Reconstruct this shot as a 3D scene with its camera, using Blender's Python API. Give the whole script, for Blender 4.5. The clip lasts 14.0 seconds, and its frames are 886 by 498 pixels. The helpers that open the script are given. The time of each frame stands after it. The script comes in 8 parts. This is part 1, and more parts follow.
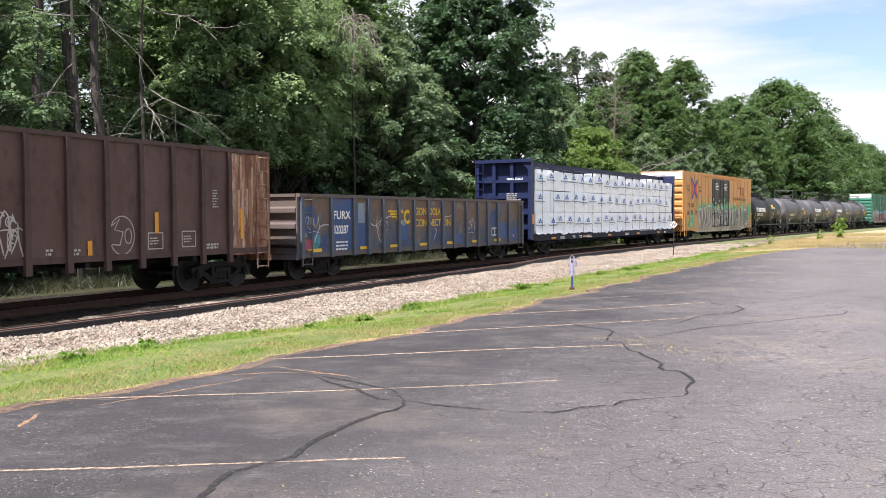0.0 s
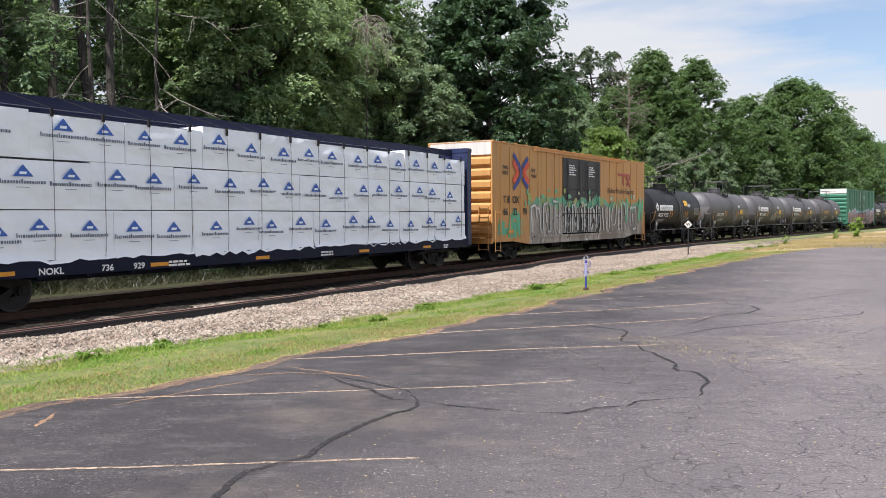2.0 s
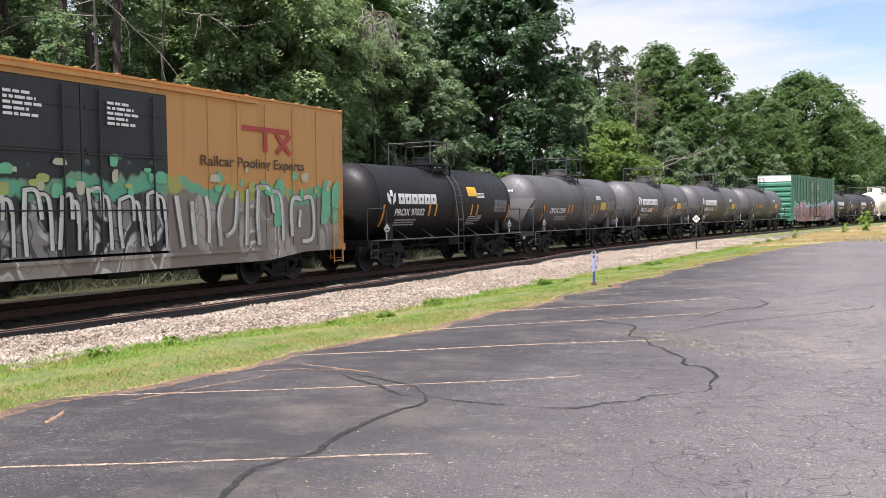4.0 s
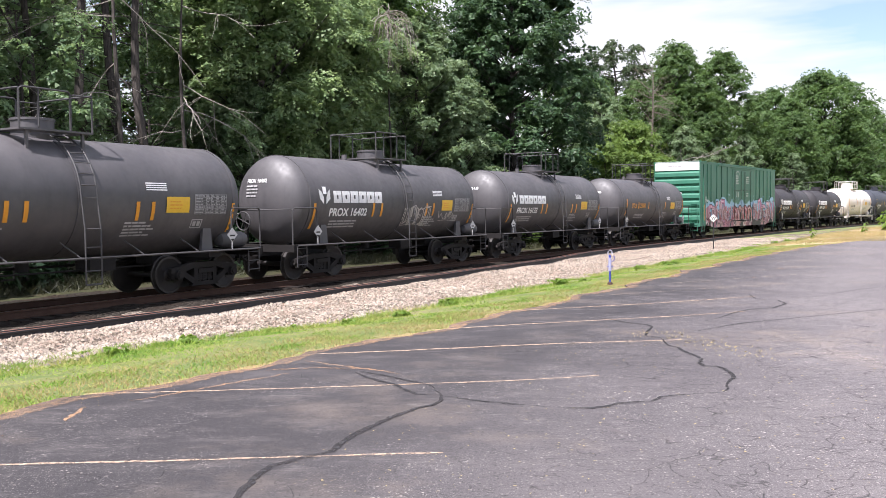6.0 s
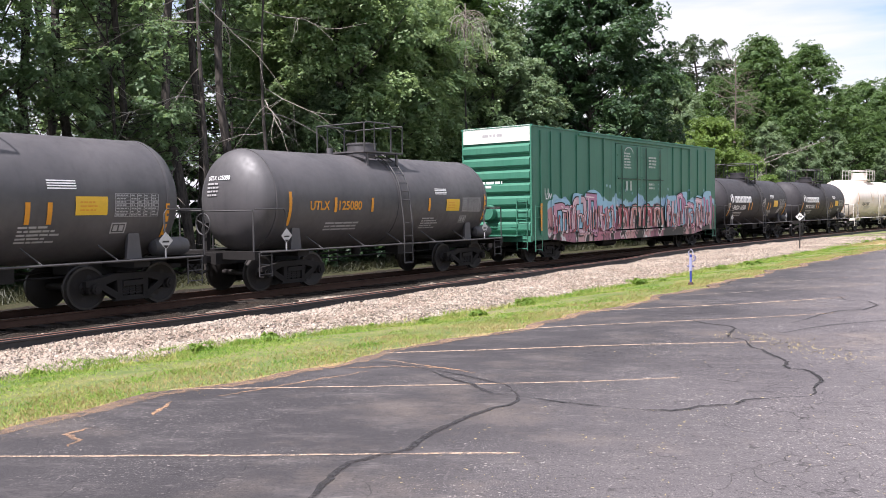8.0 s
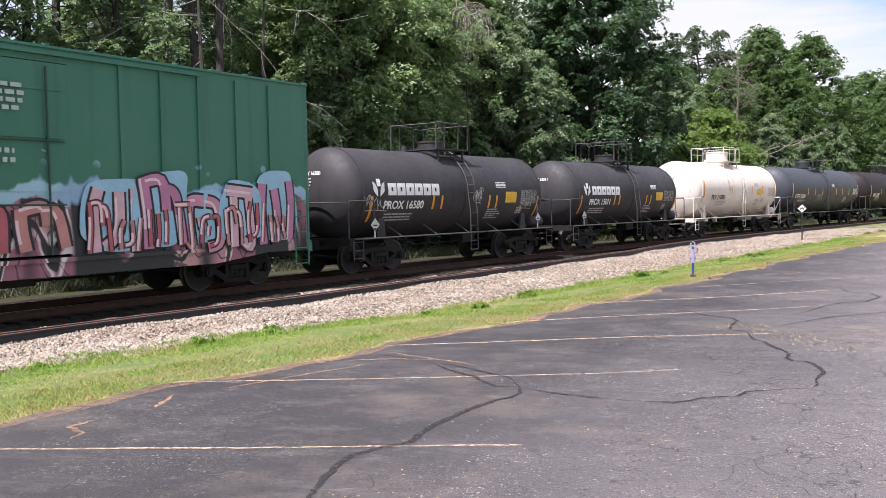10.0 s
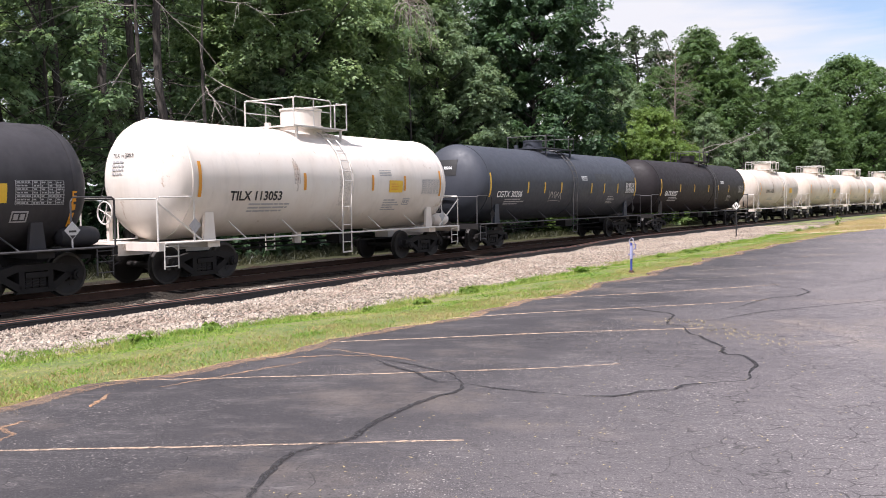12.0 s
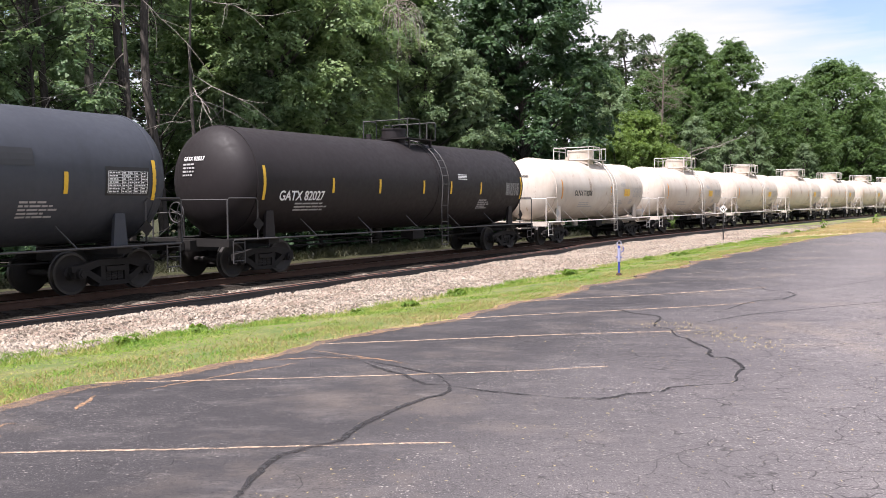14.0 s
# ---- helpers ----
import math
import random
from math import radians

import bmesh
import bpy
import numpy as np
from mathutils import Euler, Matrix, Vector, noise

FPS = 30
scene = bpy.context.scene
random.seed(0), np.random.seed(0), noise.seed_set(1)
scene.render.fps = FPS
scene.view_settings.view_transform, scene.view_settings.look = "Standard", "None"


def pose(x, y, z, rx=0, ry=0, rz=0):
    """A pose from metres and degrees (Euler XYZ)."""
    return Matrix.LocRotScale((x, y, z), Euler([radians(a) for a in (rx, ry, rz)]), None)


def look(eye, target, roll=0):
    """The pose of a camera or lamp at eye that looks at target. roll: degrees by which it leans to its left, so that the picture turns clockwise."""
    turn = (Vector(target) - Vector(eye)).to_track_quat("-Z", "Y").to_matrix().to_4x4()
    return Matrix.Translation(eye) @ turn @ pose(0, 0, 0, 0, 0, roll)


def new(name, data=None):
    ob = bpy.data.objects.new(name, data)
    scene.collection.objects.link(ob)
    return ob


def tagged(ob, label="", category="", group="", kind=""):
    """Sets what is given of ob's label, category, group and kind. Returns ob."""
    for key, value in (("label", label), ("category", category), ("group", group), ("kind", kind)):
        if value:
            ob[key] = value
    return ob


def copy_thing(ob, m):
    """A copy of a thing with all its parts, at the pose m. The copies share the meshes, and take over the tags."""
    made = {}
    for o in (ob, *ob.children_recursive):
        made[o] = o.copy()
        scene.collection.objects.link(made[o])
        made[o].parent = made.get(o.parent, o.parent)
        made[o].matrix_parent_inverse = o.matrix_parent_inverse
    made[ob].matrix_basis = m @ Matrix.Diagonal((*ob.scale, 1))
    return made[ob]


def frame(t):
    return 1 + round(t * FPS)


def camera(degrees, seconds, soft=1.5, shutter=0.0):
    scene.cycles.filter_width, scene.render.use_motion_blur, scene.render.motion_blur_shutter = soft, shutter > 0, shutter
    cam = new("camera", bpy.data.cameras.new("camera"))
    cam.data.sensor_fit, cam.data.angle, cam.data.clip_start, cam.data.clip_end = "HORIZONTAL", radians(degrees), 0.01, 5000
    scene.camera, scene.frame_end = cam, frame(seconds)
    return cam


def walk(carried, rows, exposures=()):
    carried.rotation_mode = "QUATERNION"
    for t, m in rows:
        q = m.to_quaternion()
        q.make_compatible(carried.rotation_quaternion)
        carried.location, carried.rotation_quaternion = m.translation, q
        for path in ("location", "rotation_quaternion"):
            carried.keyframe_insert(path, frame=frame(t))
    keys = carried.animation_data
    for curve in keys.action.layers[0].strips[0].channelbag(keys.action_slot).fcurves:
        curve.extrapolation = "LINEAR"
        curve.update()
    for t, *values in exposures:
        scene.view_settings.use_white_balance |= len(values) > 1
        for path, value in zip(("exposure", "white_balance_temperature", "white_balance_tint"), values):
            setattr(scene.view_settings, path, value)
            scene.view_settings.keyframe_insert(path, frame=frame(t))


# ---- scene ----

# ---- camera ----
cam = camera(54.0, 14.0, soft=0.72, shutter=0.03)
EYE = 1.6
# seconds, yaw, pitch, roll of a camera held in one place
TURNS = (
    (0, -0.063, -2.142, 0.244), (0.5, 0.056, -2.127, 0.237), (1, 0.136, -2.116, 0.260), (1.5, 0.395, -2.102, 0.315),
    (2, 0.825, -2.118, 0.352), (2.5, 1.046, -2.194, 0.439), (3, 1.047, -2.325, 0.538), (5.5, 2.022, -2.415, 0.652),
    (6, 2.349, -2.433, 0.616), (6.5, 3.200, -2.475, 0.748), (7, 4.683, -2.450, 0.790), (7.5, 6.170, -2.430, 0.748),
    (8, 7.377, -2.399, 0.861), (9.25, 8.350, -2.720, 0.880), (10.5, 6.462, -2.970, 0.971), (11, 5.495, -3.039, 0.840),
    (11.5, 4.460, -3.105, 0.730), (12, 3.700, -3.203, 0.728), (12.5, 3.241, -3.300, 0.835), (13, 2.892, -3.422, 0.863),
    (13.5, 2.771, -3.372, 0.701), (14, 2.933, -3.064, 0.519),
)
STOPS = ((0, 0.92, 6400), (1.5, 0.78, 6400), (2, 0.57, 6350), (3, 0.62, 6450), (5.5, 1.06, 6300), (6, 1.04, 6300), (6.5, 0.92, 6300), (8, 0.91, 6350),
         (10.5, 0.82, 6300), (11.5, 0.83, 6350), (12, 0.73, 6350), (12.5, 0.60, 6400), (13, 0.60, 6380), (13.5, 0.77, 6480), (14, 0.88, 6450))
walk(cam, [(t, pose(0, 0, EYE, 90 + p, r, y)) for t, y, p, r in TURNS], [(t, e + 0.05, k, 14 if t < 4 else 18) for t, e, k in STOPS])

# ---- sky and sun ----
SUN_DIR = Vector((-0.54, -0.80, 1.75)).normalized()
world = bpy.data.worlds.new("world")
scene.world = world
world.use_nodes = True
wn, wl = world.node_tree.nodes, world.node_tree.links
wn.clear()
w_out, w_bg, w_mix = wn.new("ShaderNodeOutputWorld"), wn.new("ShaderNodeBackground"), wn.new("ShaderNodeMix")
w_sky, w_co, w_map = wn.new("ShaderNodeTexSky"), wn.new("ShaderNodeTexCoord"), wn.new("ShaderNodeMapping")
w_noise, w_ramp = wn.new("ShaderNodeTexNoise"), wn.new("ShaderNodeValToRGB")
w_sky.sky_type, w_sky.sun_disc = "NISHITA", False
w_sky.sun_elevation = math.asin(SUN_DIR.z)
w_sky.sun_rotation = math.atan2(SUN_DIR.x, SUN_DIR.y)
w_map.inputs["Scale"].default_value = (1.1, 0.7, 5.5)
w_map.inputs["Rotation"].default_value = (0.0, 0.42, 0.0)
w_noise.inputs["Scale"].default_value, w_noise.inputs["Detail"].default_value = 1.6, 6
w_noise.inputs["Roughness"].default_value, w_noise.inputs["Distortion"].default_value = 0.55, 0.4
w_ramp.color_ramp.elements[0].position, w_ramp.color_ramp.elements[1].position = 0.40, 0.55
w_ramp.color_ramp.elements[0].color = (0.06, 0.06, 0.06, 1)
w_mix.data_type = "RGBA"
w_mix.inputs["B"].default_value = (5.15, 5.30, 5.40, 1)
w_bg.inputs["Strength"].default_value = 0.1
wl.new(w_co.outputs["Generated"], w_map.inputs["Vector"])
wl.new(w_map.outputs[0], w_noise.inputs["Vector"])
wl.new(w_noise.outputs["Fac"], w_ramp.inputs["Fac"])
wl.new(w_ramp.outputs["Color"], w_mix.inputs["Factor"])
wl.new(w_sky.outputs[0], w_mix.inputs["A"])
wl.new(w_mix.outputs["Result"], w_bg.inputs["Color"])
wl.new(w_bg.outputs[0], w_out.inputs["Surface"])
sun_data = bpy.data.lights.new("sun", "SUN")
sun_data.energy, sun_data.angle, sun_data.color = 5.0, radians(1.0), (1.0, 0.972, 0.945)
sun = new("sun", sun_data)
sun.matrix_world = look(SUN_DIR * 200, (0, 0, 0))


# ---- materials ----
class Nodes:
    """A short hand for node materials in object space."""

    def __init__(self, name):
        self.m = bpy.data.materials.new(name)
        self.m.use_nodes = True
        self.n, self.l = self.m.node_tree.nodes, self.m.node_tree.links
        self.bsdf = self.n["Principled BSDF"]
        self.co = self.n.new("ShaderNodeTexCoord").outputs["Object"]

    def put(self, socket, value):
        if isinstance(value, bpy.types.NodeSocket):
            self.l.new(value, socket)
        elif isinstance(value, tuple) and len(value) == 3 and socket.type == "RGBA":
            socket.default_value = (*value, 1)
        else:
            socket.default_value = value

    def scaled(self, scale, shift=(0, 0, 0)):
        n = self.n.new("ShaderNodeMapping")
        n.inputs["Scale"].default_value, n.inputs["Location"].default_value = scale, shift
        self.l.new(self.co, n.inputs["Vector"])
        return n.outputs[0]

    def noise(self, scale, detail=4, rough=0.6, vec=None, warp=0.0, colour=False):
        n = self.n.new("ShaderNodeTexNoise")
        self.put(n.inputs["Vector"], vec or self.co)
        n.inputs["Scale"].default_value, n.inputs["Detail"].default_value = scale, detail
        n.inputs["Roughness"].default_value, n.inputs["Distortion"].default_value = rough, warp
        return n.outputs["Color" if colour else "Fac"]

    def cells(self, scale, feature="F1", vec=None, out="Distance", random=1.0):
        n = self.n.new("ShaderNodeTexVoronoi")
        n.feature = feature
        self.put(n.inputs["Vector"], vec or self.co)
        n.inputs["Scale"].default_value, n.inputs["Randomness"].default_value = scale, random
        return n.outputs[out]

    def ramp(self, fac, lo, hi, flip=False):
        n = self.n.new("ShaderNodeMapRange")
        self.put(n.inputs["Value"], fac)
        n.inputs["From Min"].default_value, n.inputs["From Max"].default_value = lo, hi
        n.inputs["To Min"].default_value, n.inputs["To Max"].default_value = (1, 0) if flip else (0, 1)
        return n.outputs[0]

    def math(self, op, a, b=0.0):
        n = self.n.new("ShaderNodeMath")
        n.operation = op
        self.put(n.inputs[0], a), self.put(n.inputs[1], b)
        return n.outputs[0]

    def mix(self, fac, a, b, blend="MIX"):
        n = self.n.new("ShaderNodeMix")
        n.data_type, n.blend_type = "RGBA", blend
        self.put(n.inputs["Factor"], fac), self.put(n.inputs["A"], a), self.put(n.inputs["B"], b)
        return n.outputs["Result"]

    def axis(self, which):
        n = self.n.new("ShaderNodeSeparateXYZ")
        self.l.new(self.co, n.inputs[0])
        return n.outputs[which]

    def warped(self, scale, amount, vec=None):
        n = self.n.new("ShaderNodeVectorMath")
        n.operation = "MULTIPLY_ADD"
        self.put(n.inputs[0], self.noise(scale, 2, colour=True))
        n.inputs[1].default_value = (amount, amount, amount)
        self.put(n.inputs[2], vec or self.co)
        return n.outputs[0]

    def bump(self, height, strength=0.3, distance=0.01, normal=None):
        n = self.n.new("ShaderNodeBump")
        n.inputs["Strength"].default_value, n.inputs["Distance"].default_value = strength, distance
        self.put(n.inputs["Height"], height)
        if normal:
            self.put(n.inputs["Normal"], normal)
        return n.outputs[0]

    def island(self, info="Random Per Island"):
        return self.n.new("ShaderNodeNewGeometry").outputs[info]

    def done(self, colour, rough=0.6, metal=0.0, normal=None, alpha=None, spec=None):
        b = self.bsdf.inputs
        self.put(b["Base Color"], colour), self.put(b["Roughness"], rough), self.put(b["Metallic"], metal)
        if normal:
            self.put(b["Normal"], normal)
        if alpha:
            self.put(b["Alpha"], alpha)
        if spec is not None:
            b["Specular IOR Level"].default_value = spec
        return self.m


def paint(name, colour, worn, rough=0.5, amount=0.5, streak=1.0, rust=0.0, rust_colour=(0.12, 0.05, 0.025), spec=0.5):
    """Weathered paint on steel: broad fading, streaks that run down, fine grain, rust spots."""
    k = Nodes(name)
    broad = k.ramp(k.noise(0.55, 5, 0.6), 0.38, 0.68)
    c = k.mix(k.math("MULTIPLY", broad, amount), colour, worn)
    runs = k.ramp(k.noise(1.0, 4, 0.65, k.scaled((3.2, 3.2, 0.22))), 0.50, 0.74)
    c = k.mix(k.math("MULTIPLY", runs, 0.45 * streak), c, tuple(x * 0.42 for x in colour))
    c = k.mix(k.math("MULTIPLY", k.noise(24, 3), 0.22), c, worn)
    if rust:
        spots = k.ramp(k.noise(2.6, 7, 0.72, k.scaled((1, 1, 0.55))), 0.66 - rust * 0.22, 0.72)
        c = k.mix(spots, c, rust_colour)
    r = k.ramp(k.noise(6, 3), 0.2, 0.8)
    r = k.math("MULTIPLY_ADD", r, 0.25)
    r.node.inputs[2].default_value = rough - 0.1
    return k.done(c, r, 0.0, k.bump(k.noise(9, 5), 0.12, 0.01), spec=spec)


def plain(name, colour, rough=0.6, vary=0.25, scale=6.0, metal=0.0, bump=0.1):
    k = Nodes(name)
    c = k.mix(k.ramp(k.noise(scale, 5, 0.65), 0.3, 0.75), colour, tuple(x * (1 - vary) for x in colour))
    c = k.mix(k.math("MULTIPLY", k.noise(scale * 9, 2), vary), c, tuple(min(1, x * (1 + vary)) for x in colour))
    return k.done(c, rough, metal, k.bump(k.noise(scale * 5, 4), bump, 0.01), spec=0.2 if rough > 0.7 else 0.5)


def asphalt_material():
    """Seal-coated stalls, and a drive lane worn down to pale stone chips."""
    k = Nodes("asphalt")
    x, y = k.axis("X"), k.axis("Y")
    lane = k.math("SUBTRACT", x, k.math("MULTIPLY", k.math("SUBTRACT", y, 5.2), 0.43))
    lane = k.math("ADD", lane, k.math("MULTIPLY", k.math("SUBTRACT", k.noise(0.35, 5, 0.65), 0.5), 3.2))
    lane = k.ramp(lane, -1.6, 2.2)
    patch = k.ramp(k.noise(0.23, 5, 0.62, warp=0.5), 0.36, 0.66)
    c = k.mix(patch, (0.0315, 0.0290, 0.0312), (0.0480, 0.0440, 0.0462))
    c = k.mix(lane, c, k.mix(patch, (0.098, 0.088, 0.092), (0.138, 0.123, 0.124)))
    smear = k.ramp(k.noise(1.5, 8, 0.80, k.scaled((0.7, 1.9, 1))), 0.50, 0.68)
    c = k.mix(k.math("MULTIPLY", smear, 0.42), c, (0.150, 0.134, 0.130))
    scuff = k.ramp(k.noise(2.6, 8, 0.8, k.scaled((0.6, 1.6, 1), (2, 5, 0))), 0.58, 0.68)
    c = k.mix(k.math("MULTIPLY", scuff, 0.55), c, (0.21, 0.19, 0.185))
    dust = k.ramp(k.noise(0.38, 7, 0.7, k.scaled((1, 1, 1), (4.7, 1.3, 0))), 0.53, 0.72)
    c = k.mix(k.math("MULTIPLY", dust, k.math("MULTIPLY_ADD", lane, 0.3)), c, (0.185, 0.15, 0.125))
    worn = k.math("ADD", k.ramp(k.noise(0.55, 6, 0.68, k.scaled((1, 1, 1), (9, 2, 0))), 0.46, 0.74), k.math("MULTIPLY", lane, 0.55))
    for scale, keep, tone in ((33, 0.91, (0.52, 0.47, 0.42)), (58, 0.82, (0.46, 0.42, 0.385)), (110, 0.66, (0.40, 0.37, 0.36))):
        sep = k.n.new("ShaderNodeSeparateColor")
        k.l.new(k.cells(scale, out="Color"), sep.inputs[0])
        chip = k.math("MULTIPLY", k.ramp(k.cells(scale), 0.22, 0.38, True), k.ramp(sep.outputs[0], keep, keep + 0.05))
        chip = k.math("MULTIPLY", chip, worn)
        c = k.mix(k.math("MULTIPLY", chip, 0.85), c, tone)
    pits = k.ramp(k.noise(42, 4, 0.75), 0.36, 0.46, True)
    c = k.mix(k.math("MULTIPLY", pits, 0.75), c, (0.016, 0.015, 0.016))
    fleck = k.ramp(k.noise(90, 3, 0.8), 0.52, 0.70)
    thin = k.math("MULTIPLY_ADD", lane, 0.45)
    thin.node.inputs[2].default_value = 0.15
    c = k.mix(k.math("MULTIPLY", fleck, thin), c, (0.31, 0.285, 0.28))
    seams = k.ramp(k.cells(1.5, "DISTANCE_TO_EDGE", k.warped(1.9, 0.55)), 0.002, 0.010, True)
    where = k.ramp(k.math("ADD", k.noise(0.24, 3, 0.6, k.scaled((1, 1, 1), (3, 8, 0))), k.math("MULTIPLY", lane, 0.10)), 0.47, 0.58)
    seams = k.math("MULTIPLY", seams, k.math("MULTIPLY", where, k.ramp(k.noise(2.3, 3), 0.42, 0.56)))
    c = k.mix(k.math("MULTIPLY", seams, 0.65), c, (0.014, 0.013, 0.013))
    net = k.ramp(k.cells(2.9, "DISTANCE_TO_EDGE", k.warped(3.2, 0.30, k.scaled((1, 1.7, 1)))), 0.004, 0.022, True)
    some = k.math("MULTIPLY_ADD", lane, 0.8)
    some.node.inputs[2].default_value = 0.2
    net = k.math("MULTIPLY", net, k.math("MULTIPLY", some, k.ramp(k.noise(1.2, 4, 0.7, k.scaled((1, 1, 1), (6, 1, 0))), 0.38, 0.52)))
    c = k.mix(k.math("MULTIPLY", net, 0.8), c, (0.020, 0.018, 0.018))
    h = k.math("ADD", k.noise(75, 4, 0.8), k.math("MULTIPLY", seams, -2.0))
    return k.done(c, 0.88, 0.0, k.bump(h, 0.6, 0.008), spec=0.3)


def worn_line_material(name, colour, cover, soft=0.06, stain=(0.46, 0.28, 0.16)):
    """Road paint worn through to the asphalt."""
    k = Nodes(name)
    thin = k.math("ADD", k.math("MULTIPLY", k.noise(16, 6, 0.75), 0.7), k.math("MULTIPLY", k.noise(1.3, 3), 0.3))
    hold = k.ramp(thin, 0.60 - cover * 0.3, 0.60 + soft - cover * 0.3)
    c = k.mix(k.ramp(k.noise(0.9, 3), 0.58, 0.72), colour, stain)
    return k.done(c, 0.8, 0.0, k.bump(k.noise(70, 3), 0.3, 0.004), alpha=hold)


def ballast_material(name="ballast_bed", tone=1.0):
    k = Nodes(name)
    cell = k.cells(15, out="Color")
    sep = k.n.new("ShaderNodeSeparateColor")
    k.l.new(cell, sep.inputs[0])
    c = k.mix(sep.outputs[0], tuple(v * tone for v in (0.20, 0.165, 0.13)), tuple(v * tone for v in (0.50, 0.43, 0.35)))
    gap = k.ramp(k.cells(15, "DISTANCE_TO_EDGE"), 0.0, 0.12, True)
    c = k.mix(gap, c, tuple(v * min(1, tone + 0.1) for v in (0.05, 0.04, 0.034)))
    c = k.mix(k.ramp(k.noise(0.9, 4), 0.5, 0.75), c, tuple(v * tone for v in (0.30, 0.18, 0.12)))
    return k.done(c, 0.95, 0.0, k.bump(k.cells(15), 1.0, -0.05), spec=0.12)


def stone_material():
    k = Nodes("ballast_stone")
    r = k.island()
    c = k.mix(r, (0.105, 0.085, 0.066), (0.47, 0.402, 0.318))
    c = k.mix(k.ramp(k.math("FRACT", k.math("MULTIPLY", r, 17.3)), 0.78, 0.84), c, (0.36, 0.262, 0.205))
    c = k.mix(k.ramp(k.math("FRACT", k.math("MULTIPLY", r, 41.7)), 0.92, 0.95), c, (0.07, 0.06, 0.06))
    c = k.mix(k.math("MULTIPLY", k.noise(30, 3), 0.3), c, (0.36, 0.30, 0.25))
    c = k.mix(k.math("MULTIPLY", k.ramp(k.noise(0.8, 6, 0.72), 0.50, 0.66), 0.5), c, (0.20, 0.145, 0.11))
    c = k.mix(k.math("MULTIPLY", k.ramp(k.noise(0.5, 5, 0.7, k.scaled((1, 1, 1), (7, 3, 0))), 0.50, 0.64), 0.35), c, (0.55, 0.49, 0.41))
    return k.done(c, 0.9, 0.0, k.bump(k.noise(60, 3), 0.3, 0.01), spec=0.2)


def leaf_material(name, dark, light, glow=0.35):
    """Leaves: each its own green, some light let through."""
    k = Nodes(name)
    r = k.island()
    c = k.mix(r, dark, light)
    c = k.mix(k.ramp(k.noise(0.35, 3), 0.35, 0.7), c, tuple(x * 0.8 for x in dark))
    k.done(c, 0.5, 0.0, spec=0.4)
    t = k.n.new("ShaderNodeBsdfTranslucent")
    k.put(t.inputs["Color"], k.mix(0.5, c, (light[0] * 1.4, light[1] * 1.4, light[2] * 1.05)))
    m = k.n.new("ShaderNodeMixShader")
    m.inputs[0].default_value = glow
    k.l.new(k.bsdf.outputs[0], m.inputs[1]), k.l.new(t.outputs[0], m.inputs[2])
    k.l.new(m.outputs[0], k.n["Material Output"].inputs["Surface"])
    return k.m


def grass_material(name, a, b, dry):
    k = Nodes(name)
    c = k.mix(k.island(), a, b)
    c = k.mix(k.ramp(k.noise(0.75, 6, 0.75), 0.43, 0.64), c, dry)
    k.done(c, 0.7, spec=0.2)
    t = k.n.new("ShaderNodeBsdfTranslucent")
    k.put(t.inputs["Color"], c)
    m = k.n.new("ShaderNodeMixShader")
    m.inputs[0].default_value = 0.3
    k.l.new(k.bsdf.outputs[0], m.inputs[1]), k.l.new(t.outputs[0], m.inputs[2])
    k.l.new(m.outputs[0], k.n["Material Output"].inputs["Surface"])
    return k.m


def ground_material():
    """Turf with bare, dry and leafy patches."""
    k = Nodes("ground_turf")
    c = k.mix(k.ramp(k.noise(0.6, 6, 0.7), 0.42, 0.68), (0.100, 0.135, 0.032), (0.26, 0.205, 0.100))
    c = k.mix(k.ramp(k.noise(9, 5, 0.75), 0.4, 0.7), c, (0.07, 0.115, 0.022))
    c = k.mix(k.ramp(k.noise(0.11, 4, 0.6), 0.54, 0.66), c, (0.25, 0.19, 0.12))
    return k.done(c, 0.95, 0.0, k.bump(k.noise(14, 5), 0.8, 0.04))


def litter_material():
    k = Nodes("woodland_floor")
    c = k.mix(k.ramp(k.noise(1.4, 6, 0.7), 0.35, 0.65), (0.034, 0.030, 0.016), (0.036, 0.046, 0.018))
    c = k.mix(k.ramp(k.noise(12, 4, 0.7), 0.5, 0.7), c, (0.085, 0.068, 0.044))
    return k.done(c, 0.95, 0.0, k.bump(k.noise(11, 5), 0.9, 0.05), spec=0.15)


def bark_material(name, a, b):
    k = Nodes(name)
    n = k.noise(5, 6, 0.7, k.scaled((3, 3, 0.5)))
    c = k.mix(k.ramp(n, 0.35, 0.65), a, b)
    return k.done(c, 0.95, 0.0, k.bump(n, 0.9, 0.04), spec=0.2)


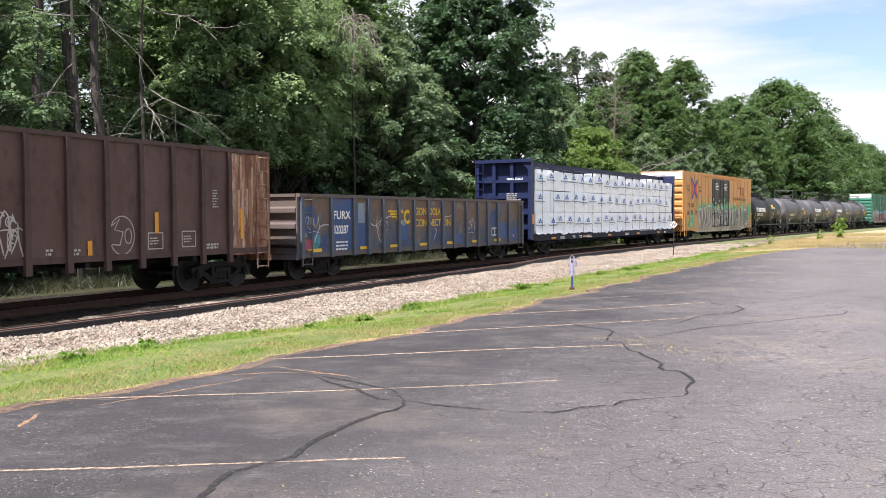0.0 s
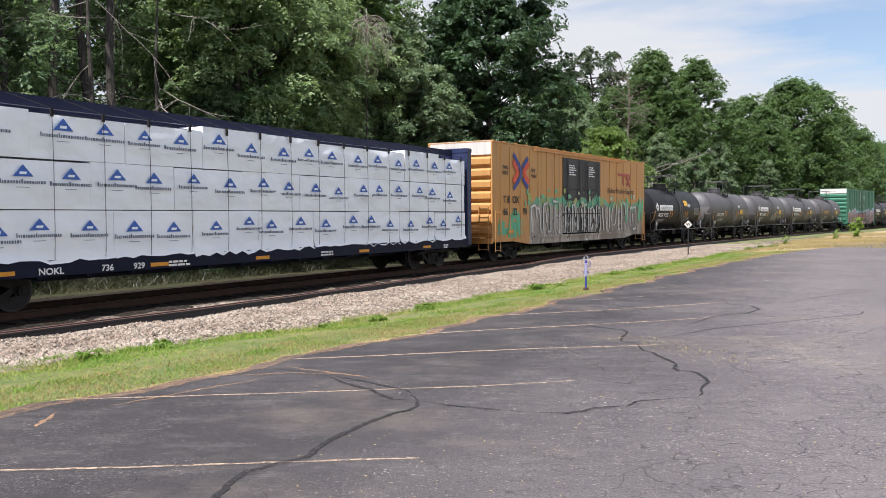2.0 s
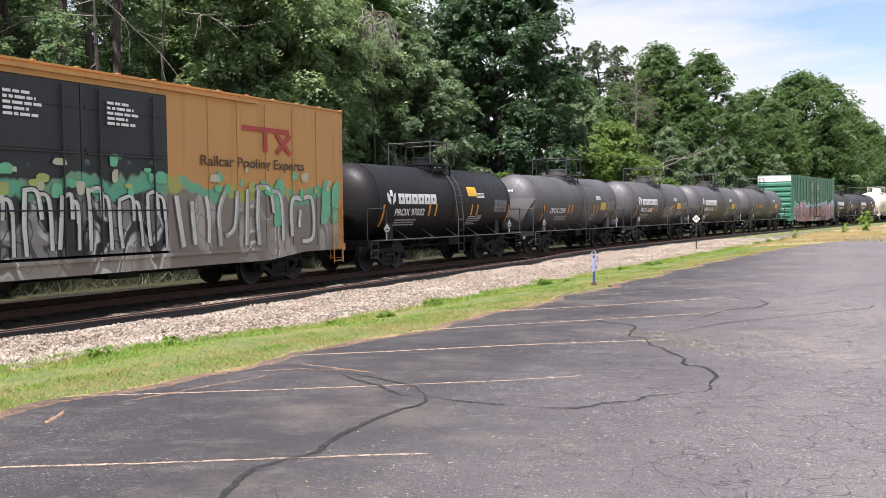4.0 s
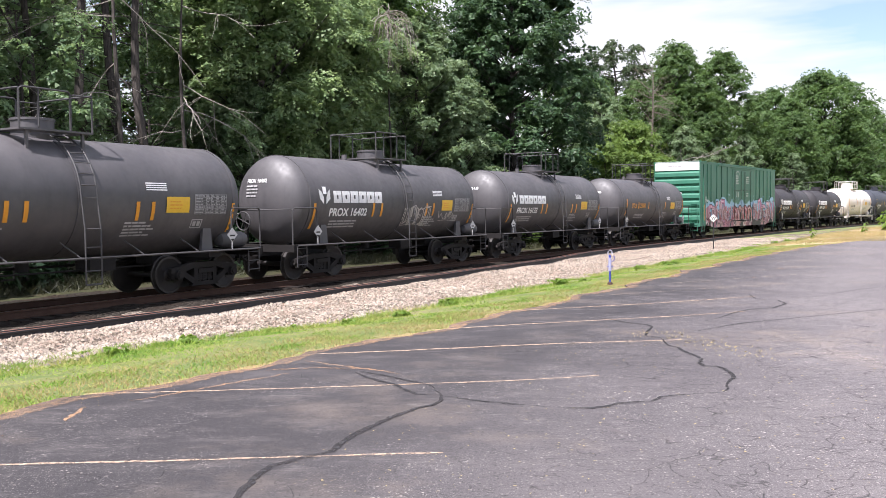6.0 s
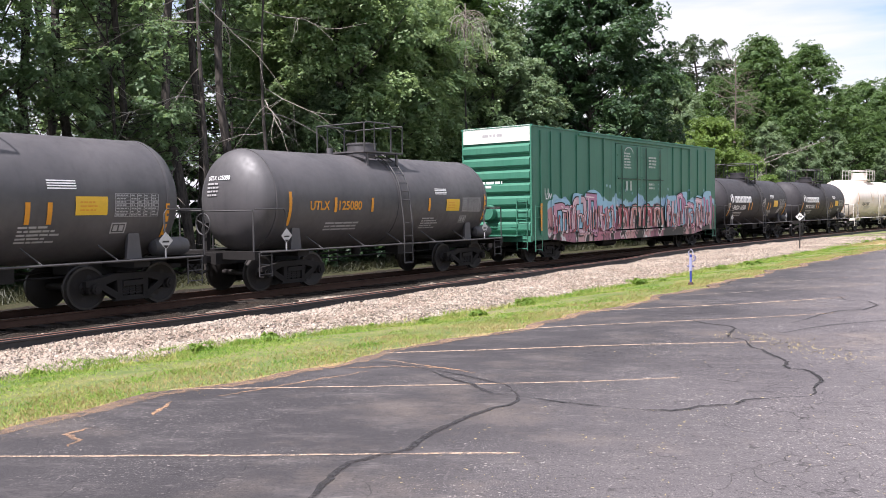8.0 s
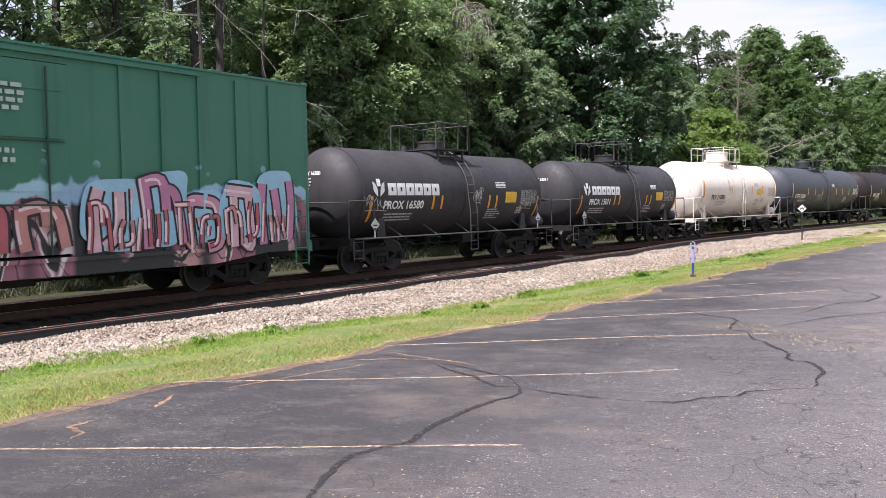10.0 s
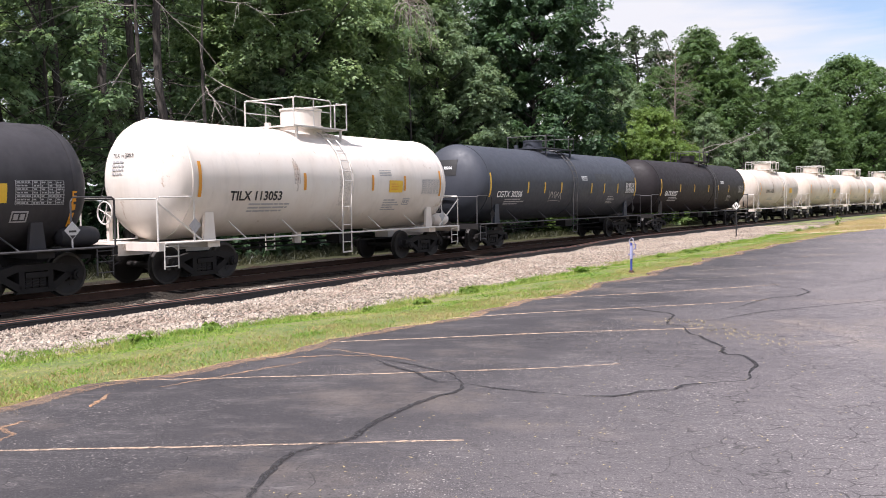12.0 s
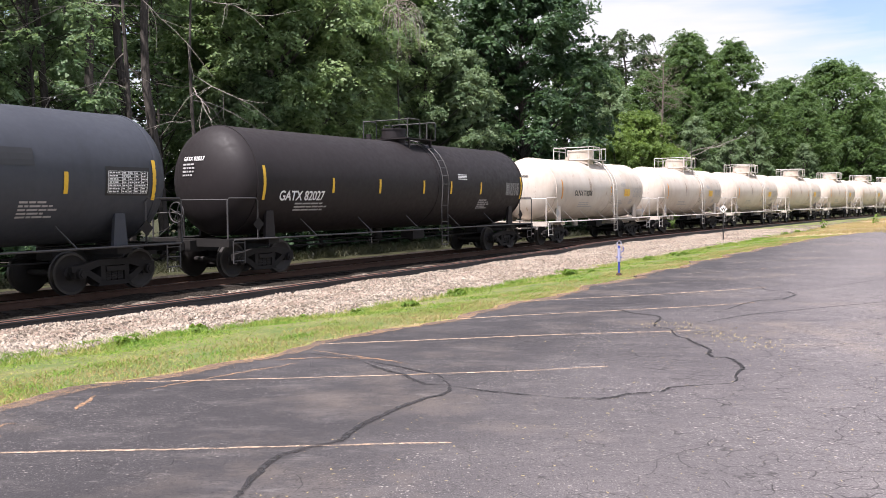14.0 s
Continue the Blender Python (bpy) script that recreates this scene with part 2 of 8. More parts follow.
def graffiti_paint(name, base, worn, top, fills, outline, splash, start, end):
    """Old boxcar paint with a band of bubble-lettered graffiti sprayed on its lower half; x from start to end, up to the height top."""
    k = Nodes(name)
    broad = k.ramp(k.noise(0.5, 5, 0.65), 0.4, 0.7)
    c = k.mix(k.math("MULTIPLY", broad, 0.6), base, worn)
    runs = k.ramp(k.noise(1.0, 4, 0.65, k.scaled((3.5, 3.5, 0.2))), 0.52, 0.76)
    c = k.mix(k.math("MULTIPLY", runs, 0.5), c, tuple(x * 0.45 for x in base))
    spots = k.ramp(k.noise(3.0, 7, 0.75), 0.68, 0.74)
    c = k.mix(spots, c, (0.10, 0.045, 0.025))
    x, z = k.axis("X"), k.axis("Z")
    inside = k.math("MULTIPLY", k.ramp(x, start, start + 0.05), k.ramp(x, end - 0.05, end, True))
    edge = k.noise(0.9, 3, 0.55, k.scaled((1, 0.0, 0.6)))
    level = k.math("ADD", z, k.math("MULTIPLY", k.math("SUBTRACT", edge, 0.5), 1.5))
    spray = k.math("MULTIPLY", inside, k.ramp(level, top + 0.30, top + 0.36, True))
    drops = k.math("MULTIPLY", inside, k.math("MULTIPLY", k.ramp(level, top + 0.95, top + 0.5, True), k.ramp(k.cells(2.6, vec=k.scaled((1, 0.05, 1))), 0.20, 0.24, True)))
    drops = k.math("MULTIPLY", drops, k.ramp(level, top + 0.8, top + 0.85, True))
    c = k.mix(k.math("MAXIMUM", spray, drops), c, k.mix(k.ramp(k.noise(0.7, 2), 0.45, 0.55), splash[0], splash[1]))
    letters = k.math("MULTIPLY", inside, k.ramp(level, top - 0.02, top + 0.04, True))
    vec = k.warped(0.9, 0.35, k.scaled((1.0, 0.02, 0.5)))
    fill = k.mix(k.ramp(k.noise(0.8, 2, 0.5), 0.42, 0.58), fills[0], fills[1])
    shade = k.noise(1.25, 1, 0.4, vec)
    fill = k.mix(k.ramp(shade, 0.56, 0.58), fill, fills[2])
    rim = k.math("ABSOLUTE", k.math("SUBTRACT", shade, 0.5))
    line = k.ramp(rim, 0.028, 0.036, True)
    shine = k.math("MULTIPLY", k.ramp(rim, 0.038, 0.044), k.ramp(rim, 0.066, 0.072, True))
    gaps = k.cells(1.1, "SMOOTH_F1", k.scaled((1, 0.0, 0.25)))
    fill = k.mix(k.math("MULTIPLY", shine, k.ramp(k.noise(0.7, 2), 0.4, 0.6)), fill, (0.70, 0.70, 0.69))
    fill = k.mix(k.ramp(gaps, 0.50, 0.56), fill, outline)
    fill = k.mix(line, fill, outline)
    inner = k.math("ABSOLUTE", k.math("SUBTRACT", k.noise(2.4, 1, 0.4, k.scaled((1, 0.02, 0.7), (5, 0, 3))), 0.5))
    fill = k.mix(k.math("MULTIPLY", k.ramp(inner, 0.012, 0.022, True), 0.8), fill, outline)
    c = k.mix(letters, c, fill)
    c = k.mix(k.math("MULTIPLY", k.noise(20, 4), 0.25), c, tuple(v * 0.5 for v in base))
    return k.done(c, 0.55, 0.0, k.bump(k.noise(9, 5), 0.12, 0.01))


def rusted_primer():
    """Rust and bare pale primer in long runs down a steel panel."""
    k = Nodes("rusted_gondola_end")
    runs = k.noise(1.0, 6, 0.7, k.scaled((4.0, 4.0, 0.5)))
    c = k.mix(k.ramp(runs, 0.42, 0.58), (0.15, 0.060, 0.034), (0.34, 0.175, 0.105))
    pale = k.ramp(k.noise(1.0, 7, 0.75, k.scaled((3.2, 3.2, 0.8), (3, 1, 0))), 0.52, 0.62)
    c = k.mix(k.math("MULTIPLY", pale, 0.85), c, (0.55, 0.40, 0.31))
    dark = k.ramp(k.noise(3.0, 7, 0.75, k.scaled((1.6, 1.6, 0.5), (7, 2, 0))), 0.58, 0.68)
    c = k.mix(k.math("MULTIPLY", dark, 0.8), c, (0.050, 0.026, 0.020))
    return k.done(c, 0.8, 0.0, k.bump(k.noise(14, 5), 0.25, 0.01))


def mottled_blue():
    """Rust-brown upper panels over worn slate-blue paint, scraped and smeared in long patches."""
    k = Nodes("mottled_blue_paint")
    long = k.noise(1.0, 7, 0.72, k.scaled((1.2, 1.2, 1.0)))
    level = k.math("ADD", k.axis("Z"), k.math("MULTIPLY", k.math("SUBTRACT", long, 0.5), 3.0))
    c = k.mix(k.ramp(level, 1.25, 1.75), (0.070, 0.084, 0.112), (0.150, 0.096, 0.068))
    chalk = k.ramp(k.noise(1.3, 7, 0.72, k.scaled((1.6, 1.6, 1.3), (4, 0, 2))), 0.54, 0.63)
    c = k.mix(k.math("MULTIPLY", chalk, 0.7), c, (0.215, 0.175, 0.145))
    deep = k.ramp(k.noise(2.2, 7, 0.75, k.scaled((1.5, 1.5, 0.5), (1, 5, 3))), 0.55, 0.66)
    c = k.mix(k.math("MULTIPLY", deep, 0.85), c, (0.062, 0.034, 0.025))
    blue = k.ramp(k.noise(0.8, 5, 0.65, k.scaled((1, 1, 1), (8, 3, 1))), 0.55, 0.63)
    c = k.mix(k.math("MULTIPLY", blue, 0.85), c, (0.026, 0.062, 0.175))
    fine = k.ramp(k.noise(7, 6, 0.75, k.scaled((1, 1, 0.6))), 0.58, 0.68)
    c = k.mix(k.math("MULTIPLY", fine, 0.5), c, (0.27, 0.25, 0.23))
    return k.done(c, 0.68, 0.0, k.bump(long, 0.35, 0.05))


ASPHALT = asphalt_material()
LINE_PAINT = worn_line_material("line_paint", (0.62, 0.45, 0.32), 0.82, 0.35, (0.60, 0.36, 0.19))
FAINT_LINE = worn_line_material("faint_line_paint", (0.46, 0.39, 0.32), 0.58, 0.25)
SEALANT = worn_line_material("crack_sealant", (0.022, 0.020, 0.021), 0.86, 0.24, (0.032, 0.029, 0.029))
RUST_DIRT = worn_line_material("rusty_dirt", (0.48, 0.29, 0.16), 0.68, 0.45, (0.50, 0.37, 0.26))
RUST_THIN = worn_line_material("thin_rusty_dirt", (0.54, 0.31, 0.165), 0.70, 0.40, (0.50, 0.37, 0.26))
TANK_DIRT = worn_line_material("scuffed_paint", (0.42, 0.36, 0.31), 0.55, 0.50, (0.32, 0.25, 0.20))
TANK_RUST = worn_line_material("rust_run", (0.36, 0.17, 0.07), 0.70, 0.50, (0.26, 0.11, 0.05))
TURF, LITTER = ground_material(), litter_material()
BALLAST, STONE = ballast_material("ballast_bed", 0.62), stone_material()
# near-black copy: oily fouled stone with the train's shade put into the colour
FOULED_SHADED = ballast_material("fouled_shaded_ballast", 0.10)
GRITTY = ballast_material("gritty_ballast", 0.48)
SPARE_STEEL = plain("spare_rail_steel", (0.030, 0.029, 0.032), 0.6, 0.5, 5, 0.2)
SPARE_RUST = plain("spare_rail_rust", (0.15, 0.068, 0.045), 0.85, 0.4, 6)
GRASS = grass_material("grass_blades", (0.108, 0.205, 0.024), (0.29, 0.405, 0.062), (0.42, 0.36, 0.14))
LUSH = grass_material("lush_grass_blades", (0.070, 0.175, 0.018), (0.19, 0.34, 0.045), (0.24, 0.31, 0.07))
DRY_GRASS = grass_material("dry_grass_blades", (0.36, 0.27, 0.12), (0.26, 0.24, 0.08), (0.44, 0.31, 0.17))
STRAW = grass_material("straw_blades", (0.38, 0.30, 0.15), (0.30, 0.28, 0.11), (0.46, 0.35, 0.18))
WEED = leaf_material("weed_leaves", (0.12, 0.22, 0.035), (0.29, 0.41, 0.085), 0.45)
BRUSH = leaf_material("dull_brush", (0.035, 0.040, 0.020), (0.10, 0.10, 0.05), 0.25)
RAIL_STEEL = plain("rail_steel", (0.070, 0.040, 0.029), 0.75, 0.5, 4, 0.1)
RAIL_TOP = plain("polished_rail", (0.42, 0.40, 0.38), 0.28, 0.2, 8, 1.0)
TIE_WOOD = plain("tie_wood", (0.026, 0.021, 0.018), 0.95, 0.4, 8, 0, 0.5)
GRIME = plain("running_gear_grime", (0.020, 0.018, 0.0175), 0.75, 0.4, 5)
TREAD = plain("worn_wheel_tread", (0.036, 0.032, 0.030), 0.5, 0.4, 6, 0.4)
WHEEL_STEEL = plain("wheel_steel", (0.027, 0.023, 0.022), 0.65, 0.5, 6, 0.3)
BARK = bark_material("bark", (0.034, 0.030, 0.027), (0.105, 0.091, 0.080))
DEAD_WOOD = bark_material("dead_wood", (0.22, 0.19, 0.165), (0.42, 0.38, 0.34))
DEAD_TWIGS = bark_material("dead_twigs", (0.13, 0.108, 0.090), (0.26, 0.215, 0.178))
LEAF_MID = leaf_material("leaves_mid_green", (0.066, 0.132, 0.058), (0.32, 0.435, 0.222), 0.40)
LEAF_FAR = leaf_material("leaves_far_green", (0.050, 0.104, 0.033), (0.175, 0.272, 0.090), 0.40)
LEAF_OAK = leaf_material("leaves_oak_green", (0.078, 0.144, 0.058), (0.39, 0.505, 0.238), 0.40)
LEAF_DARK = leaf_material("leaves_dark_green", (0.021, 0.053, 0.025), (0.118, 0.205, 0.088), 0.28)
LEAF_OLIVE = leaf_material("leaves_olive", (0.083, 0.144, 0.070), (0.305, 0.395, 0.215), 0.36)
LEAF_BRIGHT = leaf_material("leaves_bright_green", (0.090, 0.160, 0.034), (0.245, 0.345, 0.088), 0.38)
LEAF_PINE = leaf_material("pine_needles", (0.034, 0.062, 0.024), (0.095, 0.135, 0.055), 0.2)
BROWN_CAR = paint("brown_gondola_paint", (0.085, 0.040, 0.033), (0.130, 0.078, 0.066), 0.65, 0.85, 1.3, 0.62, (0.048, 0.020, 0.014))
BROWN_RIB = paint("brown_rib_paint", (0.058, 0.029, 0.024), (0.095, 0.056, 0.047), 0.65, 0.7, 1.0, 0.4, (0.035, 0.016, 0.012))
RUSTY_END = rusted_primer()
MOTTLED = mottled_blue()
BLUE_CAR = paint("faded_blue_paint", (0.033, 0.078, 0.225), (0.060, 0.100, 0.20), 0.6, 0.6, 0.8, 0.55, (0.13, 0.085, 0.062))
SLATE_RIB = paint("slate_rib_paint", (0.066, 0.086, 0.125), (0.115, 0.118, 0.130), 0.65, 0.7, 1.0, 0.25, (0.12, 0.075, 0.055))
RUST_PANEL = paint("rust_bloom_on_paint", (0.135, 0.097, 0.077), (0.085, 0.085, 0.11), 0.75, 0.7, 1.0, 0.35)
DECK_NAVY = paint("blackened_navy_paint", (0.007, 0.009, 0.026), (0.012, 0.015, 0.036), 0.55, 0.5, 0.6, spec=0.15)
NAVY_CAR = paint("navy_paint", (0.009, 0.016, 0.062), (0.014, 0.023, 0.076), 0.5, 0.5, 0.6)
ORANGE_CAR = paint("boxcar_orange_paint", (0.60, 0.295, 0.085), (0.50, 0.27, 0.105), 0.55, 0.6, 0.8, 0.08)
BLACK_DOOR = paint("black_door_paint", (0.020, 0.021, 0.024), (0.04, 0.04, 0.042), 0.5)
ORANGE_TAGGED = graffiti_paint("boxcar_orange_graffiti", (0.60, 0.295, 0.085), (0.50, 0.27, 0.105), 2.35, ((0.36, 0.33, 0.295), (0.31, 0.285, 0.255), (0.43, 0.39, 0.345)), (0.21, 0.19, 0.17), ((0.12, 0.42, 0.26), (0.38, 0.40, 0.10)), -6.05, 9.2)
DOOR_TAGGED = graffiti_paint("black_door_graffiti", (0.020, 0.021, 0.024), (0.04, 0.04, 0.042), 2.35, ((0.30, 0.28, 0.26), (0.24, 0.225, 0.21), (0.36, 0.33, 0.30)), (0.03, 0.03, 0.03), ((0.12, 0.42, 0.26), (0.20, 0.36, 0.22)), -6.3, 9.2)
GREEN_CAR = paint("boxcar_green_paint", (0.035, 0.165, 0.105), (0.06, 0.20, 0.135), 0.5, 0.6, 0.8, 0.05)
GREEN_ROD = paint("dark_green_lock_rods", (0.012, 0.055, 0.036), (0.022, 0.075, 0.052), 0.55, 0.6, 0.8, 0.3)
GREEN_TAGGED = graffiti_paint("boxcar_green_graffiti", (0.035, 0.165, 0.105), (0.06, 0.20, 0.135), 2.05, ((0.55, 0.20, 0.27), (0.60, 0.34, 0.34), (0.36, 0.13, 0.19)), (0.022, 0.015, 0.022), ((0.35, 0.56, 0.66), (0.28, 0.44, 0.62)), -8.0, 9.0)
WHITE_BAND = paint("white_band_paint", (0.72, 0.70, 0.66), (0.60, 0.57, 0.52), 0.6)
TANK_GREY = paint("tank_charcoal_paint", (0.048, 0.045, 0.049), (0.092, 0.085, 0.088), 0.56, 0.9, 1.1, spec=0.75)
TANK_BLACK = paint("tank_black_paint", (0.012, 0.0115, 0.013), (0.022, 0.021, 0.022), 0.45, 0.6, 0.7, spec=0.2)
TANK_DARK = paint("tank_near_black_paint", (0.031, 0.029, 0.032), (0.055, 0.051, 0.055), 0.60, 0.85, 1.0, spec=0.3)
TANK_BROWN = paint("tank_brown_black_paint", (0.018, 0.0145, 0.0155), (0.028, 0.0235, 0.0245), 0.58, 0.5, 0.5, spec=0.25)
TANK_SLATE = paint("tank_slate_paint", (0.037, 0.041, 0.053), (0.052, 0.057, 0.071), 0.58, 0.6, 0.6, spec=0.45)
TANK_WHITE = paint("tank_white_paint", (0.75, 0.695, 0.635), (0.60, 0.51, 0.43), 0.5, 0.7, 0.5, 0.15, (0.38, 0.24, 0.14))
TANK_DUSTY = paint("tank_dusty_white_paint", (0.60, 0.55, 0.49), (0.46, 0.37, 0.29), 0.55, 0.8, 0.6, 0.22, (0.30, 0.20, 0.13))
SPILL = paint("spilled_load_stain", (0.115, 0.107, 0.106), (0.17, 0.155, 0.15), 0.8)
WHITE_RAIL = plain("white_handrail", (0.66, 0.62, 0.57), 0.55, 0.3)
DARK_RAIL = plain("dark_handrail", (0.06, 0.057, 0.058), 0.6, 0.3)
DECAL_WHITE = plain("stencil_white", (0.86, 0.85, 0.84), 0.6, 0.25, 10)
DECAL_GREY = plain("stencil_grey", (0.40, 0.39, 0.39), 0.6, 0.35, 14)
DECAL_BLACK = plain("stencil_black", (0.020, 0.019, 0.019), 0.6, 0.25)
DECAL_AMBER = plain("reflector_amber", (0.72, 0.30, 0.02), 0.4, 0.2)
DECAL_YELLOW = plain("placard_yellow", (0.78, 0.47, 0.03), 0.45, 0.2)
DECAL_RED = plain("logo_red", (0.42, 0.045, 0.03), 0.5, 0.25)
DECAL_PINK = plain("sticker_pink", (0.7, 0.12, 0.2), 0.5, 0.2)
CHALK = plain("chalk_tag", (0.52, 0.48, 0.45), 0.8, 0.3, 12)


def wrap_material():
    """Slack plastic sheet: long soft folds and a few fine pulls."""
    k = Nodes("white_lumber_wrap")
    n = k.noise(1.1, 2, 0.45, k.scaled((0.7, 1, 1.3)))
    c = k.mix(k.ramp(n, 0.3, 0.7), (0.92, 0.945, 0.985), (0.86, 0.895, 0.955))
    pulls = k.noise(2.4, 2, 0.45, k.scaled((0.8, 1, 1.0), (3, 0, 1)))
    folds = k.math("ADD", n, k.math("MULTIPLY", pulls, 0.30))
    return k.done(c, 0.42, 0.0, k.bump(folds, 0.8, 0.16))


WRAP = wrap_material()
BIT_TAN = plain("dry_tan_bits", (0.34, 0.275, 0.15), 0.9, 0.5, 3.0)
DRY_GROUND = plain("dry_dusty_ground", (0.40, 0.31, 0.19), 0.95, 0.35, 0.8)
PRINT_BLUE = plain("print_blue", (0.045, 0.135, 0.50), 0.5, 0.3)
PRINT_GREY = plain("print_grey", (0.15, 0.17, 0.23), 0.6, 0.3)


# ---- mesh building ----
class Geo:
    """Collects vertices and faces of one mesh."""

    def __init__(self):
        self.v, self.f = [], []

    def add(self, verts, faces):
        n = len(self.v)
        self.v += [tuple(p) for p in verts]
        self.f += [tuple(n + i for i in f) for f in faces]
        return self

    def box(self, x0, x1, y0, y1, z0, z1, m=None):
        pts = [Vector((x, y, z)) for z in (z0, z1) for y in (y0, y1) for x in (x0, x1)]
        if m is not None:
            pts = [m @ p for p in pts]
        return self.add(pts, [(0, 2, 3, 1), (4, 5, 7, 6), (0, 1, 5, 4), (2, 6, 7, 3), (0, 4, 6, 2), (1, 3, 7, 5)])

    def tube(self, points, r, n=6, r1=None, closed=False):
        """A round bar along points; r1: radius at the far end."""
        pts = [Vector(p) for p in points]
        r1 = r if r1 is None else r1
        rings, old = [], None
        for i, p in enumerate(pts):
            d = (pts[min(i + 1, len(pts) - 1)] - pts[max(i - 1, 0)]).normalized()
            side = d.cross(old if old and abs(d.dot(old)) < 0.9 else (Vector((0, 0, 1)) if abs(d.z) < 0.9 else Vector((1, 0, 0)))).normalized()
            up = side.cross(d)
            old = up
            q = r + (r1 - r) * i / max(1, len(pts) - 1)
            rings.append([p + q * (math.cos(a) * side + math.sin(a) * up) for a in (2 * math.pi * j / n for j in range(n))])
        faces = []
        for i in range(len(rings) - 1):
            for j in range(n):
                a, b = i * n + j, i * n + (j + 1) % n
                faces.append((a, b, b + n, a + n))
        last = (len(rings) - 1) * n
        faces += [tuple(range(n))[::-1], tuple(last + j for j in range(n))]
        return self.add([p for ring in rings for p in ring], faces)

    def lathe(self, profile, n=32, centre=(0, 0), axis="x"):
        """A body of revolution: profile of (along, radius) about an axis through centre."""
        verts, faces = [], []
        for a, r in profile:
            for j in range(n):
                t = 2 * math.pi * j / n
                u, w = r * math.cos(t), r * math.sin(t)
                verts.append({"x": (a, centre[0] + u, centre[1] + w), "y": (centre[0] + w, a, centre[1] + u), "z": (centre[0] + u, centre[1] + w, a)}[axis])
        for i in range(len(profile) - 1):
            for j in range(n):
                a, b = i * n + j, i * n + (j + 1) % n
                faces.append((a, b, b + n, a + n))
        faces += [tuple(range(n))[::-1], tuple((len(profile) - 1) * n + j for j in range(n))]
        return self.add(verts, faces)

    def slab(self, outline, y0, y1):
        """A plate in the xz plane, from y0 to y1."""
        n = len(outline)
        verts = [(x, y0, z) for x, z in outline] + [(x, y1, z) for x, z in outline]
        faces = [tuple(range(n)), tuple(range(2 * n - 1, n - 1, -1))]
        faces += [(i, i + n, (i + 1) % n + n, (i + 1) % n) for i in range(n)]
        return self.add(verts, faces)

    def mesh(self, name, mat, smooth=True, angle=38):
        me = bpy.data.meshes.new(name)
        me.from_pydata(self.v, [], self.f)
        me.materials.append(mat)
        me.validate()
        if smooth:
            me.shade_smooth()
            me.set_sharp_from_angle(angle=radians(angle))
        me.update()
        return me


SMALL_PRINT = ("stencil", "data_table", "chalk_tag", "print", "primer_streak")


def part(name, geo, mat, parent=None, label="", at=None):
    """One mesh object, under its thing or part; geo may be a mesh that is shared."""
    me = geo.mesh(name, mat) if isinstance(geo, Geo) else geo
    ob = new(name, me)
    if parent is not None:
        ob.parent = parent
    if at is not None:
        ob.matrix_basis = at
    return tagged(ob, label, kind="stuff" if name in SMALL_PRINT else "")


def array_mesh(name, verts, faces, mat, smooth=False):
    me = bpy.data.meshes.new(name)
    verts, faces = np.asarray(verts, dtype=np.float32), np.asarray(faces, dtype=np.int32)
    k = faces.shape[1]
    me.vertices.add(len(verts)), me.loops.add(faces.size), me.polygons.add(len(faces))
    me.vertices.foreach_set("co", verts.ravel())
    me.loops.foreach_set("vertex_index", faces.ravel())
    me.polygons.foreach_set("loop_start", np.arange(0, faces.size, k, dtype=np.int32))
    me.polygons.foreach_set("use_smooth", np.full(len(faces), smooth))
    me.materials.append(mat)
    me.update(calc_edges=True)
    return me


# ---- the line of the track ----
RAIL_Z = -0.32
STEP = 0.5
S_ALL = np.arange(-330.0, 520.0, STEP)
_bend = np.where((S_ALL > -12) & (S_ALL < 132), np.clip(0.002668 + (-0.002022) * S_ALL / 100, 0, None), 0.0)
_turn = np.cumsum(_bend) * STEP
_i0 = int(np.argmin(np.abs(S_ALL)))
HEAD = radians(24.933) + _turn - _turn[_i0]
_x, _y = np.cumsum(np.sin(HEAD)) * STEP, np.cumsum(np.cos(HEAD)) * STEP
TRACK_X = _x - _x[_i0] - 17.476
TRACK_Y = _y - _y[_i0] + 2.770


def on_track(s, lat=0.0, z=0.0):
    """The point s metres along the track, lat metres towards the car park, z above the rails."""
    x, y, h = (float(np.interp(s, S_ALL, a)) for a in (TRACK_X, TRACK_Y, HEAD))
    return Vector((x + lat * math.cos(h), y - lat * math.sin(h), RAIL_Z + z))


def on_track_many(s, lat):
    x, y, h = (np.interp(s, S_ALL, a) for a in (TRACK_X, TRACK_Y, HEAD))
    return x + lat * np.cos(h), y - lat * np.sin(h)


def heading(s):
    return math.degrees(float(np.interp(s, S_ALL, HEAD)))


def strip(name, s0, s1, ds, lats, height, mat, rough=0.0):
    """A sheet along the track; height(lat, s) above the world's zero."""
    ss = np.concatenate([np.arange(s0, s1, ds), [s1]])
    S2, L2 = np.meshgrid(ss, np.asarray(lats, float), indexing="ij")
    x, y = on_track_many(S2, L2)
    z = height(L2, S2)
    if rough:
        z = z + np.random.default_rng(3).normal(0, rough, z.shape)
    n, k = S2.shape
    i = np.arange((n - 1) * k).reshape(n - 1, k)[:, :-1].ravel()
    faces = np.stack([i, i + k, i + k + 1, i + 1], 1)[:, ::-1]
    return array_mesh(name, np.stack([x.ravel(), y.ravel(), z.ravel()], 1), faces, mat, True)


def edge_lat(s):
    """How far from the track the asphalt begins."""
    return np.interp(s, [0, 9.5, 13, 17, 23, 33, 45, 56, 64, 90], [10.3, 10.5, 10.85, 11.2, 11.3, 11.3, 11.6, 12.7, 16.0, 40.0])


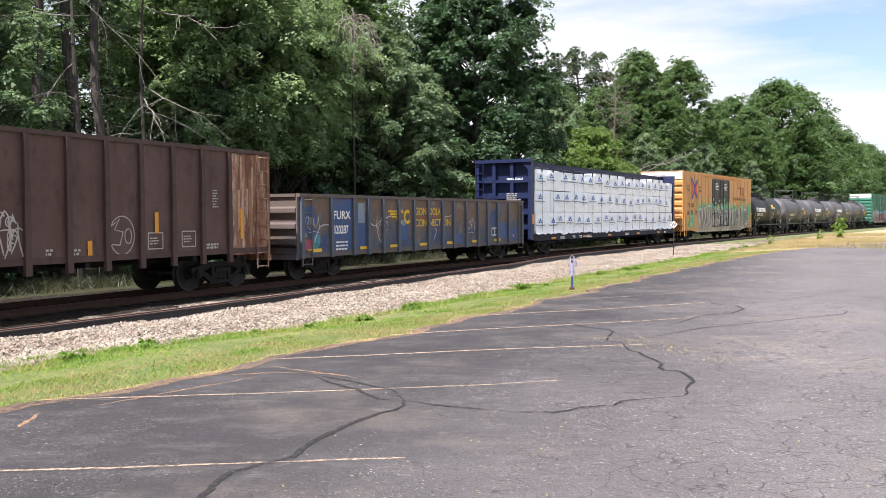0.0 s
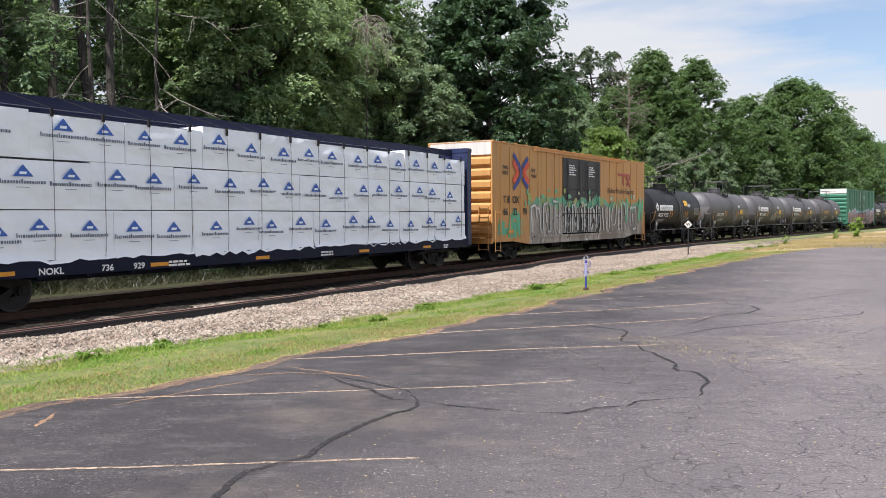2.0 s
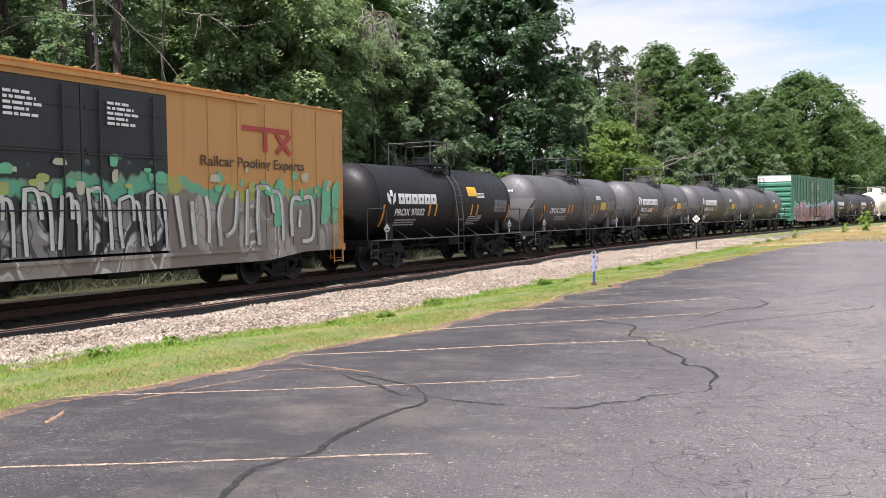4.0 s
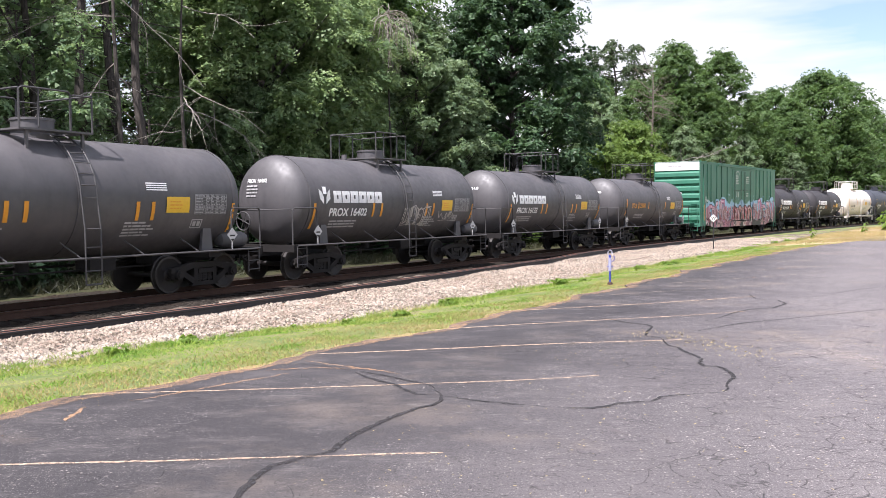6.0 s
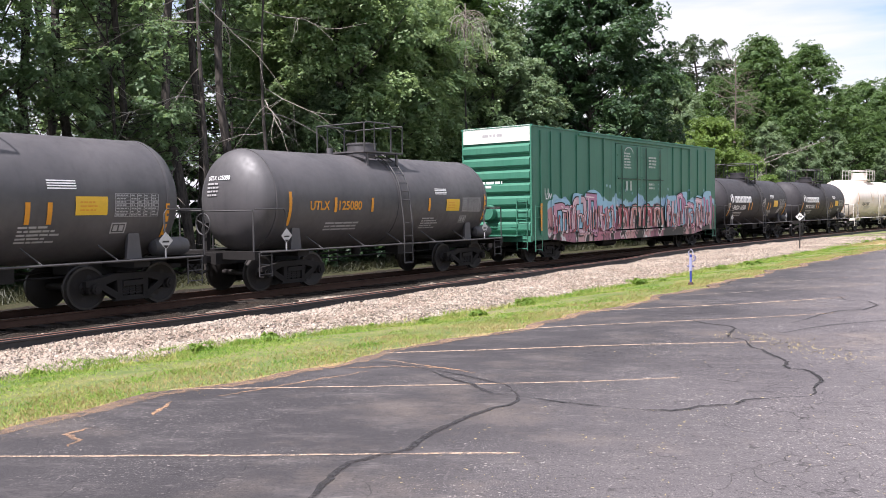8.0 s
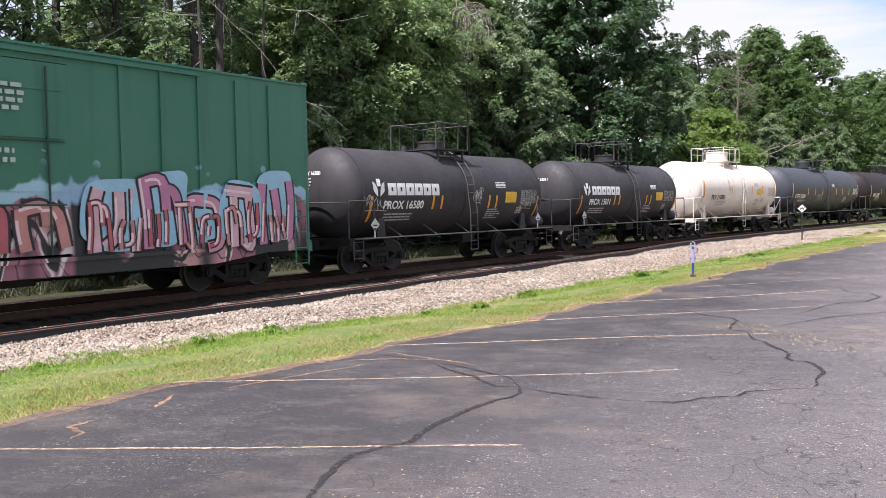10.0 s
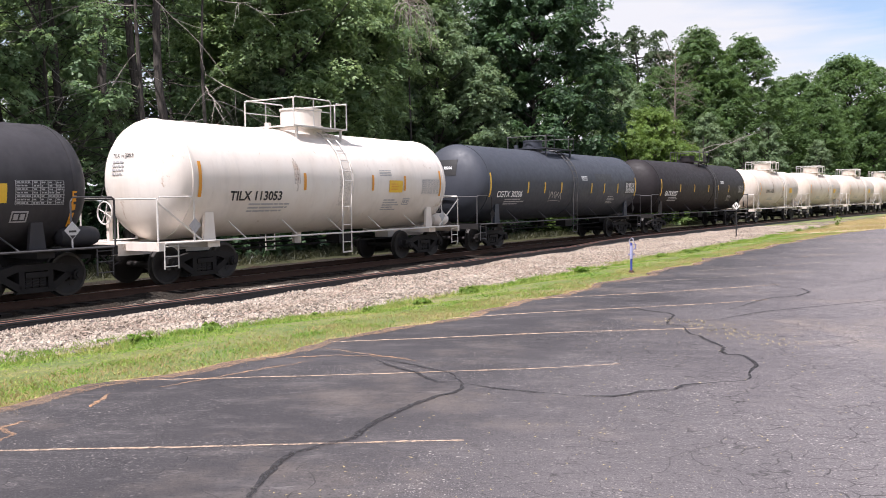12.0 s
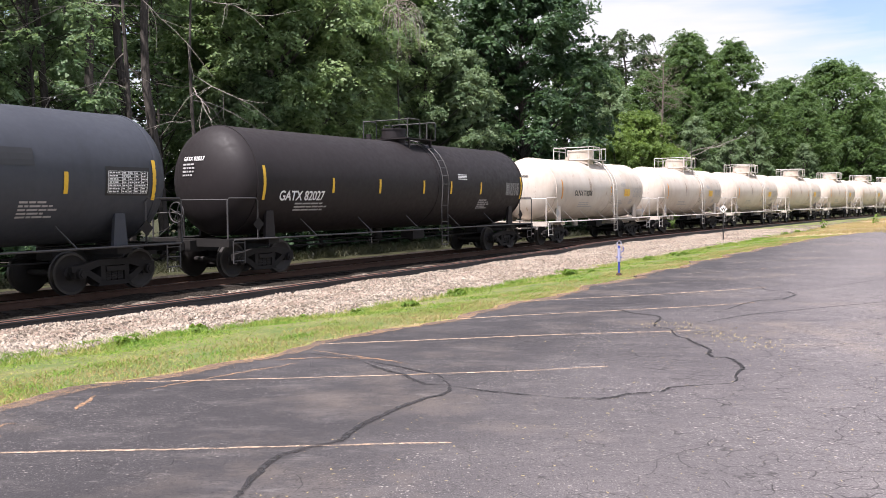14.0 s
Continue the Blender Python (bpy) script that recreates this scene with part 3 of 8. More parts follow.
def toe_lat(s):
    """How far from the track the ballast ends."""
    return np.interp(s, [-50, 12, 16, 17.5, 24, 46, 60, 75, 95], [6.2, 6.3, 6.8, 7.5, 7.8, 7.6, 6.9, 5.6, 4.2]) + 0.16 * np.sin(s * 2.1) + 0.1 * np.sin(s * 5.3 + 1)


def turf_height(lat, s):
    e, t = edge_lat(s), toe_lat(s)
    near = np.interp((lat - t) / np.maximum(e - t, 0.1), [-1, 0, 0.45, 1, 1.02], [-0.6, -0.44, -0.20, -0.02, -0.03])
    return np.where(lat < -4, -0.62 + 0.012 * np.clip(-lat - 8, 0, 60), near)


# ground: one sheet from the woods to the horizon
def build_ground():
    lats = np.concatenate([[-900, -300, -120, -60, -40, -30, -24, -18, -14, -11, -9, -7, -5.5, -4.5, -3], np.arange(0, 13.2, 0.33), [14, 16, 20, 30, 60, 150, 400, 1200]])
    me = strip("ground", -330, 500, 1.0, lats, turf_height, TURF)
    me.materials.append(LITTER)
    cols = len(lats) - 1
    idx = np.tile((lats[:-1] < -2).astype(np.int32), len(me.polygons) // cols)
    me.polygons.foreach_set("material_index", idx)
    return tagged(new("ground", me), "grass verge and dark woodland floor", "ground", kind="structure")


build_ground()


def build_car_park():
    """Asphalt slab with a ragged edge along the verge."""
    rng = np.random.default_rng(11)
    g = Geo()
    top, s = [], -60.0
    while s < 92:
        lat = float(edge_lat(s)) + rng.normal(0, 0.05) + 0.12 * math.sin(s * 1.7) + 0.06 * math.sin(s * 4.1)
        p = on_track(s, lat)
        top.append((p.x, p.y))
        s += 0.28 if -5 < s < 40 else 1.2
    far = [(150, 60), (170, -120), (-60, -140)]
    loop = top + far
    n = len(loop)
    g.add([(x, y, 0.0) for x, y in loop] + [(x, y, -0.12) for x, y in loop], [tuple(range(n))[::-1]] + [(i, (i + 1) % n, (i + 1) % n + n, i + n) for i in range(n)])
    me = g.mesh("car_park", ASPHALT, False)
    bm = bmesh.new()
    bm.from_mesh(me)
    bmesh.ops.triangulate(bm, faces=[f for f in bm.faces if len(f.verts) > 4])
    bmesh.ops.recalc_face_normals(bm, faces=bm.faces[:])
    bm.to_mesh(me)
    bm.free()
    return tagged(new("pavement", me), "cracked grey asphalt car park with faded stall lines", "pavement", kind="structure")


build_car_park()
tagged(new("dry_verge", strip("dry_verge", 50, 150, 1.0, np.linspace(5.2, 30, 30), lambda l, s: np.where(l < toe_lat(s) + 0.6 + 0.4 * np.sin(s), -0.9, np.minimum(turf_height(l, s) + 0.012, -0.022)), DRY_GROUND)), "dry tan ground between the car park and the track", "ground", kind="structure")


def ribbon(name, points, width, z, mat, jitter=0.0, seed=0, taper=False, step=0.12):
    """A thin strip on the ground along points."""
    rng = random.Random(seed)
    pts = [Vector((x, y)) for x, y in points]
    fine = []
    for a, b in zip(pts, pts[1:]):
        n = max(1, int((b - a).length / step))
        fine += [a.lerp(b, i / n) for i in range(n)]
    fine.append(pts[-1])
    g, left, right = Geo(), [], []
    for i, p in enumerate(fine):
        d = fine[min(i + 1, len(fine) - 1)] - fine[max(i - 1, 0)]
        d = Vector((-d.y, d.x)).normalized()
        f = min(1.0, 0.25 + 3.0 * min(i, len(fine) - 1 - i) / len(fine)) if taper else 1.0
        c = p + d * rng.gauss(0, jitter)
        w = width * 0.5 * f
        left.append(c + d * w * (1 + rng.gauss(0, 0.16) * bool(jitter)))
        right.append(c - d * w * (1 + rng.gauss(0, 0.16) * bool(jitter)))
    n = len(fine)
    g.add([(p.x, p.y, z) for p in left] + [(p.x, p.y, z) for p in right], [(i, i + n, i + n + 1, i + 1) for i in range(n - 1)])
    return g.mesh(name, mat, False)


STALL_LINES = (
    (((-5.6, 5.17), (-3.21, 5.41), (-2.12, 5.51), (-1.02, 5.63), (-0.25, 5.71)), 0.032, LINE_PAINT),
    (((-3.55, 7.60), (-2.65, 7.71), (-1.63, 7.85), (-0.23, 8.08), (0.41, 8.20), (1.15, 8.41)), 0.036, LINE_PAINT),
    (((-1.95, 9.74), (-0.74, 10.02), (0.59, 10.38), (1.47, 10.56), (2.48, 10.73)), 0.052, LINE_PAINT),
    (((-0.70, 11.72), (0.38, 12.19), (1.52, 12.61), (3.18, 13.23), (4.14, 13.68)), 0.050, LINE_PAINT),
    (((0.66, 14.00), (2.73, 14.84), (3.90, 15.43), (5.05, 16.06)), 0.054, LINE_PAINT),
    (((2.1, 16.3), (6.58, 18.84)), 0.05, FAINT_LINE), (((4.1, 19.0), (8.6, 21.9)), 0.055, FAINT_LINE),
    (((6.0, 22.2), (10.4, 24.9)), 0.055, FAINT_LINE), (((8.6, 26.2), (13.4, 29.0)), 0.06, FAINT_LINE))
for line, wide, m in STALL_LINES:
    tagged(new("stall_line", ribbon("stall_line", line, wide, 0.004, m, 0.003, 5)), "worn pale stall line painted on asphalt", "road marking", "stall lines", "structure")
CRACKS = (
    (0.062, ((-1.36, 4.2), (-1.38, 4.74), (-1.38, 4.96), (-1.37, 5.21), (-1.33, 5.40), (-1.20, 5.55), (-1.00, 5.73), (-0.96, 5.99), (-0.88, 6.26), (-0.70, 6.70), (-0.52, 7.02), (-0.39, 7.15), (-0.34, 7.32), (-0.35, 7.57), (-0.41, 7.74))),
    (0.055, ((-0.36, 7.57), (-0.56, 7.57), (-0.71, 7.81), (-0.78, 7.99), (-0.89, 8.10), (-1.08, 8.32), (-1.26, 8.62))),
    (0.050, ((-1.22, 8.68), (-1.03, 8.53), (-0.84, 8.35), (-0.66, 8.16), (-0.49, 8.00), (-0.40, 7.79))),
    (0.030, ((-0.31, 7.46), (-0.14, 7.37), (0.05, 7.26), (0.42, 7.10))), (0.022, ((-2.11, 9.04), (-1.88, 9.11), (-1.55, 8.94), (-1.27, 8.68))),
    (0.050, ((2.26, 10.83), (2.20, 10.29), (2.29, 10.08), (2.30, 9.76), (2.35, 9.54), (2.36, 9.32), (2.27, 9.05), (2.27, 8.89), (2.40, 8.87), (2.44, 8.74), (2.43, 8.47), (2.40, 8.25), (2.32, 8.14), (2.24, 7.93), (2.19, 7.73), (2.11, 7.61), (1.96, 7.57))),
    (0.036, ((1.96, 7.57), (1.55, 7.44), (1.45, 7.27), (1.14, 7.18), (1.03, 7.07), (0.89, 7.01), (0.53, 7.04), (0.42, 7.10))),
    (0.045, ((2.26, 10.83), (2.10, 11.07), (2.19, 11.43), (2.34, 11.86), (2.34, 12.09), (2.18, 12.28), (2.05, 12.40), (1.94, 12.73), (1.76, 12.93))),
    (0.036, ((2.24, 11.22), (2.49, 11.27), (2.86, 11.47), (3.21, 11.84), (3.66, 12.24), (4.27, 12.60), (6.43, 13.88), (6.67, 14.28), (6.63, 14.72), (6.25, 14.47))),
    (0.040, ((3.22, 12.50), (3.53, 12.88), (3.91, 13.49), (4.30, 13.93), (4.69, 14.08), (5.13, 14.72), (5.17, 15.27), (4.89, 15.57), (5.03, 16.49))),
    (0.028, ((2.4, 17.4), (2.9, 18.2), (3.6, 19.0), (3.9, 20.0))), (0.024, ((6.2, 16.0), (7.4, 17.2), (8.9, 18.3))))
for i, (wide, line) in enumerate(CRACKS):
    tagged(new("sealed_crack", ribbon("sealed_crack", line, wide * 0.84, 0.006 + 0.0004 * i, SEALANT, 0.004, i, True, 0.045)), "dark winding tar-sealed crack in asphalt", "crack", "sealed cracks", "structure")
rng = random.Random(8)
for i, line in enumerate((((-3.25, 6.58), (-3.27, 6.85), (-3.32, 7.08)), ((-3.40, 5.62), (-3.42, 5.80), (-3.60, 5.95), (-3.57, 6.08), (-3.50, 6.17)), ((-4.1, 5.2), (-4.0, 5.35), (-4.05, 5.5)), ((-3.0, 7.3), (-2.5, 7.9), (-1.9, 8.6)), ((-2.2, 8.75), (-1.7, 8.9), (-1.2, 8.8)), ((-1.9, 9.3), (-1.3, 8.9), (-0.8, 8.55)))):
    tagged(new("rusty_streak", ribbon("rusty_streak", line, 0.045, 0.005, RUST_THIN, 0.012, 40 + i, True, 0.05)), "orange streak of rusty dirt on asphalt", "dirt", "rusty streaks", "structure")
rim = [tuple(on_track(s, float(edge_lat(s)) + 0.10 * math.sin(s * 1.7) + 0.05 * math.sin(s * 4.1) + 0.08).xy) for s in np.arange(4, 60, 0.12)]
tagged(new("edge_dirt", ribbon("edge_dirt", rim, 0.22, 0.005, RUST_DIRT, 0.016, 77, False, 0.06)), "orange dirt washed along the asphalt edge", "dirt", kind="structure")


# ---- ballast, ties and rails ----
def ballast_height(lat, s):
    out = np.interp(lat, [-5.2, -3.6, -2.2, 2.4, 3.6, 6.5, 9], [-0.85, -0.56, -0.50, -0.50, -0.46, -0.42, -0.55])
    return out + 0.035 * np.sin(s * 1.3 + lat * 2) * np.sin(lat * 3.1 + s * 0.6)


def build_ballast():
    ss = np.arange(-60.0, 240, 0.25)
    cols = np.linspace(0, 1, 44)
    lat = -5.2 + (toe_lat(ss)[:, None] + 0.5 + 5.2) * cols[None, :]
    S2 = np.repeat(ss[:, None], 44, 1)
    x, y = on_track_many(S2, lat)
    z = ballast_height(lat, S2) + np.random.default_rng(4).normal(0, 0.012, lat.shape)
    n, k = S2.shape
    i = np.arange((n - 1) * k).reshape(n - 1, k)[:, :-1].ravel()
    me = array_mesh("ballast", np.stack([x.ravel(), y.ravel(), z.ravel()], 1), np.stack([i, i + 1, i + k + 1, i + k], 1), BALLAST, False)
    me.materials.append(FOULED_SHADED)
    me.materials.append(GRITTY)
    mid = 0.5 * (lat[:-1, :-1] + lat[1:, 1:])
    # dark band: fouled stone and painted-in shade under and beside the cars
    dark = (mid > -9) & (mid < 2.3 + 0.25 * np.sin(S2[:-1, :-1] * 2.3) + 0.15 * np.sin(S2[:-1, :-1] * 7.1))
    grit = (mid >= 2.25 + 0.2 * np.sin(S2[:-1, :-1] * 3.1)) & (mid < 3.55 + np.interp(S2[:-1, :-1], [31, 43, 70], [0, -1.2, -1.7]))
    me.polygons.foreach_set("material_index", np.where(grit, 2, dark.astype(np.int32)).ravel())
    bed = tagged(new("ballast_bed", me), "pale crushed stone ballast bed under the track", "ballast", kind="structure")
    # loose stones on the shoulder
    r = np.random.default_rng(21)
    count = 108000
    s = 8 + 62 * r.random(count) ** 2.1
    near = np.interp(s, [31, 43, 70], [2.55, 1.9, 1.75])
    lat = near + (toe_lat(s) + 0.22 - near) * r.random(count)
    x, y = on_track_many(s, lat)
    z = ballast_height(lat, s)
    base = np.array([(1, 0, -0.3), (-1, 0, -0.3), (0, 1, -0.3), (0, -1, -0.3), (0.45, 0.1, 0.8), (-0.45, -0.1, 0.75)], float)
    tri = np.array([(0, 2, 4), (2, 5, 4), (2, 1, 5), (1, 3, 5), (3, 4, 5), (3, 0, 4)])
    size = (0.013 + 0.028 * r.random(count) ** 2.4)[:, None, None]
    v = base[None] * size * (0.6 + 0.8 * r.random((count, 6, 1))) + r.normal(0, 0.25, (count, 6, 3)) * size
    a = r.random(count) * 6.283
    c, d = np.cos(a)[:, None], np.sin(a)[:, None]
    v = np.stack([v[..., 0] * c - v[..., 1] * d, v[..., 0] * d + v[..., 1] * c, v[..., 2] * 0.75], -1)
    v += np.stack([x, y, z + 0.015], 1)[:, None, :]
    me = array_mesh("stones", v.reshape(-1, 3), (tri[None] + 6 * np.arange(count)[:, None, None]).reshape(-1, 3), STONE)
    tagged(new("ballast_stones", me), "loose pinkish grey crushed ballast stones", "stones", kind="stuff")


build_ballast()


def build_rail(lat, s0, s1, name, label, base=-0.17, lying=False, wander=None):
    """A rail of standard section; lat may wander along the way."""
    sec = [(-0.07, 0), (0.07, 0), (0.07, 0.012), (0.012, 0.03), (0.009, 0.125), (0.036, 0.138), (0.036, 0.165), (0.028, 0.172), (-0.028, 0.172), (-0.036, 0.165), (-0.036, 0.138), (-0.009, 0.125), (-0.012, 0.03), (-0.07, 0.012)]
    ss = np.arange(s0, s1, 0.5)
    g, k = Geo(), len(sec)
    verts = []
    for s in ss:
        l = lat + (wander(s) if wander else 0)
        for a, b in sec:
            verts.append(on_track(s, l + a, base + b))
    faces = [(i * k + j, i * k + (j + 1) % k, (i + 1) * k + (j + 1) % k, (i + 1) * k + j) for i in range(len(ss) - 1) for j in range(k)]
    g.add(verts, faces)
    me = g.mesh(name, SPARE_STEEL if lying else RAIL_STEEL, True, 30)
    me.materials.append(SPARE_RUST if lying else RAIL_TOP)
    for f in me.polygons:
        if f.index % k == 7:
            f.material_index = 1
    return tagged(new(name, me), label, "rail", "rails", "structure")


build_rail(0.7525, -250, 400, "rail", "steel running rail with a polished top")
build_rail(-0.7525, -250, 400, "rail", "steel running rail with a polished top")


def spare_wander(s):
    return float(np.interp(s, [-50, 14, 19, 25, 31, 38, 43, 48, 57, 70, 110], [0.0, 0.0, 0.25, 0.12, -0.15, -0.45, -1.25, -1.55, -1.65, -1.75, -1.75]))


build_rail(3.72, -60, 125, "spare_rail", "rusty replacement rail lying on the ballast shoulder", -0.16, True, spare_wander)
build_rail(3.50, -60, 118, "spare_rail", "second rusty rail lying beside the replacement rail", -0.16, True, spare_wander)


def build_ties():
    g = Geo()
    g.box(-0.115, 0.115, -1.3, 1.3, -0.31, -0.165)
    me = g.mesh("tie", TIE_WOOD, False)
    for i in range(300):
        s = 4.0 + i * 0.5
        p = on_track(s, 0.0)
        ob = tagged(new("tie", me), "dark creosoted wooden railway tie", "railway tie", "ties", "structure")
        ob.matrix_basis = Matrix.Translation(p) @ pose(0, 0, 0, 0, 0, 90 - heading(s))


build_ties()


# ---- rolling stock ----
WHEEL_R, AXLES = 0.457, 1.83


def wheelset_mesh():
    g = Geo()
    prof = [(0.62, 0.10), (0.625, 0.36), (0.655, 0.40), (0.655, 0.485), (0.685, 0.487), (0.695, 0.460), (0.79, 0.454), (0.79, 0.40), (0.765, 0.37), (0.745, 0.15), (0.80, 0.12), (0.80, 0.08)]
    for sign in (-1, 1):
        g.lathe([(sign * a, r) for a, r in (prof if sign > 0 else prof)], 36, (0, 0), "y")
        for k in range(4):
            a = k * math.pi / 2 + 0.4
            m = Matrix.Rotation(a, 4, "Y")
            g.box(0.19, 0.30, sign * 0.748 - 0.01, sign * 0.748 + 0.01, -0.05, 0.05, m)
    g.tube([(0, -0.98, 0), (0, 0.98, 0)], 0.075, 10)
    me = g.mesh("wheelset", WHEEL_STEEL)
    me.materials.append(TREAD)
    for f in me.polygons:
        if math.hypot(f.center.x, f.center.z) > 0.395 and abs(f.center.y) > 0.6:
            f.material_index = 1
    return me


def side_frame_mesh(sign):
    """Cast side frame with its two window openings, spring pack and bearing caps."""
    g = Geo()
    y0, y1 = sign * 0.93, sign * 1.07
    h = AXLES / 2
    g.slab([(-h - 0.2, 0.50), (-h + 0.18, 0.50), (-0.42, 0.60), (0.42, 0.60), (h - 0.18, 0.50), (h + 0.2, 0.50), (h + 0.2, 0.62), (h - 0.10, 0.66), (0.45, 0.74), (-0.45, 0.74), (-h + 0.10, 0.66), (-h - 0.2, 0.62)], y0, y1)
    for q in (-1, 1):
        g.slab([(q * (h - 0.22), 0.54), (q * (h - 0.04), 0.50), (q * 0.40, 0.20), (q * 0.30, 0.30)], y0, y1)
        g.slab([(q * 0.26, 0.62), (q * 0.38, 0.62), (q * 0.38, 0.22), (q * 0.26, 0.22)], y0, y1)
        g.box(q * h - 0.14, q * h + 0.14, min(y0, y1), max(y0, y1), 0.36, 0.52)
        g.tube([(q * h, sign * 0.9, WHEEL_R), (q * h, sign * 1.16, WHEEL_R)], 0.115, 14)
        g.tube([(q * h, sign * 1.16, WHEEL_R), (q * h, sign * 1.19, WHEEL_R)], 0.07, 10)
    g.slab([(-0.46, 0.16), (0.46, 0.16), (0.38, 0.26), (-0.38, 0.26)], y0 - 0.01, y1 + 0.01)
    for x in (-0.16, 0, 0.16):
        for z in (0.29, 0.34, 0.39, 0.44):
            g.tube([(x - 0.07, sign * 1.0, z), (x + 0.07, sign * 1.0, z + 0.03)], 0.05, 8)
    g.box(-0.25, 0.25, min(y0, y1) - 0.03, max(y0, y1) + 0.02, 0.47, 0.58)
    return g.mesh("side_frame", GRIME)


def bolster_mesh():
    g = Geo()
    g.box(-0.2, 0.2, -0.92, 0.92, 0.45, 0.66)
    g.lathe([(0.64, 0.30), (0.78, 0.30), (0.78, 0.22)], 16, (0, 0), "z")
    for y in (-0.55, 0.55):
        g.box(-AXLES / 2 + 0.5, AXLES / 2 - 0.5, y - 0.04, y + 0.04, 0.30, 0.36)
    for x in (-0.38, 0.38):
        g.box(x - 0.05, x + 0.05, -0.8, 0.8, 0.28, 0.42)
    return g.mesh("truck", GRIME)


WHEELSET, BOLSTER = wheelset_mesh(), bolster_mesh()
FRAME_NEAR, FRAME_FAR = side_frame_mesh(-1), side_frame_mesh(1)
LEADING, TRAILING = [], []


def add_truck(car, x):
    truck = part("truck", BOLSTER, None, car, "grimy cast steel two-axle truck", pose(x, 0, 0))
    part("side_frame", FRAME_NEAR, None, truck), part("side_frame", FRAME_FAR, None, truck)
    for q, group in ((-1, LEADING), (1, TRAILING)):
        group.append(part("wheelset", WHEELSET, None, truck, "", pose(q * AXLES / 2, 0, WHEEL_R)))
    return truck


def coupler_mesh():
    g = Geo()
    g.box(-0.62, -0.12, -0.08, 0.08, 0.77, 0.93)
    g.slab([(-0.14, 0.70), (0.06, 0.70), (0.10, 0.76), (0.10, 0.96), (0.04, 1.00), (-0.14, 1.00)], -0.16, 0.10)
    g.box(0.02, 0.12, 0.06, 0.19, 0.74, 0.96)
    g.tube([(-0.2, -0.28, 0.78), (0.0, -0.30, 0.58), (0.18, -0.28, 0.52), (0.4, -0.26, 0.60)], 0.03, 6)
    g.tube([(-0.35, -0.9, 0.86), (-0.1, -0.5, 0.80), (0.0, -0.15, 0.66)], 0.014, 5)
    return g.mesh("coupler", GRIME)


COUPLER = coupler_mesh()


def add_running_gear(car, length, truck_at):
    for q in (-1, 1):
        add_truck(car, q * truck_at)
        part("coupler", COUPLER, None, car, "", pose(q * (length / 2 - 0.02), 0, 0, 0, 0, 0 if q > 0 else 180))


def new_car(name, label, category):
    return tagged(new(name), label, category, "freight train")


def text_mesh(body, size, mat, depth=0.004, bold=0.0, wide=1.0):
    """Lettering as a mesh, set from x = 0, on the plane y = 0, facing -y."""
    cu = bpy.data.curves.new("lettering", "FONT")
    cu.body, cu.size, cu.offset = body, size, min(bold, size * 0.022)
    ob = bpy.data.objects.new("lettering", cu)
    scene.collection.objects.link(ob)
    me = bpy.data.meshes.new_from_object(ob.evaluated_get(bpy.context.evaluated_depsgraph_get()))
    bpy.data.objects.remove(ob)
    me.transform(Matrix.Diagonal((wide, 1, 1, 1)))
    me.transform(Matrix.Rotation(radians(90), 4, "X"))
    me.materials.clear()
    me.materials.append(mat)
    return me


def lettering(car, body, x, y, z, size, mat, bold=0.0, wide=1.0, label="", turn=0):
    """Writing on the flat near side, or on an end with turn = -90."""
    me = text_mesh(body, size, mat, 0.004, bold, wide)
    return part("lettering", me, mat, car, label, pose(x, y, z, 0, 0, turn))


def bars(geo, x, y, z, width, rows, height, gap, seed=0, words=True):
    """Lines of small unreadable writing as plain bars on the plane y."""
    r = random.Random(seed)
    for i in range(rows):
        zz, xx = z - i * (height + gap), x
        end = x + width * (r.uniform(0.6, 1.0) if words else 1.0)
        while xx < end - 0.03:
            w = min(end - xx, r.uniform(0.1, 0.3) * max(0.3, width)) if words else width
            geo.add([(xx, y, zz), (xx + w, y, zz), (xx + w, y, zz + height), (xx, y, zz + height)], [(0, 1, 2, 3)])
            xx += w + height * 0.6
    return geo


def plate(geo, x0, x1, z0, z1, y, slant=0.0):
    return geo.add([(x0, y, z0), (x1, y, z0), (x1 + slant, y, z1), (x0 + slant, y, z1)], [(0, 1, 2, 3)])


def stroke(geo, points, width, y):
    """A sprayed or chalked stroke on the plane y."""
    pts = [Vector((x, z)) for x, z in points]
    l, r = [], []
    for i, p in enumerate(pts):
        d = pts[min(i + 1, len(pts) - 1)] - pts[max(i - 1, 0)]
        d = Vector((-d.y, d.x)).normalized() * width / 2
        l.append(p + d), r.append(p - d)
    n = len(pts)
    return geo.add([(p.x, y, p.y) for p in l] + [(p.x, y, p.y) for p in r], [(i, i + n, i + n + 1, i + 1) for i in range(n - 1)])


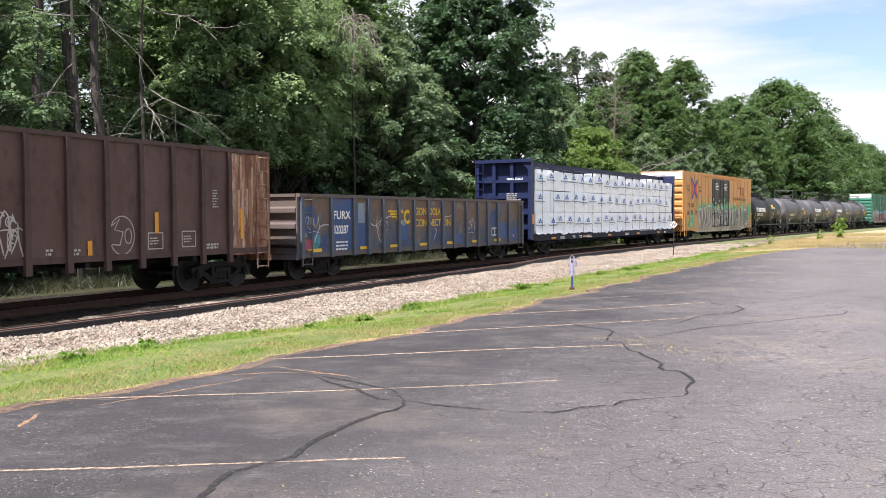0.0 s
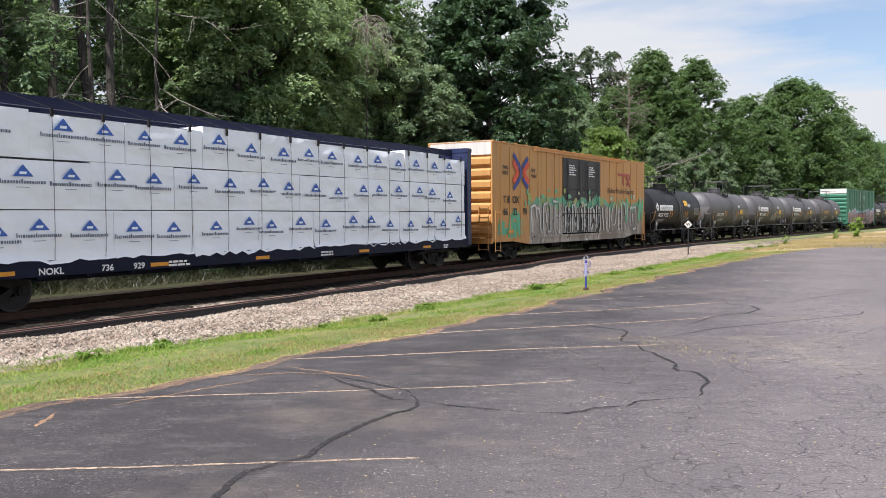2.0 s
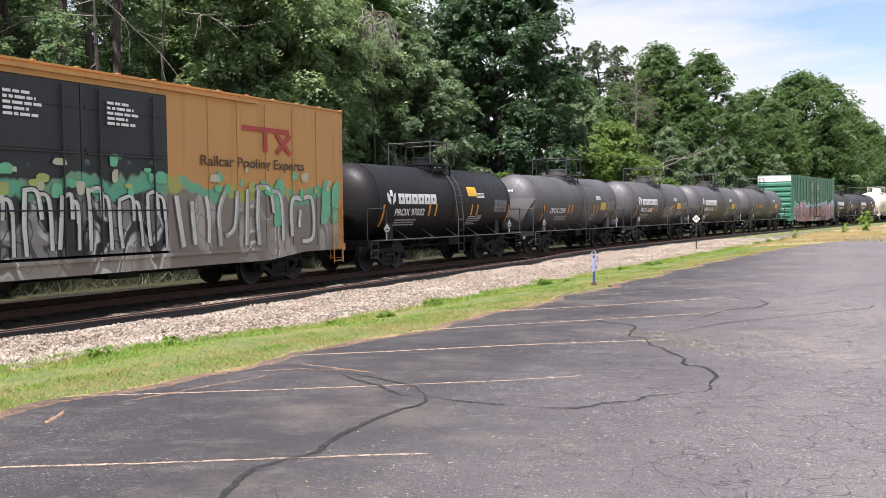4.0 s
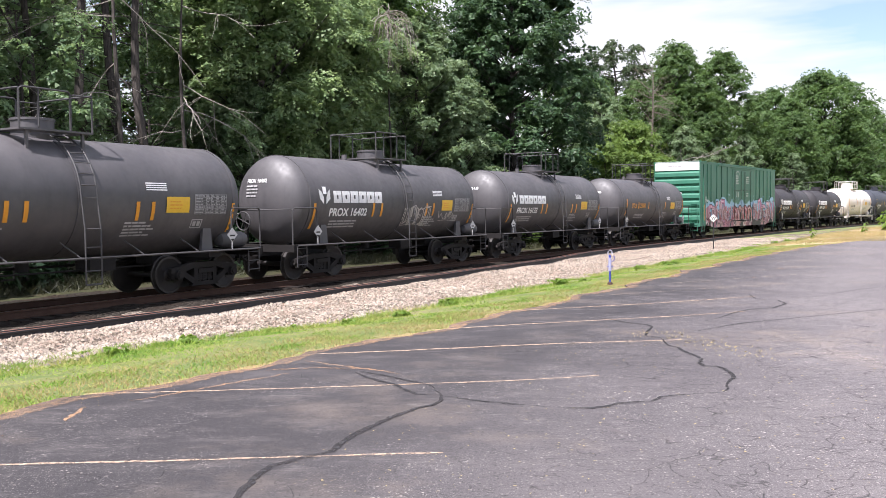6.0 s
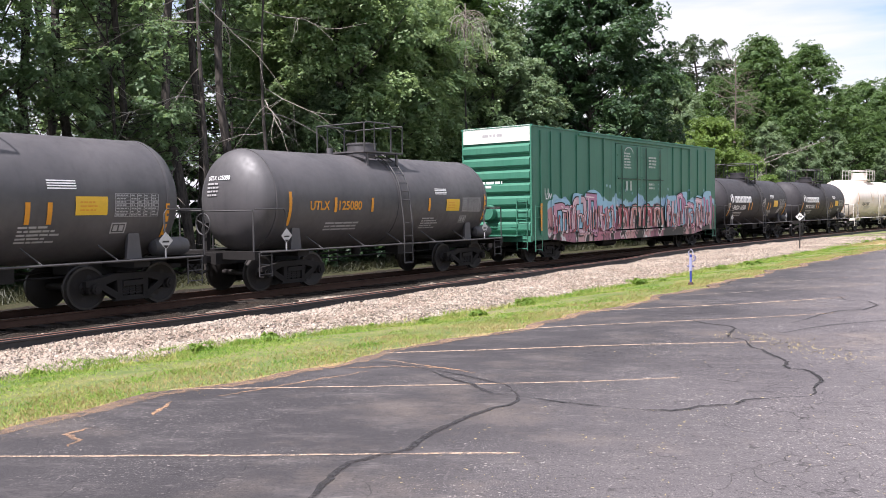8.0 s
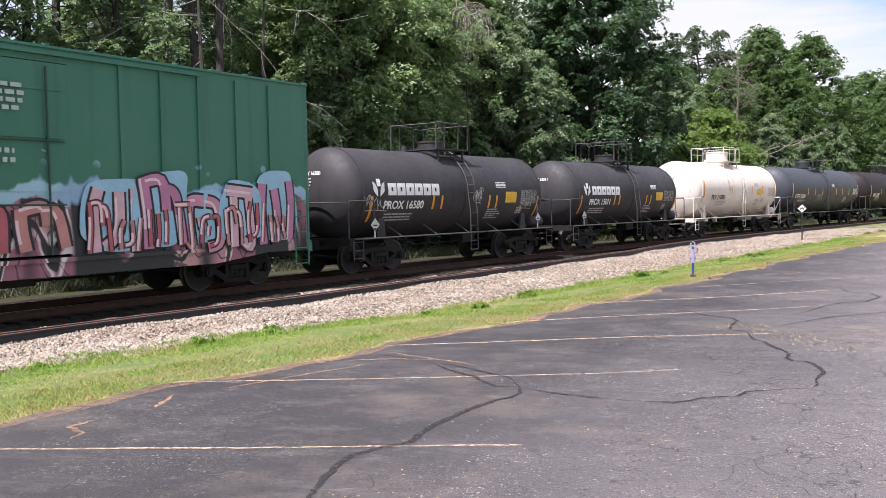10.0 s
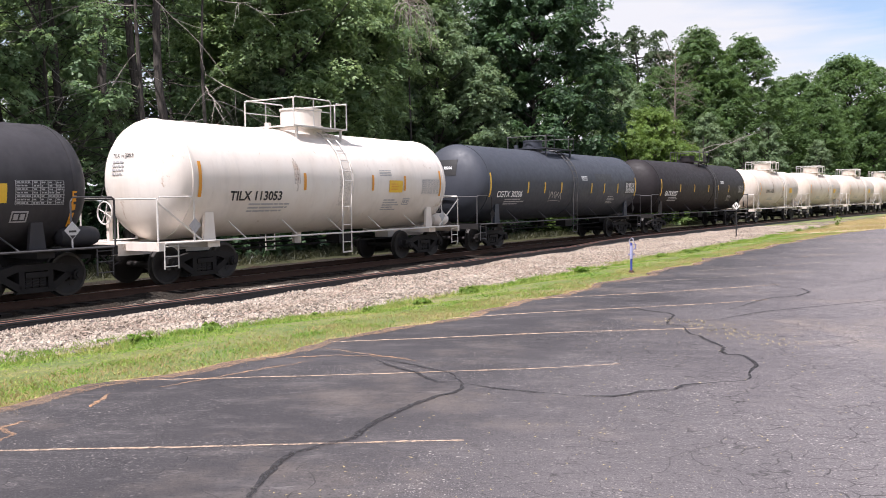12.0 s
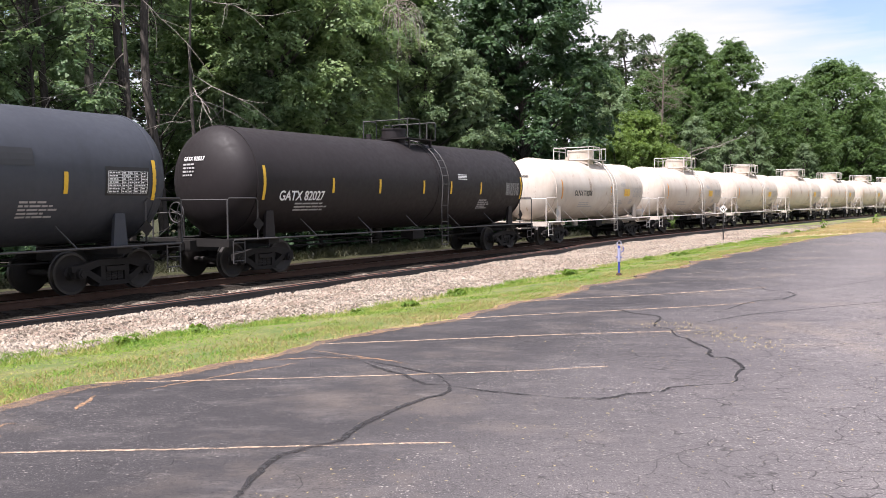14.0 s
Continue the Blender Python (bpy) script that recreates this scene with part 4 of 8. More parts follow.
def squiggle(geo, x, z, w, h, seed, width, y, loops=3):
    """A scrawled tag: quick joined strokes, some looping, with an underline."""
    r = random.Random(seed)
    n = loops * 2 + 1
    pts = [(x + w * (k + r.uniform(-0.35, 0.45)) / n, z + h * (r.uniform(0.0, 0.3) if k % 2 else r.uniform(0.65, 1.0))) for k in range(n + 1)]
    fine = []
    for k in range(len(pts) - 1):
        (ax, az), (bx, bz) = pts[k], pts[k + 1]
        bow = r.uniform(-0.25, 0.25) * h
        fine += [(ax + (bx - ax) * t + bow * math.sin(math.pi * t) * 0.6, az + (bz - az) * t + bow * math.sin(math.pi * t) * 0.4) for t in (0, 0.2, 0.4, 0.6, 0.8)]
    stroke(geo, fine + [pts[-1]], width, y)
    for k in range(loops):
        cx, cz, q = x + w * r.random(), z + h * r.uniform(0.3, 0.8), h * r.uniform(0.12, 0.25)
        stroke(geo, [(cx + q * math.cos(a * 0.7), cz + q * 1.2 * math.sin(a * 0.7)) for a in range(r.randrange(6, 10))], width * 0.8, y)
    return stroke(geo, [(x + 0.1 * w, z - 0.08 * h), (x + 0.5 * w, z - 0.02 * h), (x + w, z - 0.12 * h)], width * 0.8, y)


def ladder(geo, x, y, z0, z1, width=0.42, rungs=None, r=0.014, along="x"):
    n = rungs or int((z1 - z0) / 0.36)
    dx, dy = (width / 2, 0) if along == "x" else (0, width / 2)
    for q in (-1, 1):
        geo.tube([(x + q * dx, y + q * dy, z0), (x + q * dx, y + q * dy, z1)], r * 1.2, 5)
    for i in range(n + 1):
        z = z0 + 0.06 + (z1 - z0 - 0.12) * i / n
        geo.tube([(x - dx, y - dy, z), (x + dx, y + dy, z)], r, 5)
    return geo


# -- gondolas
def gondola(name, label, length, body_len, top, bottom, ribs, paint_main, cap, end_rust=None, truck_at=6.5, half=1.5, lift=0.0, rib_mat=None):
    car = new_car(name, label, "gondola car")
    a = body_len / 2
    add_running_gear(car, length, truck_at)
    wall = Geo()
    t = 0.05
    for y0, y1 in ((-half, -half + t), (half - t, half)):
        wall.box(-a + 0.02, a - 0.02, y0, y1, bottom + 0.12 + lift, top - 0.08)
    part("body", wall, paint_main, car)
    floor = Geo()
    floor.box(-a, a, -half + t, half - t, bottom + 0.30, bottom + 0.38)
    floor.box(-length / 2 + 0.5, length / 2 - 0.5, -0.22, 0.22, bottom - 0.02, bottom + 0.30)
    for i in range(9):
        x = -a + 1.2 + i * (2 * a - 2.4) / 8
        floor.box(x - 0.06, x + 0.06, -half + t, half - t, bottom + 0.06, bottom + 0.30)
    part("underframe", floor, GRIME, car)
    for q in (-1, 1):
        x = q * a
        outline = [(x - q * 0.05, bottom + 0.1), (x, bottom + 0.1)]
        n = max(2, int((top - bottom) / 0.55))
        for i in range(n):
            z = bottom + 0.35 + i * (top - bottom - 0.5) / n
            outline += [(x, z), (x + q * 0.13, z + 0.06), (x + q * 0.13, z + 0.18), (x, z + 0.24)]
        end = Geo().slab(outline + [(x, top - 0.1), (x - q * 0.05, top - 0.1)], -half + 0.05, half - 0.05)
        for y in (-half, half - 0.05):
            part("corner_post", Geo().box(min(x - q * 0.05, x + q * 0.08), max(x - q * 0.05, x + q * 0.08), y, y + 0.05, bottom + 0.1, top - 0.1), end_rust or paint_main, car)
        part("end_sill", Geo().box(min(x, x + q * 0.14), max(x, x + q * 0.14), -half, half, bottom - 0.05, bottom + 0.095), end_rust or paint_main, car)
        part("end_wall", end, end_rust or paint_main, car)
    rail = Geo()
    for y in (-1, 1):
        rail.box(-a - 0.02, a + 0.02, y * half - 0.10 * (y > 0) - 0.06 * (y < 0), y * half + 0.06 * (y > 0) + 0.10 * (y < 0), top - 0.10, top)
        rail.box(-a, a, y * half - 0.03, y * half + 0.03, bottom + lift, bottom + 0.14 + lift)
    for q in (-1, 1):
        rail.box(q * a - 0.06, q * a + 0.06, -half + 0.1, half - 0.1, top - 0.10, top - 0.004)
    part("top_rail", rail, cap, car)
    rib = Geo()
    rib.slab([(-0.075, bottom - 0.02), (0.075, bottom - 0.02), (0.055, top - 0.101), (-0.055, top - 0.101)], -half - 0.09, -half + 0.002)
    near = rib.mesh("rib", rib_mat or paint_main, False)
    rib = Geo()
    rib.slab([(-0.075, bottom - 0.02), (0.075, bottom - 0.02), (0.055, top - 0.101), (-0.055, top - 0.101)], half - 0.002, half + 0.09)
    back = rib.mesh("rib", rib_mat or paint_main, False)
    for x in ribs:
        part("rib", near, None, car, "", pose(x, 0, 0)), part("rib", back, None, car, "", pose(x, 0, 0))
    for q in (-1, 1):
        g = ladder(Geo(), q * (a - 0.32), -half - 0.06, bottom - 0.25, top - 0.12, 0.46, None, 0.019)
        part("ladder", g, end_rust or cap, car)
    return car


PALE_CHALK = plain("pale_blue_chalk", (0.25, 0.30, 0.35), 0.8, 0.4, 3)
GONDOLA_YELLOW = plain("gondola_yellow", (0.72, 0.44, 0.025), 0.7, 0.45, 5)


def brown_gondola():
    ribs = [-6.97 + 1.01 * i for i in range(14)]
    car = gondola("gondola_car", "tall rust-brown ribbed gondola car tagged with chalk graffiti", 17.2, 15.6, 3.74, 0.76, ribs, BROWN_CAR, BROWN_RIB, RUSTY_END, 6.35, lift=0.20, rib_mat=BROWN_RIB)
    y = -1.506
    g = Geo()
    stroke(g, [(2.3, 1.75), (2.5, 1.9), (2.35, 1.65), (2.6, 1.6), (2.5, 1.3), (2.28, 1.32)], 0.03, y - 0.006)
    stroke(g, [(2.75 + 0.10 * math.cos(a / 10), 1.5 + 0.17 * math.sin(a / 10)) for a in range(0, 66, 3)], 0.022, y - 0.006)
    stroke(g, [(2.57 + 0.36 * math.cos(a / 10), 1.52 + 0.44 * math.sin(a / 10)) for a in range(0, 66, 3)], 0.022, y - 0.006)
    squiggle(g, -0.75, 1.1, 0.75, 0.9, 9, 0.035, y - 0.006, 3)
    squiggle(g, -0.6, 1.7, 0.5, 0.4, 10, 0.035, y - 0.006, 2)
    part("chalk_tag", g, CHALK, car, "looping white chalk tag")
    for x0, z0 in ((3.35, 1.18), (4.45, 1.20)):
        g = Geo()
        for p in ([(x0, z0), (x0 + 0.46, z0)], [(x0 + 0.46, z0), (x0 + 0.46, z0 + 0.38)], [(x0 + 0.46, z0 + 0.38), (x0, z0 + 0.38)], [(x0, z0 + 0.38), (x0, z0)]):
            stroke(g, p, 0.025, y - 0.006)
        bars(g, x0 + 0.05, y - 0.006, z0 + 0.24, 0.34, 3, 0.03, 0.035, 3)
        part("stencil", g, CHALK, car, "boxed white stencilled data")
    part("stencil", bars(Geo(), 5.55, y - 0.006, 2.6, 0.22, 7, 0.03, 0.04, 5), CHALK, car, "column of small stencilled data")
    for x, z, w in ((0.55, 1.22, 0.2), (1.25, 1.2, 0.2), (5.3, 1.2, 0.5), (3.1, 1.2, 0.18)):
        part("stencil", bars(Geo(), x, y - 0.006, z, w, 2, 0.05, 0.03, 6), CHALK, car, "small white stencil")
    for x, z0, z1 in ((1.60, 0.98, 1.42), (3.55, 1.55, 2.05), (6.60, 1.35, 2.15)):
        part("reflector", plate(Geo(), x, x + 0.12, z0, z1, y - 0.02), DECAL_AMBER, car, "amber reflector strip")
    part("rust_panel", plate(Geo(), 6.16, 7.72, 0.92, 3.62, y - 0.003), RUSTY_END, car, "streaked rust over pale primer")
    r = random.Random(5)
    g = Geo()
    for i in range(9):
        x0, zt = r.uniform(6.25, 7.6), r.uniform(2.4, 3.6)
        w, h = r.uniform(0.02, 0.07), r.uniform(0.3, 1.3)
        g.add([(x0, y - 0.006, zt - h), (x0 + w, y - 0.006, zt - h * 0.8), (x0 + w * 1.2, y - 0.006, zt), (x0 - w * 0.2, y - 0.006, zt)], [(0, 1, 2, 3)])
    part("primer_streak", g, plain("pale_primer", (0.46, 0.31, 0.21), 0.8, 0.5, 9), car, "pale streaks of bare primer")
    return car


def blue_gondola():
    ribs = [-7.9, -6.45, -5.25, -4.43, -3.54, -2.56, -1.52, -0.51, 0.55, 1.44, 2.47, 3.5, 4.37, 5.33, 6.44, 7.85]
    car = gondola("gondola_car", "low blue gondola car with faded rusting panels", 17.3, 16.0, 2.62, 0.70, ribs, MOTTLED, RUST_PANEL, RUST_PANEL, 6.3, rib_mat=SLATE_RIB)
    y = -1.504
    part("blue_panel", plate(Geo(), -5.16, -4.52, 0.86, 2.12, y - 0.002), BLUE_CAR, car, "patch of fresher blue paint")
    part("blue_panel", plate(Geo(), -6.35, -5.34, 0.86, 2.5, y - 0.002), BLUE_CAR, car, "patch of fresher blue paint")
    part("chalk_patch", plate(Geo(), -4.98, -4.60, 1.72, 2.38, y - 0.005), PALE_CHALK, car, "pale chalky overspray")
    for x, z, w, h, c in ((-7.55, 1.06, 0.20, 0.30, (0.42, 0.10, 0.16)), (-7.25, 0.98, 0.22, 0.22, (0.10, 0.30, 0.26)), (-7.15, 1.22, 0.2, 0.26, (0.08, 0.28, 0.34)), (-7.78, 1.30, 0.18, 0.2, (0.30, 0.26, 0.12))):
        g = Geo()
        stroke(g, [(x + w * 0.5 * math.cos(k * 0.9), z + h * 0.5 * math.sin(k * 0.9)) for k in range(8)], 0.16, y - 0.007)
        part("paint_dab", g, plain("paint_dab", c, 0.7, 0.3), car, "dab of old graffiti colour")
    for k, (x, z) in enumerate(((-7.6, 1.5), (-3.9, 1.35), (2.6, 1.3))):
        part("chalk_tag", squiggle(Geo(), x, z, 0.6, 0.55, 70 + k, 0.022, y - 0.008, 2), CHALK, car, "faint chalk scribble")
    lettering(car, "FURX", -6.34, y - 0.012, 1.86, 0.36, DECAL_WHITE, 0.016, 1.02, "white reporting mark lettering")
    lettering(car, "320287", -6.34, y - 0.012, 1.40, 0.36, DECAL_WHITE, 0.014, 0.74, "white car number")
    part("stencil", bars(Geo(), -6.2, y - 0.012, 1.10, 0.7, 3, 0.05, 0.06, 2), DECAL_WHITE, car, "small white stencilled data")
    for body, x, z, span in (("GON", -1.42, 1.98, 0.80), ("DOLA", -0.40, 1.98, 0.84), ("CON", -1.42, 1.57, 0.80), ("NECT", -0.40, 1.57, 0.84), ("ION", 0.47, 1.57, 0.74)):
        natural = max(v.co.x for v in text_mesh(body, 0.37, GONDOLA_YELLOW, 0.004, 0.020, 1.0).vertices)
        lettering(car, body, x, y - 0.006, z, 0.37, GONDOLA_YELLOW, 0.020, span / natural, "bold yellow stencil lettering")
    part("stripe", plate(Geo(), -1.70, 1.20, 1.885, 1.915, y - 0.008), DECAL_RED, car, "thin red stripe through the lettering")
    for x0, x1, z0, z1, seed in ((-7.72, -7.25, 1.55, 2.2, 3), (-7.75, -7.05, 0.98, 1.5, 5), (-2.42, -1.95, 1.15, 1.62, 8), (5.5, 6.3, 1.0, 1.6, 11), (6.6, 7.5, 0.95, 1.35, 14), (1.6, 2.3, 0.92, 1.2, 17)):
        part("blue_patch", blob(blob_points(x0, x1, z0, z1, seed, 0.06), y - 0.0045), BLUE_CAR, car, "sprayed patch of fresher blue paint")
    part("paint_dab", blob(blob_points(-2.32, -2.08, 1.60, 1.80, 9, 0.0), y - 0.0095), PALE_CHALK, car, "pale dab of overspray")
    part("paint_dab", blob(blob_points(-7.52, -7.30, 1.62, 1.92, 4, 0.0), y - 0.0095), PALE_CHALK, car, "pale dab of overspray")
    for k, pts in enumerate(([(-4.40, 1.82), (-4.05, 1.62), (-3.6, 1.82), (-3.0, 1.95)], [(-3.95, 1.70), (-3.8, 1.25), (-3.62, 1.05)], [(-7.3, 1.15), (-7.0, 1.62), (-6.55, 1.68)], [(0.6, 1.88), (1.3, 1.95)], [(-0.1, 1.05), (0.1, 1.35), (0.0, 1.5)])):
        part("primer_streak", stroke(Geo(), smooth_path(pts), 0.035, y - 0.010 - 0.001 * k), CHALK, car, "pale scraped line in the paint")
    part("stencil", bars(Geo(), 0, 0, 0, 1.3, 1, 0.10, 0.05, 21), DECAL_WHITE, car, "white stencil on the end rail", pose(-8.075, 0.7, 2.52, 0, 0, -90))
    g = Geo()
    for i in range(5):
        plate(g, -2.98 + 0.10 * (4 - i), -2.46, 1.70 + 0.093 * i, 1.765 + 0.093 * i, y - 0.006)
    g.v = [(vx - (0.20 if vx < -2.47 and i >= 8 else 0), vy, vz) for i, (vx, vy, vz) in enumerate(g.v)]
    for x in (-2.36, -1.95):
        stroke(g, [(x + 0.19 * math.cos(a / 5), 1.915 + 0.20 * math.sin(a / 5)) for a in range(4, 29)], 0.11, y - 0.007)
    part("faded_emblem", g, GONDOLA_YELLOW, car, "yellow winged emblem")
    for x in (-7.6, -4.9, -3.1, -1.1, 0.9, 3.0, 5.0):
        part("reflector", plate(Geo(), x, x + 0.65, 0.86, 0.96, y - 0.02), DECAL_YELLOW, car, "yellow reflector strip")
    g = Geo()
    for p in ([(4.8, 1.12), (5.3, 1.12)], [(5.3, 1.12), (5.3, 1.42)], [(5.3, 1.42), (4.8, 1.42)], [(4.8, 1.42), (4.8, 1.12)], [(5.05, 1.12), (5.05, 1.42)]):
        stroke(g, p, 0.04, y - 0.02)
    part("stencil", g, DECAL_WHITE, car, "white boxed inspection stencil")
    part("sticker", plate(Geo(), 6.9, 7.05, 1.0, 1.12, y - 0.02), DECAL_PINK, car, "pink sticker")
    return car


# -- centre-beam flat car with wrapped lumber
def logo_on(geo_blue, geo_dark, geo_light, x, z, y, k=1.0):
    """A blue triangle with a pale bar over a row of slim dark bars."""
    geo_blue.add([(x - 0.21 * k, y, z), (x + 0.21 * k, y, z), (x, y, z + 0.22 * k)], [(0, 1, 2)])
    plate(geo_light, x - 0.078 * k, x + 0.066 * k, z + 0.040 * k, z + 0.088 * k, y - 0.002, 0.012 * k)
    r = random.Random(int((x + 50) * 97 + z * 31))
    xx, low, i = x - 0.47 * k, z - 0.130 * k, 0
    while xx < x + 0.44 * k:
        w = r.uniform(0.022, 0.046) * k
        plate(geo_dark, xx, xx + w, low, low + (0.080 if i in (0, 8) else 0.054) * k, y)
        xx, i = xx + w + 0.017 * k, i + 1
    plate(geo_dark, x - 0.14 * k, x + 0.12 * k, z - 0.200 * k, z - 0.190 * k, y)
    return geo_blue


def lumber_pack(seed, x0, x1, y0, y1, z0, z1, hang=0.0):
    """A wrapped bundle: a soft box with sagging sides."""
    r = np.random.default_rng(seed)
    g = Geo()
    nx, nz = 10, 7
    def sheet(fn, nu, nv, flip=False):
        vs = [fn(i / nu, j / nv) for j in range(nv + 1) for i in range(nu + 1)]
        fs = [(j * (nu + 1) + i, j * (nu + 1) + i + 1, (j + 1) * (nu + 1) + i + 1, (j + 1) * (nu + 1) + i) for j in range(nv) for i in range(nu)]
        g.add(vs, [f[::-1] for f in fs] if flip else fs)
    off = r.normal(0, 0.012, (nz + 1, nx + 1))
    bulge = lambda u, v: 0.03 * math.sin(math.pi * u) * math.sin(math.pi * v)
    o = lambda u, v: float(off[int(round(v * nz)), int(round(u * nx))]) * (0 < u < 1) * (0 < v < 1)
    slack = r.random(nx + 1) * hang * (0.4 + r.random())
    drop = lambda u, v: float(slack[int(round(u * nx))]) if v == 0 else 0.0
    sheet(lambda u, v: (x0 + (x1 - x0) * u, y0 - bulge(u, v) + o(u, v) - (0.066 if hang and v == 0 else 0.0), z0 + (z1 - z0) * v - drop(u, v)), nx, nz)
    sheet(lambda u, v: (x0 + (x1 - x0) * u, y1 + bulge(u, v), z0 + (z1 - z0) * v), nx, nz, True)
    sheet(lambda u, v: (x0 + (x1 - x0) * u, y0 + (y1 - y0) * v, z1 + 0.02 * math.sin(math.pi * u)), nx, 2)
    sheet(lambda u, v: (x0 + (x1 - x0) * u, y0 + (y1 - y0) * v, z0), nx, 2, True)
    sheet(lambda u, v: (x0, y0 + (y1 - y0) * u, z0 + (z1 - z0) * v), 2, nz, True)
    sheet(lambda u, v: (x1, y0 + (y1 - y0) * u, z0 + (z1 - z0) * v), 2, nz)
    return g


def lumber_car():
    length, a = 23.9, 10.95
    car = new_car("centerbeam_flat_car", "navy centre-beam flat car stacked with white-wrapped lumber", "flat car")
    add_running_gear(car, length, 8.95)
    deck = Geo()
    deck.box(-a - 0.1, a + 0.1, -1.48, 1.48, 0.90, 1.07)
    deck.box(-a - 0.1, a + 0.1, -0.25, 0.25, 0.55, 0.90)
    for y in (-1.48, 1.40):
        deck.box(-a, a, y, y + 0.08, 0.74, 0.90)
    for i in range(18):
        x = -a + 0.7 + i * (2 * a - 1.4) / 17
        deck.box(x - 0.06, x + 0.06, -1.4, 1.4, 0.68, 0.90)
    part("deck", deck, DECK_NAVY, car)
    beam = Geo()
    for y in (-0.80, 0.66):
        beam.box(-a, a, y, y + 0.14, 4.30, 4.54)
    beam.box(-a, a, -0.28, 0.28, 4.24, 4.42)
    beam.box(-a, a, -0.07, 0.07, 3.6, 4.28)
    for i in range(15):
        x = -a + 0.8 + i * (2 * a - 1.6) / 14
        beam.box(x - 0.07, x + 0.07, -0.09, 0.09, 1.07, 4.24)
        beam.box(x - 0.05, x + 0.05, -0.66, 0.66, 4.43, 4.50)
    part("centre_beam", beam, DECK_NAVY, car)
    for q in (-1, 1):
        x = q * a
        lo, hi = sorted((x + q * 0.061, x + q * 0.32))
        wall = part("bulkhead", Geo().box(*sorted((x, x + q * 0.06)), -1.48, 1.48, 1.071, 4.44), NAVY_CAR, car, "navy bulkhead with cross ribs")
        for y in (-1.48, -0.55, 0.4, 1.30):
            part("post", Geo().box(lo, hi, y, y + 0.17, 0.8 if abs(y) > 1 else 1.071, 4.44), NAVY_CAR, wall)
        for z in (1.3, 2.0, 2.75, 3.5):
            part("cross_rib", Geo().box(lo, hi - 0.02, -1.305, 1.295, z, z + 0.12), NAVY_CAR, wall)
        part("cap", Geo().box(lo - 0.08, hi + 0.02, -1.49, 1.49, 4.442, 4.60), NAVY_CAR, wall)
        part("gusset", Geo().add([(hi, -1.30, 4.44), (hi, -0.95, 4.44), (hi, -1.30, 4.1), (lo, -1.30, 4.44), (lo, -0.95, 4.44), (lo, -1.30, 4.1)], [(0, 1, 2), (3, 5, 4), (0, 3, 4, 1), (1, 4, 5, 2), (2, 5, 3, 0)]), NAVY_CAR, wall)
        g = ladder(Geo(), x + q * 0.36, 1.25, 0.9, 4.4, 0.42, along="y")
        part("ladder", g, NAVY_CAR, car)
        if q < 0:
            part("stencil", bars(Geo(), 0, 0, 0, 0.75, 1, 0.10, 0.05, 12), DECAL_WHITE, car, "white caution bar on the bulkhead", pose(x - 0.345, 0.55, 4.47, 0, 0, -90))
            lettering(car, "NOKL 736929", x - 0.345, -0.22, 3.62, 0.14, DECAL_WHITE, 0.006, 1.0, "white reporting mark", -90)
            part("stencil", bars(Geo(), 0, 0, 0, 0.8, 4, 0.045, 0.05, 13), DECAL_GREY, car, "small stencilled data", pose(x - 0.345, -0.2, 2.95, 0, 0, -90))
            part("stencil", bars(Geo(), 0, 0, 0, 0.5, 6, 0.05, 0.05, 14), DECAL_GREY, car, "small stencilled data", pose(x - 0.345, 0.15, 1.9, 0, 0, -90))
    part("reflector", plate(Geo(), -a - 0.20, -a + 0.02, 1.55, 2.0, -1.485), DECAL_AMBER, car, "amber reflector strip")
    for x in (-9.0, -5.0, -1.37, 3.5, 7.5):
        part("reflector", plate(Geo(), x, x + 0.55, 0.80, 0.89, -1.486), DECAL_AMBER, car, "amber reflector strip")
    for body, x in (("NOKL", -7.93), ("736", -6.38), ("929", -5.50)):
        lettering(car, body, x, -1.486, 0.78, 0.19, DECAL_WHITE, 0.008, 1.15, "white reporting mark on the side sill")
    g = bars(Geo(), -4.45, -1.486, 0.86, 0.9, 2, 0.05, 0.03, 4)
    bars(g, 1.5, -1.486, 0.86, 0.7, 2, 0.05, 0.03, 6), bars(g, 9.0, -1.486, 0.84, 0.5, 2, 0.05, 0.03, 8)
    part("stencil", g, DECAL_WHITE, car, "small white stencilled data")
    # bundles: three tiers along both sides
    rng = random.Random(31)
    xs = [-10.78 + i * 2.396 for i in range(10)]
